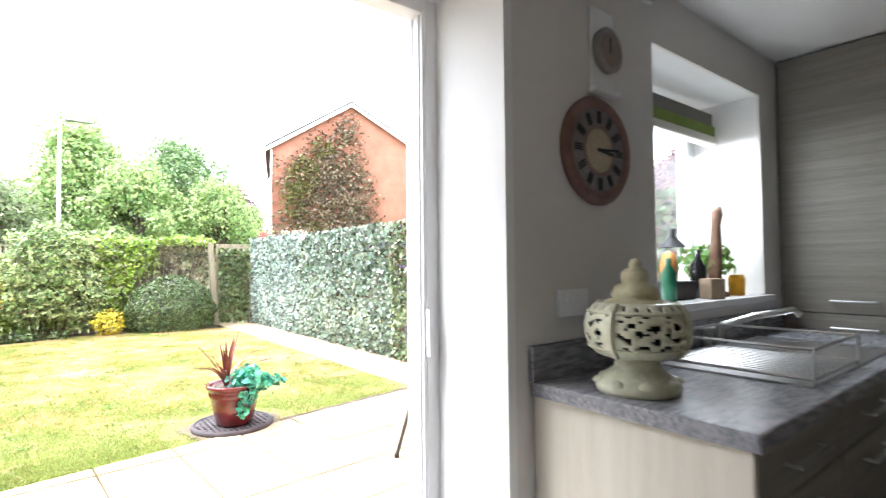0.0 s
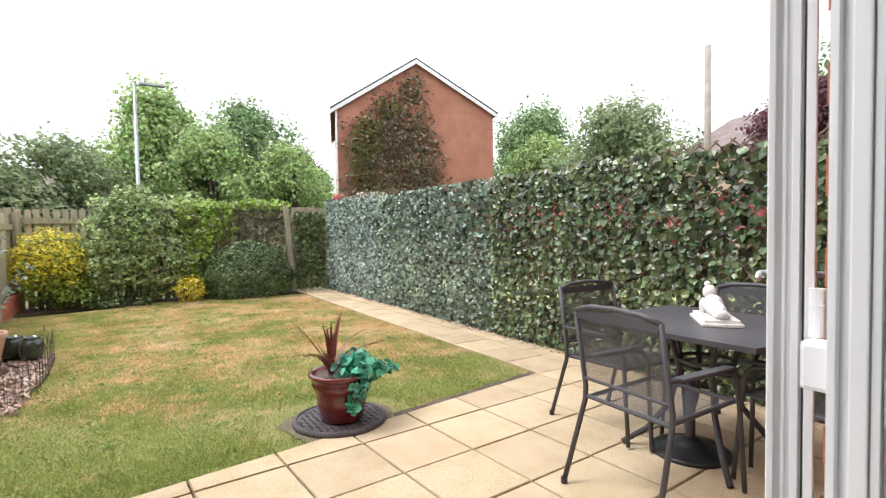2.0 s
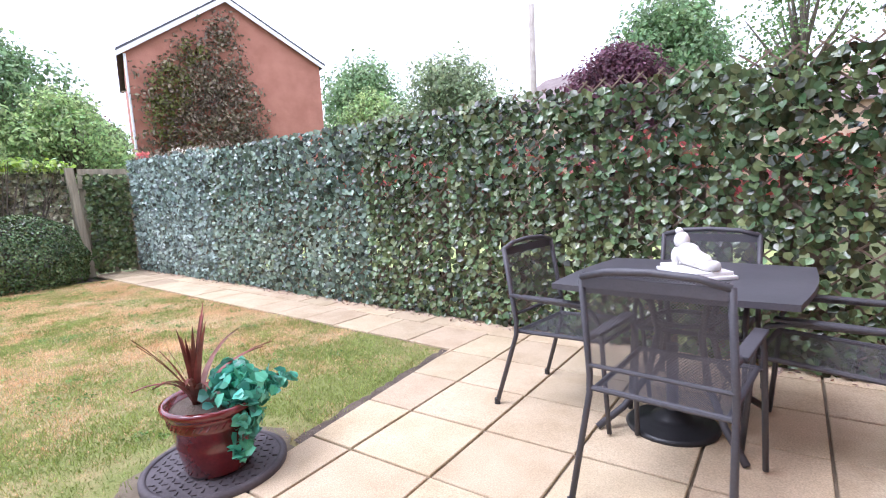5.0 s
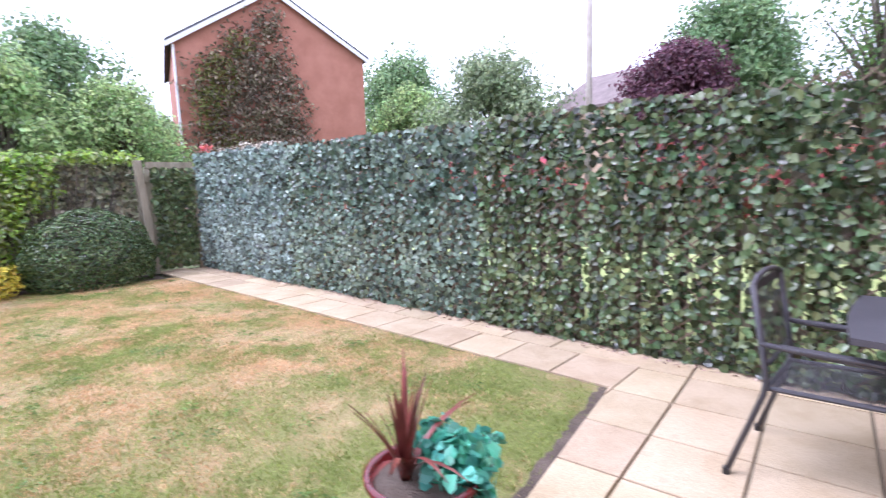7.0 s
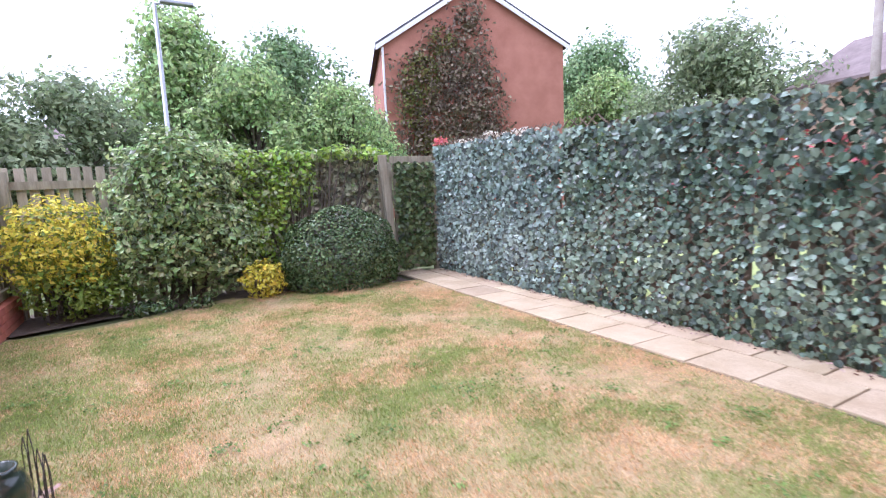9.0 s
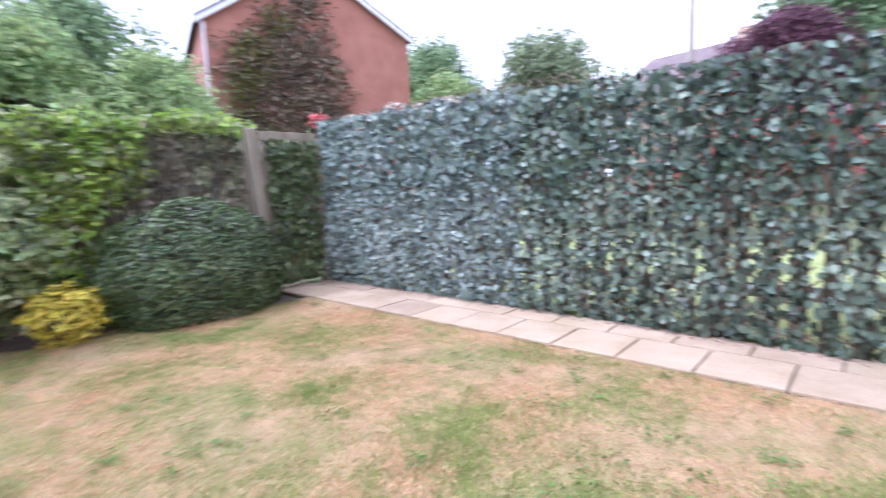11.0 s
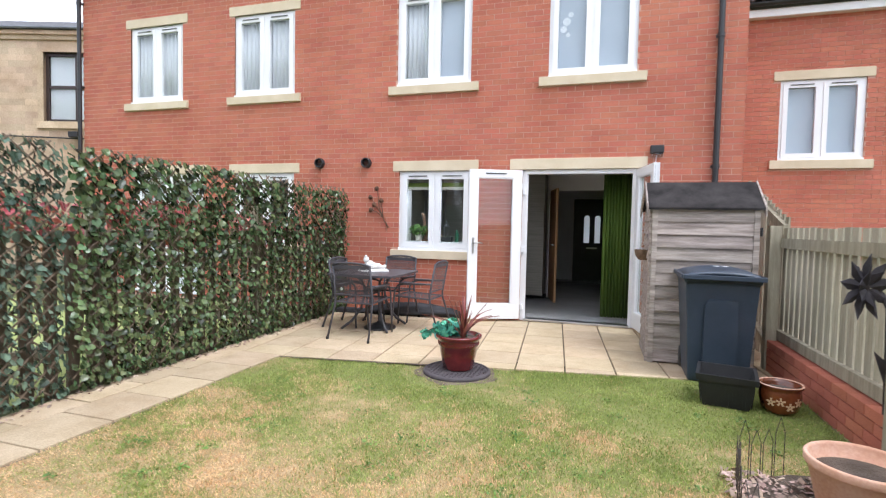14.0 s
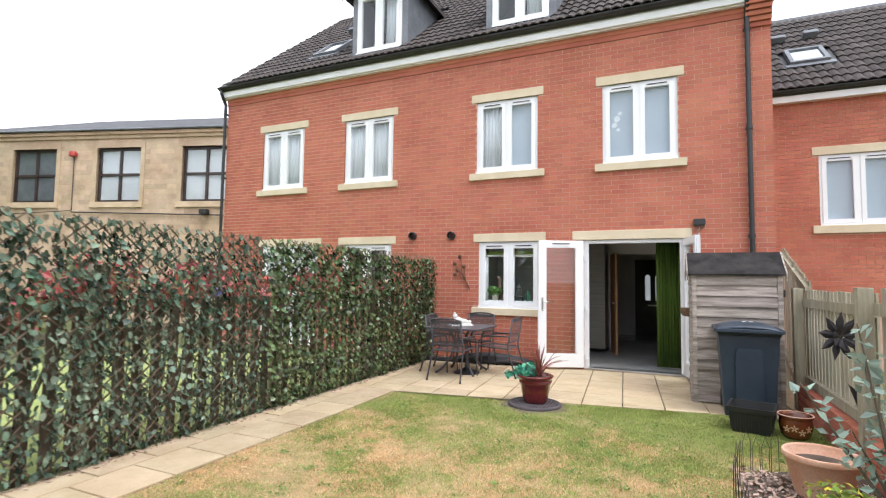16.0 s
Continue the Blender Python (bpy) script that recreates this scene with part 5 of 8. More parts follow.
for s in (-1, 1):
    bm = tube(bmesh.new(), [(0.7, s * 0.02, 1.0), (0.7, s * 0.06, 1.0), (0.6, s * 0.06, 1.0)], 0.009, 8)
    part("door_handle", bm, STEEL, u)
u = thing("door_4", "dark front door with two arched glass panes", "door", at=(0.15, -4.4, 0.02), kind="structure")
FD = [(-0.2, -0.06), (0.06, 0.2)]
bm = bmesh.new()
for a, b_, c_, d_ in pierced(-0.45, 0.45, 0.0, 2.05, [(a, b_, 0.95, 1.65) for a, b_ in FD]):
    box(bm, a, b_, -0.025, 0.025, c_, d_)
part("leaf", bm, DARK_DOOR, u)
FROSTED = material("frosted_glass", (0.8, 0.82, 0.84), (0.86, 0.88, 0.9), 0.4, 3, 60, 0.05, through_light=0.85)
for a, b_ in FD:
    mid = (a + b_) / 2
    arch = [(mid + 0.07 * math.cos(t), 1.57 + 0.075 * math.sin(t)) for t in (math.pi * i / 8 for i in range(9))]
    part("pane", prism(bmesh.new(), [(a, 0.95), (b_, 0.95)] + arch, -0.008, 0.008), FROSTED, u, "arched frosted pane").visible_shadow = False
    part("spandrel", prism(bmesh.new(), [(b_, 1.57), (b_, 1.65), (mid, 1.65)] + arch[4:0:-1], -0.02, 0.02), DARK_DOOR, u)
    part("spandrel", prism(bmesh.new(), [(mid, 1.65), (a, 1.65), (a, 1.57)] + arch[7:3:-1], -0.02, 0.02), DARK_DOOR, u)
part("letter_plate", B((-0.13, 0.13, 0.025, 0.035, 0.8, 0.84), bevel=0.002), STEEL, u)

# ---- ivy screen, fences ----
LATTICE = material("willow_lattice", (0.13, 0.095, 0.065), (0.24, 0.18, 0.125), 0.8, 4, 60, 0.3)


def ivy_panel(y0, y1, x, top0, top1, seed, dense=1.0):
    """A willow lattice panel hung with artificial ivy leaves; top0 and top1 are its heights at y0 and y1."""
    t = thing("ivy_screen", "willow lattice screen covered with artificial ivy leaves", "ivy screen", "ivy screens along the path", at=(x, y0, 0))
    w = y1 - y0
    bm = bmesh.new()
    rr = random.Random(seed)
    pitch = 0.125
    for sgn in (1, -1):
        k = -2.5
        while k < w + 2.5:
            pts = []
            for s in range(25):
                z = 0.06 + 1.95 * s / 24
                y = k + sgn * (z - 0.06) * 1.2
                lim = top0 + (top1 - top0) * min(max(y / w, 0), 1) + 0.05
                if 0 <= y <= w and z <= lim:
                    pts.append((0.006 * sgn - 0.018, y, z))
            if len(pts) > 1:
                a, b = Vector(pts[0]), Vector(pts[-1])
                d = (b - a).normalized()
                n = Vector((1, 0, 0))
                s2 = d.cross(n) * 0.0055
                h = n * 0.004
                vs = [bm.verts.new(p + o) for p in (a, b) for o in (s2 + h, s2 - h, -s2 - h, -s2 + h)]
                for i in range(4):
                    bm.faces.new((vs[i], vs[(i + 1) % 4], vs[4 + (i + 1) % 4], vs[4 + i]))
            k += pitch
    part("lattice", bm, LATTICE, t, "thin brown willow rods")
    # leaves wired on in rows that lap over one another, tips hanging, faces to the sky
    r = np.random.default_rng(seed)
    rows_, cols_ = int((top1 - 0.05) / 0.044), int(w / 0.038)
    jj, ii = np.meshgrid(np.arange(cols_), np.arange(rows_))
    jj, ii = np.tile(jj.ravel(), 2), np.tile(ii.ravel(), 2)
    n = len(jj)
    yy = (jj + 0.5 * (ii % 2) + 0.5) * w / cols_ + r.normal(size=n) * 0.016
    zz = 0.05 + ii * 0.044 + r.normal(size=n) * 0.012
    lim = top0 + (top1 - top0) * yy / w
    keep = (yy > -0.012) & (yy < w + 0.012) & (zz < lim - 0.01) & (zz > 0.03)
    clump = np.sin(yy * 7.3 + 1.7 * seed) * np.sin(zz * 8.1 + 2 * seed) + 0.5 * np.sin(yy * 19 + seed) * np.sin(zz * 23 + seed)
    keep &= r.random(n) < dense * (0.96 - 0.2 * (clump < -0.35))
    # thinner before the gaps of the pickets behind, and loose above them
    step = (FAR - F - 0.02) / int((FAR - F - 0.02) / 0.16)
    slot = np.cos(2 * np.pi * (yy + y0 - F - 0.02) / step)
    keep &= ~((slot > 0.4) & (zz < 1.15) & (r.random(n) < (0.45 if y0 < 9 else 0.12)))
    keep &= ~((zz > 1.15) & (r.random(n) < (0.1 if y0 < 3 else 0.07 if y0 < 7.2 else 0.05)))
    keep &= ~((zz > lim - 0.1) & (r.random(n) < 0.25))
    keep &= ~((np.abs(zz - 1.38) < 0.17) & (clump < 0.35) & (r.random(n) < (0.28 if 2.9 < y0 < 6.3 else 0.0)))
    yy, zz = yy[keep], zz[keep]
    n = len(yy)
    xx = -0.012 - 0.055 * r.random(n) + 0.012 * np.sin(6 * yy)
    nz = np.stack([np.full(n, -0.85), r.normal(size=n) * 0.45 - (0.3 if y0 < 6 else 0.8), 0.45 + 0.42 * r.normal(size=n)], axis=1)
    nz /= np.linalg.norm(nz, axis=1)[:, None]
    roll = 0.75 * r.normal(size=n)
    tip = np.stack([np.zeros(n), np.sin(roll), -np.cos(roll)], axis=1)
    tip -= nz * (tip * nz).sum(axis=1)[:, None]
    tip /= np.linalg.norm(tip, axis=1)[:, None]
    tr = np.stack([np.cross(tip, nz), tip, nz], axis=2)
    size = r.uniform(0.036, 0.063, n) * np.where(zz > 1.15, 1.16, 1.0)
    # panels from y = 6 on take the colours with sky sheen in them
    ob = new("leaves", scattered("leaves", IVY_LEAF, IVY_FACES, np.stack([xx, yy, zz], axis=1), tr, size, IVY if y0 < 6 else IVY_MID if y0 < 9.3 else IVY_SHEEN))
    ob.parent = t
    tagged(ob, "dark green plastic ivy leaves, bluer where sky sheen is coloured in", kind="stuff")
    return t


edges = [1.98, 3.05, 4.12, 5.17, 6.22, 7.28, 8.33, 9.33, 10.35, 11.38, 12.08]
tops = [1.83, 1.83, 1.84, 1.86, 1.87, 1.87, 1.87, 1.89, 1.91, 1.92, 1.93]
for k in range(len(edges) - 1):
    ivy_panel(edges[k] + 0.006, edges[k + 1] - 0.012, HEDGE - 0.012 * (k % 2), tops[k], tops[k + 1], 20 + k)


def picket_fence(name, p, q, height, label, group, post_at=(), rails=(0.35, 0.95), gap=0.06, wide=0.09, base=0.0, side=1, mat=None, slope=0.0):
    """Upright boards on two rails between p and q. slope: how much higher it stands at q."""
    mat = mat or FENCE_WOOD
    p, q = Vector((*p, 0)), Vector((*q, 0))
    L = (q - p).length
    ang = math.degrees(math.atan2(q.y - p.y, q.x - p.x))
    t = thing(name, label, "fence", group, at=(p.x, p.y, 0), turn=ang)
    for z in rails:
        bm = bmesh.new()
        v = box(bm, 0, L, -0.02, 0.02, z - 0.045, z + 0.045)
        for w in v:
            w.co.z += slope * w.co.x / L
        part("rail", bm, POST_WOOD, t)
    n = int(L / (wide + gap))
    bm = B((-wide / 2, wide / 2, -0.009, 0.009, 0, height - base), bevel=0.003)
    me = mesh_of(bm, "picket", mat)
    for k in range(n):
        x = (k + 0.5) * L / n
        ob = new("picket", me)
        ob.parent = t
        ob.location = (x, side * 0.03, base + slope * x / L + random.uniform(-0.006, 0.006))
        ob.rotation_euler = (0, random.uniform(-0.008, 0.008), 0)
    for s, h in post_at:
        bm = B((s - 0.05, s + 0.05, -0.05 - side * 0.06, 0.05 - side * 0.06, -0.02, h), bevel=0.006)
        part("post", bm, POST_WOOD, t)
    return t


# behind the ivy, a low picket fence, its wood darkened for the shade there
picket_fence("picket_fence", (HEDGE + 0.1, F + 0.02), (HEDGE + 0.1, FAR), 1.22, "weathered picket fence standing behind the ivy screen", "garden fences", [(0.1, 1.5), (2.0, 1.5), (4.0, 1.5), (6.0, 1.5), (8.0, 1.5), (10.2, 1.5)], gap=0.07, side=1, mat=DARK_FENCE)
# along the bark bed, on a low brick wall
picket_fence("picket_fence", (FENCE, 3.4), (FENCE, 5.6), 1.36, "weathered picket fence on a low brick wall", "garden fences", [(0.03, 1.38), (2.2, 1.4)], rails=(0.36, 1.22), gap=0.03, base=0.3, side=1)
picket_fence("picket_fence", (FENCE, 5.66), (FENCE, 8.9), 1.4, "weathered picket fence on a low brick wall", "garden fences", [(3.2, 1.5)], rails=(0.36, 1.24), gap=0.03, base=0.3, side=1)
picket_fence("picket_fence", (FENCE, 8.95), (FENCE, FAR + 0.3), 1.62, "weathered picket fence on a low brick wall", "garden fences", [(1.7, 1.6), (3.4, 1.65)], rails=(0.36, 1.4), gap=0.03, base=0.3, side=1)
picket_fence("picket_fence", (FENCE - 0.05, F + 0.05), (FENCE - 0.05, 3.36), 1.95, "weathered fence panel with a sloping top", "garden fences", rails=(0.5, 1.85), gap=0.02, side=1, slope=-0.5)
picket_fence("picket_fence", (FENCE - 0.5, FAR + 0.28), (3.7, FAR + 0.28), 1.7, "weathered picket fence at the end of the garden", "garden fences", [(0.45, 1.72), (2.5, 1.72)], rails=(0.4, 1.5), gap=0.035, side=1)

# ---- garden things ----
GREY_METAL = material("graphite_powder_coat", (0.05, 0.048, 0.055), (0.075, 0.07, 0.078), 0.5, 4, 120, 0.08, 0.001)
WIRE_MESH = material("graphite_wire", (0.075, 0.07, 0.078), (0.1, 0.095, 0.105), 0.5, 4, 120, 0.0)


def wire_sheet(bm, corner, u, v, step=0.0075, thick=0.0013):
    """A sheet of crossed diagonal wires over the parallelogram corner + a*u + b*v."""
    corner, u, v = Vector(corner), Vector(u), Vector(v)
    n = u.cross(v).normalized()
    lu, lv = u.length, v.length
    eu, ev = u / lu, v / lv
    for sgn in (1, -1):
        k = -lv if sgn > 0 else 0.0
        stop = lu if sgn > 0 else lu + lv
        while k < stop:
            lo, hi = (max(0, -k), min(lv, lu - k)) if sgn > 0 else (max(0, k - lu), min(lv, k))
            if hi - lo > 0.01:
                a = corner + eu * (k + sgn * lo) + ev * lo
                b = corner + eu * (k + sgn * hi) + ev * hi
                d = (b - a).normalized().cross(n) * thick
                bm.faces.new([bm.verts.new(p) for p in (a + d, b + d, b - d, a - d)])
            k += step * 1.41


def garden_chair():
    """A steel stacking chair with mesh seat and back; it faces +y, its base is under the seat's middle."""
    c = thing("garden_chair", "graphite steel garden chair with woven mesh seat", "chair", "chairs round the garden table", at=(0, 0, 0))
    w, sz = 0.238, 0.41
    for s in (-1, 1):
        bm = tube(bmesh.new(), [(s * (w + 0.02), -0.36, 0.012), (s * w, -0.24, sz - 0.02), (s * w, -0.235, sz + 0.05), (s * (w - 0.005), -0.3, 0.84)], 0.0125, 8)
        part("back_post", bm, GREY_METAL, c, smooth=True)
        bm = tube(bmesh.new(), [(s * (w + 0.01), 0.26, 0.012), (s * (w + 0.005), 0.235, 0.3), (s * w, 0.22, 0.5), (s * w, 0.18, 0.565), (s * w, 0.1, 0.585), (s * w, -0.1, 0.59), (s * w, -0.265, 0.6)], 0.0115, 8)
        part("front_leg", bm, GREY_METAL, c, smooth=True)
        part("armrest", B((s * w - 0.024, s * w + 0.024, -0.2, 0.16, 0.592, 0.606), bevel=0.005), GREY_METAL, c)
        part("seat_rail", tube(bmesh.new(), [(s * (w - 0.02), -0.235, sz), (s * (w - 0.02), 0.22, sz + 0.02)], 0.011, 8), GREY_METAL, c)
        part("rubber_foot", tube(bmesh.new(), [(s * (w + 0.02), -0.361, 0.0), (s * (w + 0.02), -0.36, 0.03)], 0.016, 8), BLACK_PLASTIC, c)
    part("cross_bar", tube(bmesh.new(), [(-w, 0.225, sz + 0.02), (w, 0.225, sz + 0.02)], 0.011, 8), GREY_METAL, c)
    part("cross_bar", tube(bmesh.new(), [(-w, -0.235, sz), (w, -0.235, sz)], 0.011, 8), GREY_METAL, c)
    part("cross_bar", tube(bmesh.new(), [(-w, -0.245, sz + 0.09), (w, -0.245, sz + 0.09)], 0.009, 8), GREY_METAL, c)
    part("top_rail", tube(bmesh.new(), [(-w + 0.005, -0.3, 0.835), (-w * 0.6, -0.306, 0.86), (0, -0.308, 0.868), (w * 0.6, -0.306, 0.86), (w - 0.005, -0.3, 0.835)], 0.0125, 8), GREY_METAL, c, smooth=True)
    bm = bmesh.new()
    wire_sheet(bm, (-w + 0.02, -0.235, sz + 0.006), (2 * w - 0.04, 0, 0), (0, 0.455, 0.02))
    tagged(part("seat", bm, WIRE_MESH, c, "dark woven mesh"), kind="stuff")
    bm = bmesh.new()
    wire_sheet(bm, (-w + 0.01, -0.246, sz + 0.09), (2 * w - 0.02, 0, 0), (0, -0.056, 0.355))
    tagged(part("backrest", bm, WIRE_MESH, c, "dark woven mesh"), kind="stuff")
    part("top_band", B((-w + 0.012, w - 0.012, -0.308, -0.304, 0.8, 0.84)), GREY_METAL, c)
    return c


chair = garden_chair()
chair.matrix_world = pose(2.14, 2.94, 0.014, 0, 0, -92)
copy_thing(chair, pose(2.61, 3.53, 0.014, 0, 0, 177))
copy_thing(chair, pose(2.92, 3.05, 0.014, 0, 0, 91))
copy_thing(chair, pose(2.7, 2.5, 0.014, 0, 0, -5))

t = thing("garden_table", "square graphite steel garden table with a smooth top", "table", at=(2.69, 3.05, 0.014))
bm = bmesh.new()
half, n = 0.52, 10
edge = []
for k in range(4):
    a0, a1 = Vector((half, half)), Vector((-half, half))
    for i in range(n):
        p = a0.lerp(a1, i / n)
        p.y += 0.03 * math.sin(math.pi * i / n)
        q = Matrix.Rotation(math.pi / 2 * k, 2) @ p
        edge.append(Vector((q.x * 0.79, q.y * 0.9)))
top_v = [bm.verts.new((p.x, p.y, 0.705)) for p in edge]
low_v = [bm.verts.new((p.x, p.y, 0.68)) for p in edge]
bm.faces.new(top_v)
bm.faces.new(low_v[::-1])
for k in range(len(edge)):
    j = (k + 1) % len(edge)
    bm.faces.new((low_v[k], low_v[j], top_v[j], top_v[k]))
part("tabletop", bm, material("graphite_table_top", (0.06, 0.056, 0.066), (0.085, 0.08, 0.09), 0.42, 3, 120, 0.05), t)
for k in range(4):
    m = Matrix.Rotation(math.pi / 4 + math.pi / 2 * k, 3, "Z")
    bm = tube(bmesh.new(), [m @ Vector(p) for p in ((0.3, 0, 0.685), (0.17, 0, 0.6), (0.13, 0, 0.45), (0.18, 0, 0.25), (0.3, 0, 0.1), (0.43, 0, 0.012))], 0.016, 8)
    part("leg", bm, GREY_METAL, t, smooth=True)
part("ring", tube(bmesh.new(), [(0.14 * math.cos(a), 0.14 * math.sin(a), 0.5) for a in (2 * math.pi * k / 16 for k in range(17))], 0.01, 6), GREY_METAL, t)
b = thing("parasol_base", "round black parasol base with ridged rings", "parasol base", at=(2.6, 3.08, 0.014))
part("plate", lathe(bmesh.new(), [(0, 0), (0.2, 0), (0.205, 0.012), (0.19, 0.026), (0.172, 0.022), (0.163, 0.036), (0.135, 0.032), (0.126, 0.048), (0.095, 0.045), (0.086, 0.06), (0.05, 0.075), (0.04, 0.085), (0, 0.085)], 40), BLACK_PLASTIC, b, smooth=True)
part("socket", lathe(bmesh.new(), [(0.026, 0.08), (0.026, 0.4), (0.02, 0.4), (0.0, 0.39)], 16), GREY_METAL, b, smooth=True)

# white reclining figure on its plinth
STONE_WHITE = material("white_plaster_figure", (0.68, 0.66, 0.63), (0.8, 0.78, 0.75), 0.8, 12, 90, 0.4, 0.003)
bm = B((-0.2, 0.2, -0.11, 0.11, 0, 0.02), (-0.185, 0.185, -0.095, 0.095, 0.02, 0.04), bevel=0.004)
for c, r in (((0.11, 0.01, 0.17), (0.042, 0.04, 0.047)), ((0.06, 0.0, 0.1), (0.07, 0.06, 0.06)), ((0.0, 0.0, 0.085), (0.07, 0.055, 0.045)), ((-0.06, 0.0, 0.08), (0.065, 0.05, 0.04)), ((-0.12, 0.015, 0.065), (0.06, 0.028, 0.025)), ((-0.12, -0.025, 0.06), (0.065, 0.028, 0.025)), ((-0.175, 0.0, 0.07), (0.022, 0.035, 0.028)), ((0.1, 0.05, 0.085), (0.025, 0.022, 0.05)), ((0.12, 0.02, 0.22), (0.02, 0.02, 0.02))):
    v0 = len(bm.verts)
    s = bmesh.ops.create_icosphere(bm, subdivisions=3, radius=1.0)["verts"]
    for w in s:
        w.co = Vector(c) + Vector([a * b_ for a, b_ in zip(w.co, r)]) * (1 + 0.06 * noise.noise(w.co * 3))
figure = solo("garden_figure", bm, STONE_WHITE, "white plaster reclining cherub statue on the table", "statue", smooth=True, at=pose(2.73, 3.02, 0.72, 0, 0, 42) @ Matrix.Scale(0.88, 4))

# folded parasol on the ground by the wall
u = thing("folded_parasol", "closed dark grey parasol lying by the wall", "parasol", at=(2.75, 2.12, 0.014), turn=8)
bm = bmesh.new()
rings = []
for i in range(13):
    x = -0.95 + 1.9 * i / 12
    rad = 0.05 + 0.07 * math.sin(math.pi * min(1, i / 9)) ** 0.7
    rings.append([bm.verts.new((x, rad * (1 + 0.22 * math.sin(5 * a + i)) * math.cos(a), max(0.002, rad * 0.75 + rad * 0.75 * (1 + 0.22 * math.sin(5 * a + i)) * math.sin(a)))) for a in (2 * math.pi * k / 20 for k in range(20))])
for p, q in zip(rings, rings[1:]):
    for k in range(20):
        bm.faces.new((p[k], p[(k + 1) % 20], q[(k + 1) % 20], q[k]))
bm.faces.new(rings[0][::-1])
bm.faces.new(rings[-1])
part("canopy", bm, material("dark_canvas", (0.03, 0.03, 0.034), (0.05, 0.05, 0.056), 0.85, 6, 120, 0.3), u, smooth=True)
part("pole", tube(bmesh.new(), [(0.9, 0, 0.06), (1.25, 0, 0.03)], 0.018, 8), GREY_METAL, u)

# red pot on its cover, with spiky and trailing plants
IRON = material("dark_iron_cover", (0.06, 0.05, 0.055), (0.1, 0.085, 0.09), 0.75, 6, 90, 0.4)
u = thing("drain_cover", "round dark cover plate with a raised tread pattern", "cover", at=(1.17, 4.6, 0.0))
part("rim", lathe(bmesh.new(), [(0.29, 0), (0.3, 0.0), (0.3, 0.035), (0.285, 0.045), (0.27, 0.04), (0.27, 0.03)], 48), IRON, u, smooth=True)
part("plate", lathe(bmesh.new(), [(0.275, 0.0), (0.275, 0.036), (0.0, 0.036)], 48), IRON, u)
bm = bmesh.new()
for i in range(-7, 8):
    for j in range(-7, 8):
        if math.hypot(i, j) < 7.1:
            box(bm, -0.011, 0.011, -0.003, 0.003, 0.036, 0.041, pose(i * 0.036, j * 0.036, 0, 0, 0, 45 if (i + j) % 2 else -45))
part("tread", bm, IRON, u)
RED_GLAZE = material("oxblood_glaze", (0.1, 0.006, 0.008), (0.16, 0.014, 0.014), 0.18, 6, 90, 0.05, coat=0.6)
u = thing("planted_pot", "glossy oxblood red pot with spiky and trailing plants", "plant pot", at=(1.17, 4.56, 0.041))
part("pot", lathe(bmesh.new(), [(0, 0), (0.125, 0), (0.135, 0.01), (0.16, 0.13), (0.175, 0.21), (0.18, 0.215), (0.18, 0.225), (0.183, 0.25), (0.18, 0.255), (0.19, 0.27), (0.205, 0.285), (0.207, 0.305), (0.19, 0.31), (0.178, 0.3), (0.17, 0.27), (0, 0.27)], 48), RED_GLAZE, u, smooth=True)
bm = bmesh.new()
for k in range(40):
    a = 2 * math.pi * k / 40
    tube(bm, [(0.181 * math.cos(a), 0.181 * math.sin(a), 0.226), (0.183 * math.cos(a + 0.1), 0.183 * math.sin(a + 0.1), 0.25)], 0.004, 5)
part("rope_band", bm, RED_GLAZE, u)
part("soil", lathe(bmesh.new(), [(0.172, 0.275), (0.0, 0.285)], 24), SOIL, u)
SPIKE = material("bronze_cordyline_leaf", (0.15, 0.04, 0.03), (0.27, 0.085, 0.06), 0.35, 8, 60, 0.1, vary=0.3, by="object")
rr = random.Random(9)
for k in range(30):
    a = rr.uniform(0, 2 * math.pi)
    lean = rr.uniform(0.05, 0.32) if k < 22 else rr.uniform(0.35, 0.5)
    L = rr.uniform(0.24, 0.43) if k < 22 else rr.uniform(0.34, 0.46)
    drop = 0.0 if k < 22 else 0.3
    bm = bmesh.new()
    d = Vector((math.cos(a), math.sin(a), 0))
    sd = Vector((-d.y, d.x, 0))
    prev = None
    for i in range(7):
        f = i / 6
        p = Vector((-0.05, 0.04, 0.27)) + d * (lean * L * f * (1.1 + f)) + Vector((0, 0, L * (f - drop * 1.6 * f * f)))
        wd = 0.017 * (1 - f) ** 0.7 + 0.001
        row = [bm.verts.new(p + sd * wd + Vector((0, 0, 0.004))), bm.verts.new(p), bm.verts.new(p - sd * wd + Vector((0, 0, 0.004)))]
        if prev:
            bm.faces.new((prev[0], prev[1], row[1], row[0]))
            bm.faces.new((prev[1], prev[2], row[2], row[1]))
        prev = row
    part("spiky_leaf", bm, SPIKE, u)
TRAIL = leaf_material("trailing_ivy_leaf", (0.05, 0.36, 0.23), (0.2, 0.56, 0.42), 0.3, 0.55, 0.25, 6)
rg = np.random.default_rng(17)
p, d = cloud_points(rg, [(0.08, -0.08, 0.34, 0.15, 0.14, 0.09), (0.17, -0.06, 0.3, 0.1, 0.1, 0.07), (0.05, -0.18, 0.25, 0.07, 0.06, 0.09), (0.0, -0.2, 0.13, 0.04, 0.03, 0.06), (0.32, -0.03, 0.28, 0.06, 0.05, 0.04), (0.12, 0.05, 0.36, 0.08, 0.08, 0.07)], 520, 0.2)
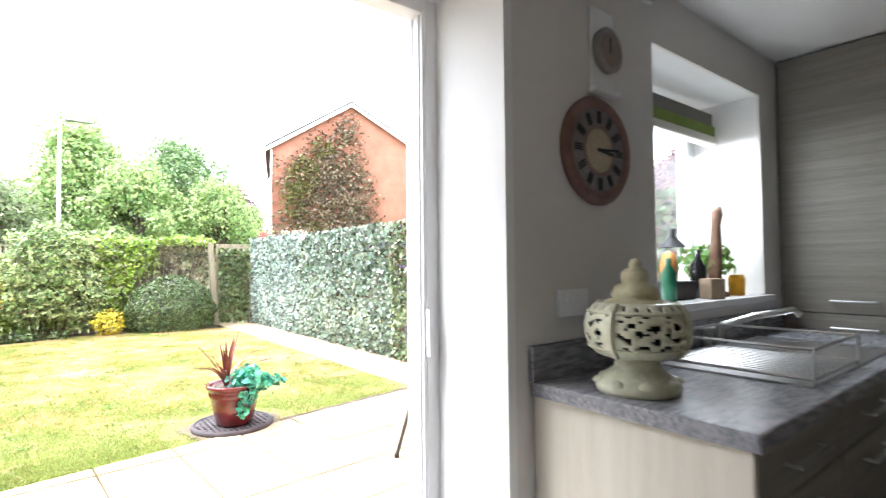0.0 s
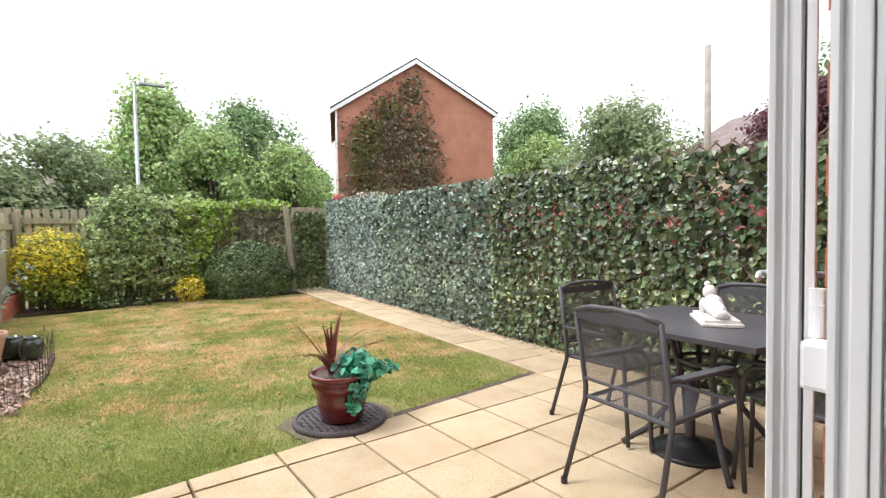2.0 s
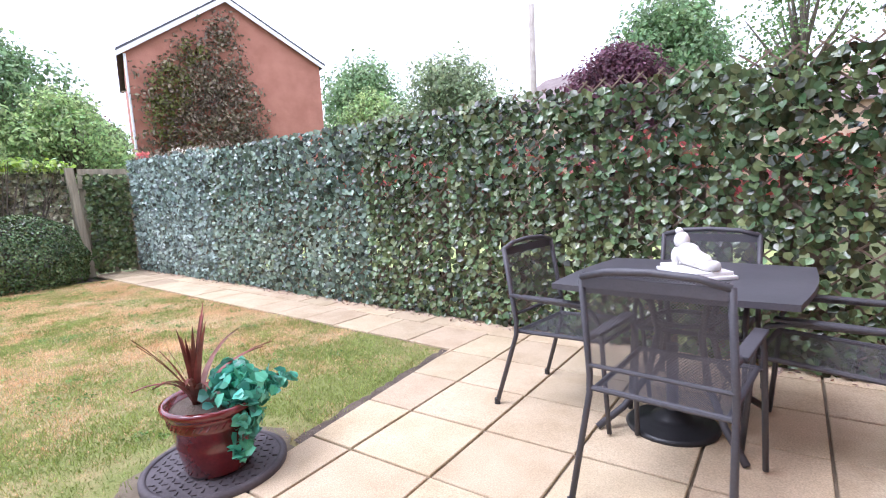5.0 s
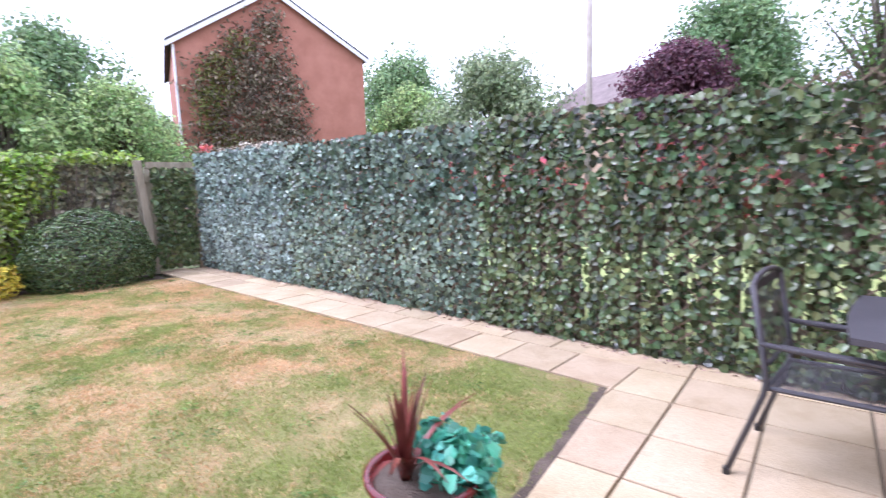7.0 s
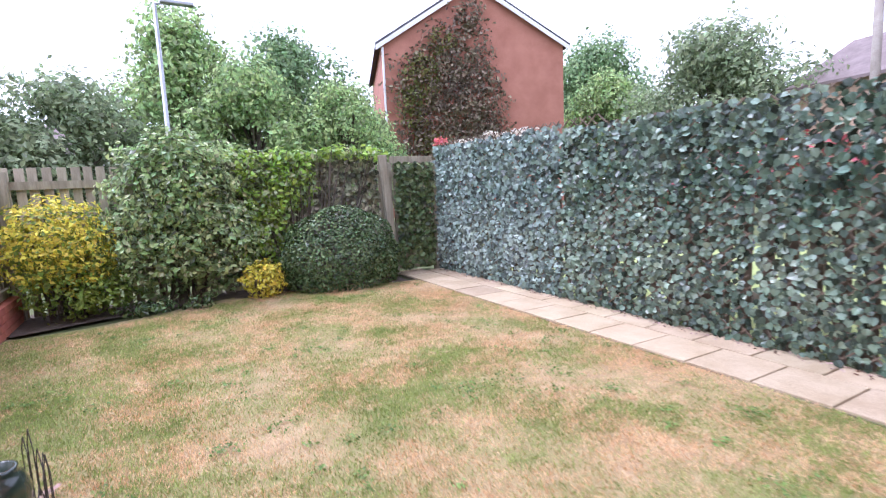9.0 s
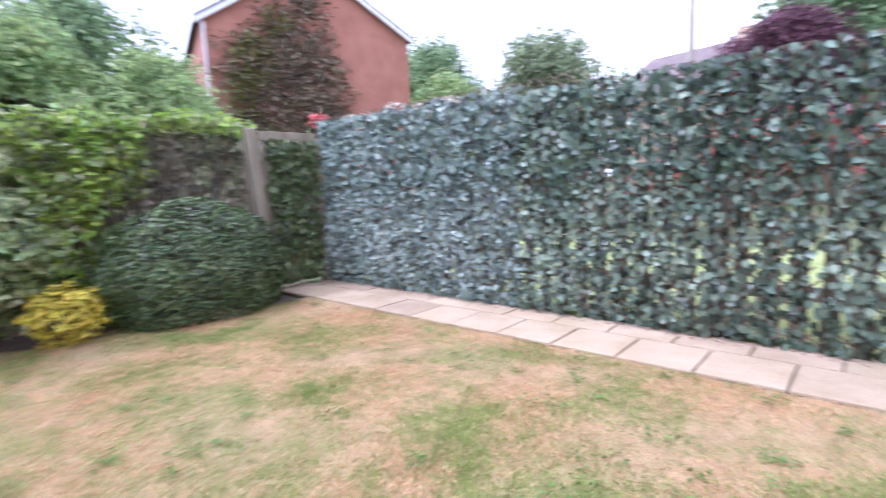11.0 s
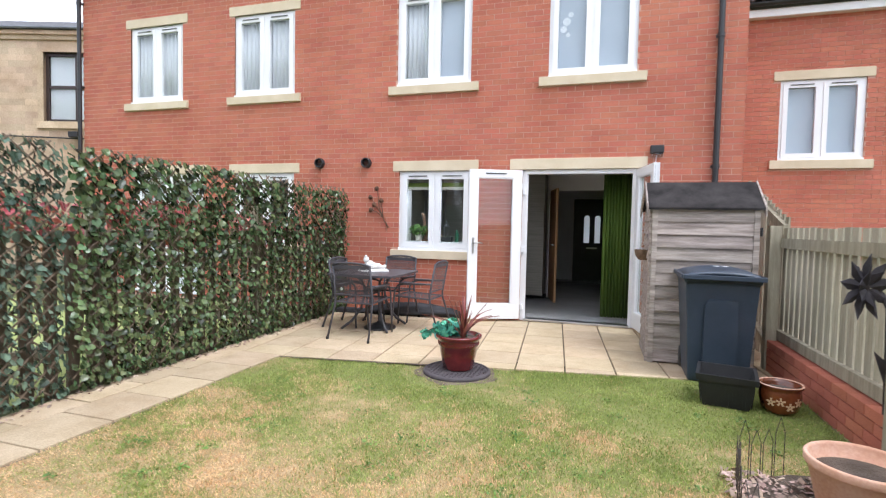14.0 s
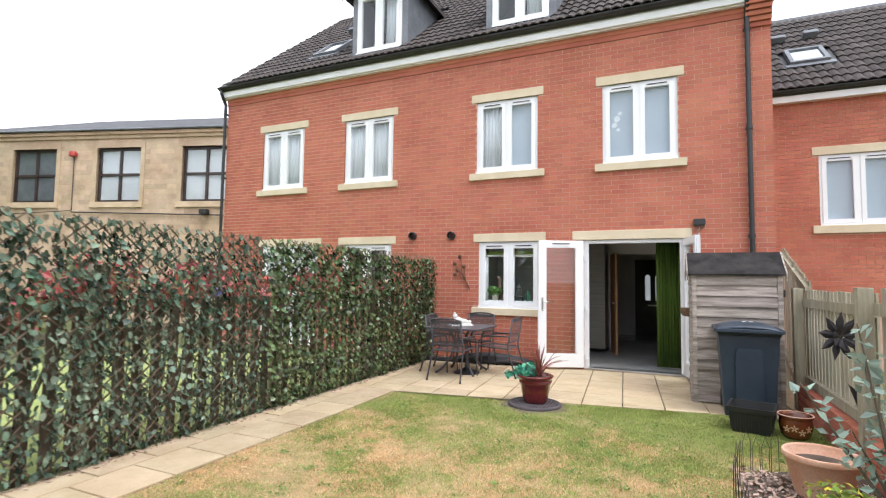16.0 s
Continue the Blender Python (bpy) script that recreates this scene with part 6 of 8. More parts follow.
ob = new("trailing_leaves", scattered("trailing_leaves", IVY_LEAF, IVY_FACES, p, turns(rg, d, 0.6), rg.uniform(0.03, 0.06, len(p)), TRAIL))
ob.parent = u
tagged(ob, "bright blue-green artificial ivy leaves", kind="stuff")
bm = bmesh.new()
tube(bm, [(0.05, -0.05, 0.29), (0.16, -0.06, 0.34), (0.26, -0.04, 0.33), (0.36, -0.02, 0.28)], 0.004, 5)
tube(bm, [(0.02, -0.1, 0.29), (0.02, -0.19, 0.3), (0.01, -0.21, 0.2), (0.0, -0.2, 0.1)], 0.004, 5)
part("trailing_stem", bm, BARK, u)

# shed
s = thing("tool_shed", "small silvered timber tool shed with felt roof", "shed", at=(-0.5, 3.56, 0.0), turn=0)
W, D, H = 0.93, 0.72, 1.53
part("carcass", B((-W + 0.02, -0.02, -D + 0.02, -0.02, 0.0, H - 0.02)), SHED_WOOD, s)
n = 12
for face in ("front", "side"):
    for k in range(n):
        z = 0.03 + k * (H - 0.03) / n
        hgt = (H - 0.03) / n + 0.012
        bm = bmesh.new()
        if face == "front":
            v = [(x, y, zz) for x in (-W + 0.05, -0.05) for y, zz in ((-0.02, z), (0.02, z), (0.002, z + hgt), (-0.02, z + hgt))]
        else:
            v = [(x, y, zz) for y in (-D, -0.05) for x, zz in ((-0.02, z), (0.02, z), (0.002, z + hgt), (-0.02, z + hgt))]
        v = [bm.verts.new(p) for p in v]
        for f in ((0, 1, 2, 3), (7, 6, 5, 4), (0, 4, 5, 1), (1, 5, 6, 2), (2, 6, 7, 3), (3, 7, 4, 0)):
            bm.faces.new([v[i] for i in f])
        part("board", bm, SHED_WOOD, s)
for x, y in ((-0.05, 0.0), (-W, 0.0)):
    part("corner_post", B((x, x + 0.05, -0.03, 0.022, 0, H), bevel=0.003), SHED_WOOD, s)
part("corner_post", B((0.0, 0.022, -0.05, 0.0, 0, H), bevel=0.003), SHED_WOOD, s)
part("gable_board", B((-0.02, 0.004, -D, -0.02, H - 0.03, H + 0.02)), SHED_WOOD, s)
ridge_y, ridge_z = -0.3, H + 0.26
for y_e, nm in ((0.05, "front"), (-D - 0.05, "rear")):
    bm = bmesh.new()
    z_e = H - 0.01
    pts = [(x, y, z) for x in (-W - 0.03, 0.04) for y, z in ((y_e, z_e), (ridge_y, ridge_z), (ridge_y, ridge_z + 0.02), (y_e, z_e + 0.02))]
    v = [bm.verts.new(p) for p in pts]
    for f in ((0, 1, 2, 3), (7, 6, 5, 4), (0, 4, 5, 1), (1, 5, 6, 2), (2, 6, 7, 3), (3, 7, 4, 0)):
        bm.faces.new([v[i] for i in f])
    part("roof_felt", bm, FELT, s, "black mineral felt")
    for x in (0.04, -W - 0.045):
        bm = bmesh.new()
        pts = [(xx, y, z) for xx in (x, x + 0.015) for y, z in ((y_e, z_e - 0.06), (ridge_y, ridge_z - 0.06), (ridge_y, ridge_z + 0.03), (y_e, z_e + 0.03))]
        v = [bm.verts.new(p) for p in pts]
        for f in ((0, 1, 2, 3), (7, 6, 5, 4), (0, 4, 5, 1), (1, 5, 6, 2), (2, 6, 7, 3), (3, 7, 4, 0)):
            bm.faces.new([v[i] for i in f])
        part("bargeboard", bm, SHED_WOOD, s)
for x in (-0.01, -W + 0.01):
    bm = bmesh.new()
    v = [bm.verts.new((xx, y, z)) for xx in (x - 0.01, x + 0.01) for y, z in ((0.0, H), (-D, H), (ridge_y, ridge_z))]
    for f in ((0, 1, 2), (5, 4, 3), (0, 3, 4, 1), (1, 4, 5, 2), (2, 5, 3, 0)):
        bm.faces.new([v[i] for i in f])
    part("gable_panel", bm, SHED_WOOD, s)
part("gate_latch", B((-W - 0.02, -W - 0.005, -0.01, 0.03, 1.28, 1.36), bevel=0.003), BLACK_PLASTIC, s)
u = thing("hanging_basket", "brown wicker half basket hung on the shed", "basket", at=(-0.47, 3.2, 1.0))
part("bowl", lathe(bmesh.new(), [(0.0, 0), (0.06, 0.005), (0.09, 0.05), (0.1, 0.11), (0.09, 0.11), (0.0, 0.09)], 20), material("wicker", (0.1, 0.06, 0.035), (0.2, 0.13, 0.08), 0.85, 30, 90, 0.8), u, smooth=False)
part("bracket", tube(bmesh.new(), [(-0.03, 0, 0.11), (-0.02, 0, 0.25), (-0.025, 0.0, 0.32)], 0.004, 5), GREY_METAL, u)

# wheelie bin
BIN = material("dark_blue_grey_bin_plastic", (0.028, 0.042, 0.064), (0.042, 0.058, 0.084), 0.42, 4, 120, 0.12)
u = thing("wheelie_bin", "dark blue-grey wheelie bin with closed lid", "bin", at=(-1.02, 3.88, 0.014), turn=-2)
bm = bmesh.new()
lv = []
for z, hx, y0, y1 in ((0.0, 0.23, -0.2, 0.24), (0.04, 0.235, -0.22, 0.25), (0.55, 0.262, -0.27, 0.285), (0.86, 0.28, -0.3, 0.305), (0.87, 0.295, -0.32, 0.325), (0.92, 0.295, -0.32, 0.325)):
    lv.append([bm.verts.new(p) for p in ((-hx, y0, z), (hx, y0, z), (hx, y1, z), (-hx, y1, z))])
for p, q in zip(lv, lv[1:]):
    for k in range(4):
        bm.faces.new((p[k], p[(k + 1) % 4], q[(k + 1) % 4], q[k]))
bm.faces.new(lv[0][::-1])
bm.faces.new(lv[-1])
bmesh.ops.bevel(bm, geom=list(bm.edges), offset=0.014, segments=2, profile=0.6, affect="EDGES")
part("body", bm, BIN, u, smooth=False)
bm = bmesh.new()
prism(bm, [(-0.13, 0.1), (0.13, 0.1), (0.13, 0.68), (0.1, 0.73), (-0.1, 0.73), (-0.13, 0.68)], 0.0, 0.02, Matrix.Translation((0, 0.262, 0)) @ Matrix.Rotation(radians(-3.6), 4, "X"))
bmesh.ops.bevel(bm, geom=list(bm.edges), offset=0.006, segments=2, affect="EDGES")
part("front_panel", bm, BIN, u)
bm = bmesh.new()
nx, ny = 10, 10
g = [[bm.verts.new((-0.305 + 0.61 * i / nx, -0.34 + 0.7 * j / ny, 0.925 + 0.075 * math.sin(math.pi * i / nx) ** 0.6 * math.sin(math.pi * (0.08 + 0.84 * j / ny)) ** 0.6 - (0.02 if 3 <= i <= 7 and 6 <= j <= 8 else 0))) for i in range(nx + 1)] for j in range(ny + 1)]
for j in range(ny):
    for i in range(nx):
        bm.faces.new((g[j][i], g[j][i + 1], g[j + 1][i + 1], g[j + 1][i]))
ob = part("lid", bm, BIN, u, smooth=True)
th = ob.modifiers.new("wall", "SOLIDIFY")
th.thickness = 0.02
part("lid_lip", B((-0.31, 0.31, 0.34, 0.375, 0.895, 0.935), (-0.32, -0.3, -0.3, 0.34, 0.9, 0.935), (0.3, 0.32, -0.3, 0.34, 0.9, 0.935), bevel=0.006), BIN, u)
part("number_mark", B((-0.06, -0.02, 0.12, 0.19, 1.001, 1.003), (0.01, 0.05, 0.12, 0.19, 1.001, 1.003)), FASCIA, u, "faded white house number")
part("grip", tube(bmesh.new(), [(-0.27, -0.34, 0.9), (-0.27, -0.39, 0.93), (0.27, -0.39, 0.93), (0.27, -0.34, 0.9)], 0.015, 8), BIN, u)
for sx in (-1, 1):
    bm = lathe(bmesh.new(), [(0, 0), (0.09, 0), (0.1, 0.01), (0.1, 0.04), (0.09, 0.05), (0, 0.05)], 24)
    bmesh.ops.rotate(bm, verts=bm.verts, matrix=Matrix.Rotation(radians(90 * sx), 3, "Y"))
    bmesh.ops.translate(bm, verts=bm.verts, vec=(sx * 0.2, -0.26, 0.1))
    part("wheel", bm, BLACK_PLASTIC, u, smooth=True)

# black trough, glazed pot
u = thing("plastic_trough", "empty black plastic square planter on the grass", "planter", at=(-0.97, 4.62, 0.01), turn=-12)
bm = bmesh.new()
lv = []
for z, h in ((0.0, 0.15), (0.02, 0.155), (0.2, 0.18), (0.2, 0.2), (0.245, 0.205), (0.245, 0.18), (0.06, 0.15)):
    lv.append([bm.verts.new(p) for p in ((-h, -h, z), (h, -h, z), (h, h, z), (-h, h, z))])
for p, q in zip(lv, lv[1:]):
    for k in range(4):
        bm.faces.new((p[k], p[(k + 1) % 4], q[(k + 1) % 4], q[k]))
bm.faces.new(lv[0][::-1])
bm.faces.new(lv[-1])
part("trough", bm, BLACK_PLASTIC, u)
ribs = bmesh.new()
for k in range(4):
    for i in range(-6, 7):
        box(ribs, i * 0.022 - 0.003, i * 0.022 + 0.003, 0.16, 0.166 + 0.0, 0.03, 0.19, Matrix.Rotation(math.pi / 2 * k, 4, "Z") @ Matrix.Rotation(radians(-6), 4, "X"))
part("rib", ribs, BLACK_PLASTIC, u)
part("soil", B((-0.16, 0.16, -0.16, 0.16, 0.1, 0.16)), SOIL, u)
BROWN_GLAZE = material("amber_brown_glaze", (0.09, 0.022, 0.008), (0.2, 0.055, 0.018), 0.2, 5, 60, 0.05, coat=0.5)
TERRACOTTA = material("weathered_terracotta", (0.62, 0.33, 0.21), (0.74, 0.5, 0.39), 0.9, 4, 70, 0.3, 0.003, c=(0.66, 0.5, 0.4))
u = thing("glazed_pot", "amber brown glazed pot painted with pale flowers", "plant pot", at=(-1.3, 4.72, 0.01))
part("pot", lathe(bmesh.new(), [(0, 0), (0.09, 0), (0.12, 0.04), (0.135, 0.12), (0.13, 0.17), (0.125, 0.18), (0.14, 0.195), (0.142, 0.21), (0.128, 0.215), (0.115, 0.19), (0.11, 0.15), (0, 0.15)], 36), BROWN_GLAZE, u, smooth=True)
bm = bmesh.new()
for ang, zc in ((75, 0.11), (100, 0.08), (50, 0.1), (125, 0.11)):
    for k in range(5):
        m = Matrix.Rotation(radians(ang), 4, "Z") @ Matrix.Translation((0.136, 0, zc)) @ Matrix.Rotation(2 * math.pi * k / 5, 4, "X")
        box(bm, -0.001, 0.002, -0.006, 0.006, 0.005, 0.03, m)
part("painted_flower", bm, material("cream_slip", (0.5, 0.3, 0.16), (0.6, 0.4, 0.24), 0.4), u, "pale painted flowers")
part("saucer_rim", lathe(bmesh.new(), [(0.13, 0.213), (0.143, 0.218), (0.146, 0.212)], 36), TERRACOTTA, u, smooth=True)
part("soil", lathe(bmesh.new(), [(0.118, 0.17), (0, 0.175)], 20), SOIL, u)


def terracotta(at, r, h, label, plant=None):
    u = thing("terracotta_pot", label, "plant pot", "terracotta pots", at=at)
    part("pot", lathe(bmesh.new(), [(0, 0), (r * 0.66, 0), (r * 0.7, 0.02), (r * 0.93, h * 0.84), (r * 0.97, h * 0.85), (r, h * 0.88), (r, h * 0.98), (r * 0.985, h), (r * 0.93, h), (r * 0.91, h * 0.96), (r * 0.84, h * 0.7), (0, h * 0.7)], 44), TERRACOTTA, u, smooth=True)
    part("soil", lathe(bmesh.new(), [(r * 0.86, h * 0.76), (r * 0.5, h * 0.79), (r * 0.2, h * 0.77), (0, h * 0.78)], 24), SOIL, u)
    return u


terracotta((-1.15, 6.27, 0.03), 0.22, 0.285, "large weathered terracotta pot filled with bare soil")
pot2 = terracotta((-1.2, 7.55, 0.03), 0.24, 0.33, "large terracotta pot with a leggy blue-green shrub")

# ---- shrubs and plants ----
BOX_LEAF = leaf_material("clipped_shrub_leaf", (0.08, 0.135, 0.05), (0.16, 0.23, 0.09), 0.27, 0.75, 0.15, 3.0)
LAUREL = leaf_material("photinia_leaf", (0.27, 0.38, 0.14), (0.44, 0.52, 0.27), 0.3, 0.75, 0.35)
GOLD = leaf_material("golden_privet_leaf", (0.78, 0.68, 0.08), (0.88, 0.78, 0.14), 0.45, 0.4, 0.35)
GOLD_GREEN = leaf_material("green_privet_leaf", (0.2, 0.3, 0.05), (0.3, 0.38, 0.07), 0.45, 0.4, 0.3)
# cream leaves, of which many stand for sky glints on glossy foliage
CREAM_LEAF = leaf_material("cream_and_glint_leaf", (0.5, 0.54, 0.28), (0.66, 0.66, 0.42), 0.4, 0.3, 0.3)
VINE = leaf_material("bright_vine_leaf", (0.3, 0.48, 0.06), (0.46, 0.6, 0.12), 0.45, 0.4, 0.35)
EUCALYPT = leaf_material("eucalyptus_leaf", (0.24, 0.34, 0.28), (0.36, 0.45, 0.38), 0.55, 0.3, 0.25)


def shrub(name, label, at, blobs, layers, seed, stems=True, wobble=1.0):
    """A shrub of twigs with layers of leaves: (count, size, material, shell, name)."""
    t = thing(name, label, "shrub", "shrubs along the far fence", at=at)
    rg = np.random.default_rng(seed)
    if stems:
        rr = random.Random(seed)
        for b in blobs:
            for k in range(4):
                bm = bmesh.new()
                tip = (b[0] + b[3] * rr.uniform(-0.6, 0.6), b[1] + b[4] * rr.uniform(-0.6, 0.6), b[2] + b[5] * rr.uniform(0, 0.7))
                base = (b[0] * 0.5 + rr.uniform(-0.08, 0.08), b[1] * 0.5, 0)
                tube(bm, [base, ((base[0] + tip[0]) / 2, (base[1] + tip[1]) / 2, tip[2] * 0.5), tip], [0.018, 0.012, 0.004], 5)
                part("stem", bm, BARK, t)
    for count, size, mat, shell, nm in layers:
        p, d = cloud_points(rg, blobs, count, shell, wobble)
        keep = p[:, 2] > 0.02
        p, d = p[keep], d[keep]
        ob = new(nm, scattered(nm, LEAF, LEAF_FACES, p, turns(rg, d + [0, 0, 0.3], 0.5), rg.uniform(0.6, 1.3, len(p)) * size, mat))
        ob.parent = t
        tagged(ob, kind="stuff")
    return t


Y = FAR - 0.15
shrub("dome_shrub", "clipped dark green dome-shaped shrub", (2.0, Y - 0.12, 0), [(0, 0, 0.36, 0.82, 0.6, 0.73), (0, 0, 0.36, 0.82, 0.58, 0.4)], [(21000, 0.04, BOX_LEAF, 0.93, "leaves")], 41, wobble=0.22)
shrub("laurel_shrub", "tall glossy green shrub with cream leaves, some painting sky glints", (0.06, Y + 0.1, 0), [(0, 0, 1.35, 0.72, 0.55, 0.75), (-0.25, 0, 0.75, 0.6, 0.5, 0.6), (0.3, 0, 0.8, 0.6, 0.5, 0.65), (0.05, 0, 1.6, 0.5, 0.45, 0.45)], [(9500, 0.078, LAUREL, 0.72, "leaves"), (900, 0.06, CREAM_LEAF, 0.95, "pale_leaves")], 42)
shrub("golden_shrub", "golden yellow privet with green lower leaves", (-1.13, Y + 0.05, 0), [(0, 0, 0.95, 0.48, 0.42, 0.42), (-0.15, 0, 0.75, 0.4, 0.4, 0.4), (0.15, 0, 0.7, 0.4, 0.4, 0.4)], [(4600, 0.05, GOLD, 0.82, "golden_leaves"), (1600, 0.055, GOLD_GREEN, 0.6, "leaves")], 43)
shrub("golden_shrub", "green lower growth of the golden privet", (-1.05, Y + 0.0, 0), [(0, 0, 0.38, 0.5, 0.4, 0.36), (0.3, 0, 0.3, 0.35, 0.3, 0.26)], [(1900, 0.06, GOLD_GREEN, 0.6, "leaves")], 44)
shrub("small_golden_shrub", "small yellow shrub in front of the fence", (0.92, Y - 0.25, 0), [(0, 0, 0.24, 0.27, 0.22, 0.24)], [(900, 0.05, GOLD, 0.6, "leaves")], 45)
shrub("low_plant", "low green plant in the bare earth", (-0.35, Y - 0.35, 0), [(0, 0, 0.08, 0.3, 0.15, 0.1), (0.5, 0, 0.08, 0.2, 0.12, 0.1)], [(300, 0.06, BOX_LEAF, 0.4, "leaves")], 46, False)
shrub("climbing_vine", "bright green vine climbing over the far fence", (1.6, FAR + 0.2, 0), [(-0.85, -0.05, 1.7, 0.5, 0.14, 0.2), (-0.2, -0.05, 1.78, 0.5, 0.13, 0.14), (0.5, -0.05, 1.8, 0.55, 0.13, 0.11), (1.05, -0.05, 1.82, 0.25, 0.12, 0.12), (-0.1, -0.1, 1.4, 0.35, 0.1, 0.4), (-0.6, -0.1, 1.2, 0.45, 0.12, 0.5), (-0.5, -0.12, 0.7, 0.5, 0.12, 0.5), (0.05, -0.14, 1.55, 0.16, 0.1, 0.28), (-0.3, -0.14, 1.3, 0.2, 0.1, 0.4), (0.6, -0.1, 1.84, 0.3, 0.12, 0.1)], [(2000, 0.08, VINE, 0.3, "leaves"), (1300, 0.08, LAUREL, 0.2, "dark_leaves"), (420, 0.07, CREAM_LEAF, 0.3, "pale_leaves")], 47)

# ivy covering on the far fence and gate
def ivy_sheet(name, label, x0, x1, y, z0, z1, count, seed, mat):
    rg = np.random.default_rng(seed)
    p = np.stack([rg.uniform(x0, x1, count), y - 0.02 - 0.05 * rg.random(count), rg.uniform(z0, z1, count)], axis=1)
    face = np.tile([0.0, -0.85, 0.35], (count, 1))
    ob = new(name, scattered(name, IVY_LEAF, IVY_FACES, p, turns(rg, face, 0.45), rg.uniform(0.045, 0.085, count), mat))
    return tagged(ob, label, "ivy", kind="stuff")


BROWN_IVY = leaf_material("faded_ivy_leaf", (0.17, 0.19, 0.1), (0.4, 0.37, 0.25), 0.5, 0.8, 0.1, 1.5)
DEEP_IVY = leaf_material("deep_green_ivy_leaf", (0.08, 0.13, 0.045), (0.18, 0.24, 0.1), 0.4, 0.7, 0.12, 1.5)
ivy_sheet("fence_ivy", "faded artificial ivy over the far fence", 0.5, 2.78, FAR + 0.25, 0.1, 1.74, 3000, 51, BROWN_IVY)
GY = FAR
g = thing("garden_gate", "narrow picket gate with ivy between two leaning posts", "gate", at=(0, GY, 0))
for xa, xb, lean, h in ((2.9, 2.78, -0.0, 1.78), (3.64, 3.62, 0, 1.7)):
    bm = bmesh.new()
    v = box(bm, -0.055, 0.055, -0.05, 0.05, 0, h)
    for w in v:
        w.co.x += xa + (xb - xa) * w.co.z / h
    bmesh.ops.bevel(bm, geom=list(bm.edges), offset=0.006, segments=1, affect="EDGES")
    part("gate_post", bm, POST_WOOD, g)
part("rail", B((2.9, 3.6, -0.03, 0.03, 1.66, 1.76), bevel=0.004), POST_WOOD, g)
part("rail", B((2.95, 3.58, 0.0, 0.04, 0.4, 0.48), bevel=0.004), POST_WOOD, g)
part("rail", B((2.93, 3.58, 0.0, 0.04, 1.1, 1.18), bevel=0.004), POST_WOOD, g)
for k in range(6):
    part("picket", B((2.96 + k * 0.105, 3.03 + k * 0.105, 0.04, 0.06, 0.06, 1.66), bevel=0.003), FENCE_WOOD, g)
part("latch", B((3.5, 3.6, -0.05, -0.03, 1.04, 1.09), bevel=0.004), BLACK_PLASTIC, g)
ivy_sheet("gate_ivy", "deep green ivy hanging on the gate", 2.95, 3.57, GY - 0.02, 0.08, 1.66, 1100, 52, DEEP_IVY)

# leggy shrub in the terracotta pot
t = thing("potted_shrub", "leggy blue-green shrub with a few red buds", "shrub", at=(-1.2, 7.55, 0.31))
rr = random.Random(4)
pts = []
for k in range(13):
    a, sp = rr.uniform(0, 6.28), rr.uniform(0.1, 0.45)
    hgt = rr.uniform(0.45, 0.95)
    c = [(0.02 * math.cos(a), 0.02 * math.sin(a), 0), (sp * 0.4 * math.cos(a), sp * 0.4 * math.sin(a), hgt * 0.4), (sp * math.cos(a + 0.3), sp * math.sin(a + 0.3), hgt)]
    part("stem", tube(bmesh.new(), c, [0.012, 0.008, 0.003], 6), BARK, t)
    for i in range(30):
        f = 0.25 + 0.75 * i / 29
        q = Vector(c[1]).lerp(Vector(c[2]), (f - 0.4) / 0.6) if f > 0.4 else Vector(c[0]).lerp(Vector(c[1]), f / 0.4)
        pts.append((q.x + rr.uniform(-0.05, 0.05), q.y + rr.uniform(-0.05, 0.05), q.z + rr.uniform(-0.03, 0.03)))
rg = np.random.default_rng(5)
pts = np.array(pts)
ob = new("leaves", scattered("leaves", LEAF, LEAF_FACES, pts, turns(rg, np.tile([0, 0, 1.0], (len(pts), 1)), 0.9), rg.uniform(0.04, 0.075, len(pts)), EUCALYPT))
ob.parent = t
tagged(ob, kind="stuff")
RED_PETAL = leaf_material("red_petal", (0.6, 0.03, 0.03), (0.7, 0.08, 0.06), 0.5, 0.3, 0.3)
for k in range(3):
    q = pts[rr.randrange(len(pts))]
    bm = bmesh.new()
    bmesh.ops.create_icosphere(bm, subdivisions=2, radius=0.012)
    for w in bm.verts:
        w.co = w.co * (1 + 0.2 * noise.noise(w.co * 90)) + Vector(q)
    part("bud", bm, RED_PETAL, t, "red bud")
shrub("bed_plant", "small variegated plant in the bark bed", (-1.12, 6.85, 0.03), [(0, 0, 0.13, 0.2, 0.2, 0.14)], [(320, 0.05, GOLD_GREEN, 0.3, "leaves"), (120, 0.045, GOLD, 0.5, "pale_leaves")], 48)
# glazed jug-shaped pots and wire frames
JUG = material("dark_green_glaze", (0.02, 0.035, 0.025), (0.045, 0.06, 0.04), 0.15, 5, 60, 0.05, coat=0.6)
for x, y, turn_ in ((-0.82, 7.74, 20), (-0.98, 7.86, -30)):
    u = thing("glazed_jar", "dark green glazed jar lying tilted on the bark", "jar", "glazed jars", at=(x, y, 0.03), turn=turn_)
    bm = lathe(bmesh.new(), [(0, 0), (0.07, 0), (0.105, 0.07), (0.11, 0.14), (0.09, 0.2), (0.07, 0.22), (0.075, 0.235), (0.06, 0.235), (0.055, 0.2), (0, 0.19)], 28)
    part("jar_body", bm, JUG, u, smooth=True)
WIRE = material("thin_black_wire", (0.03, 0.025, 0.022), (0.06, 0.045, 0.04), 0.6)
u = thing("wire_edging", "row of thin black wire hoops edging the bed", "edging")
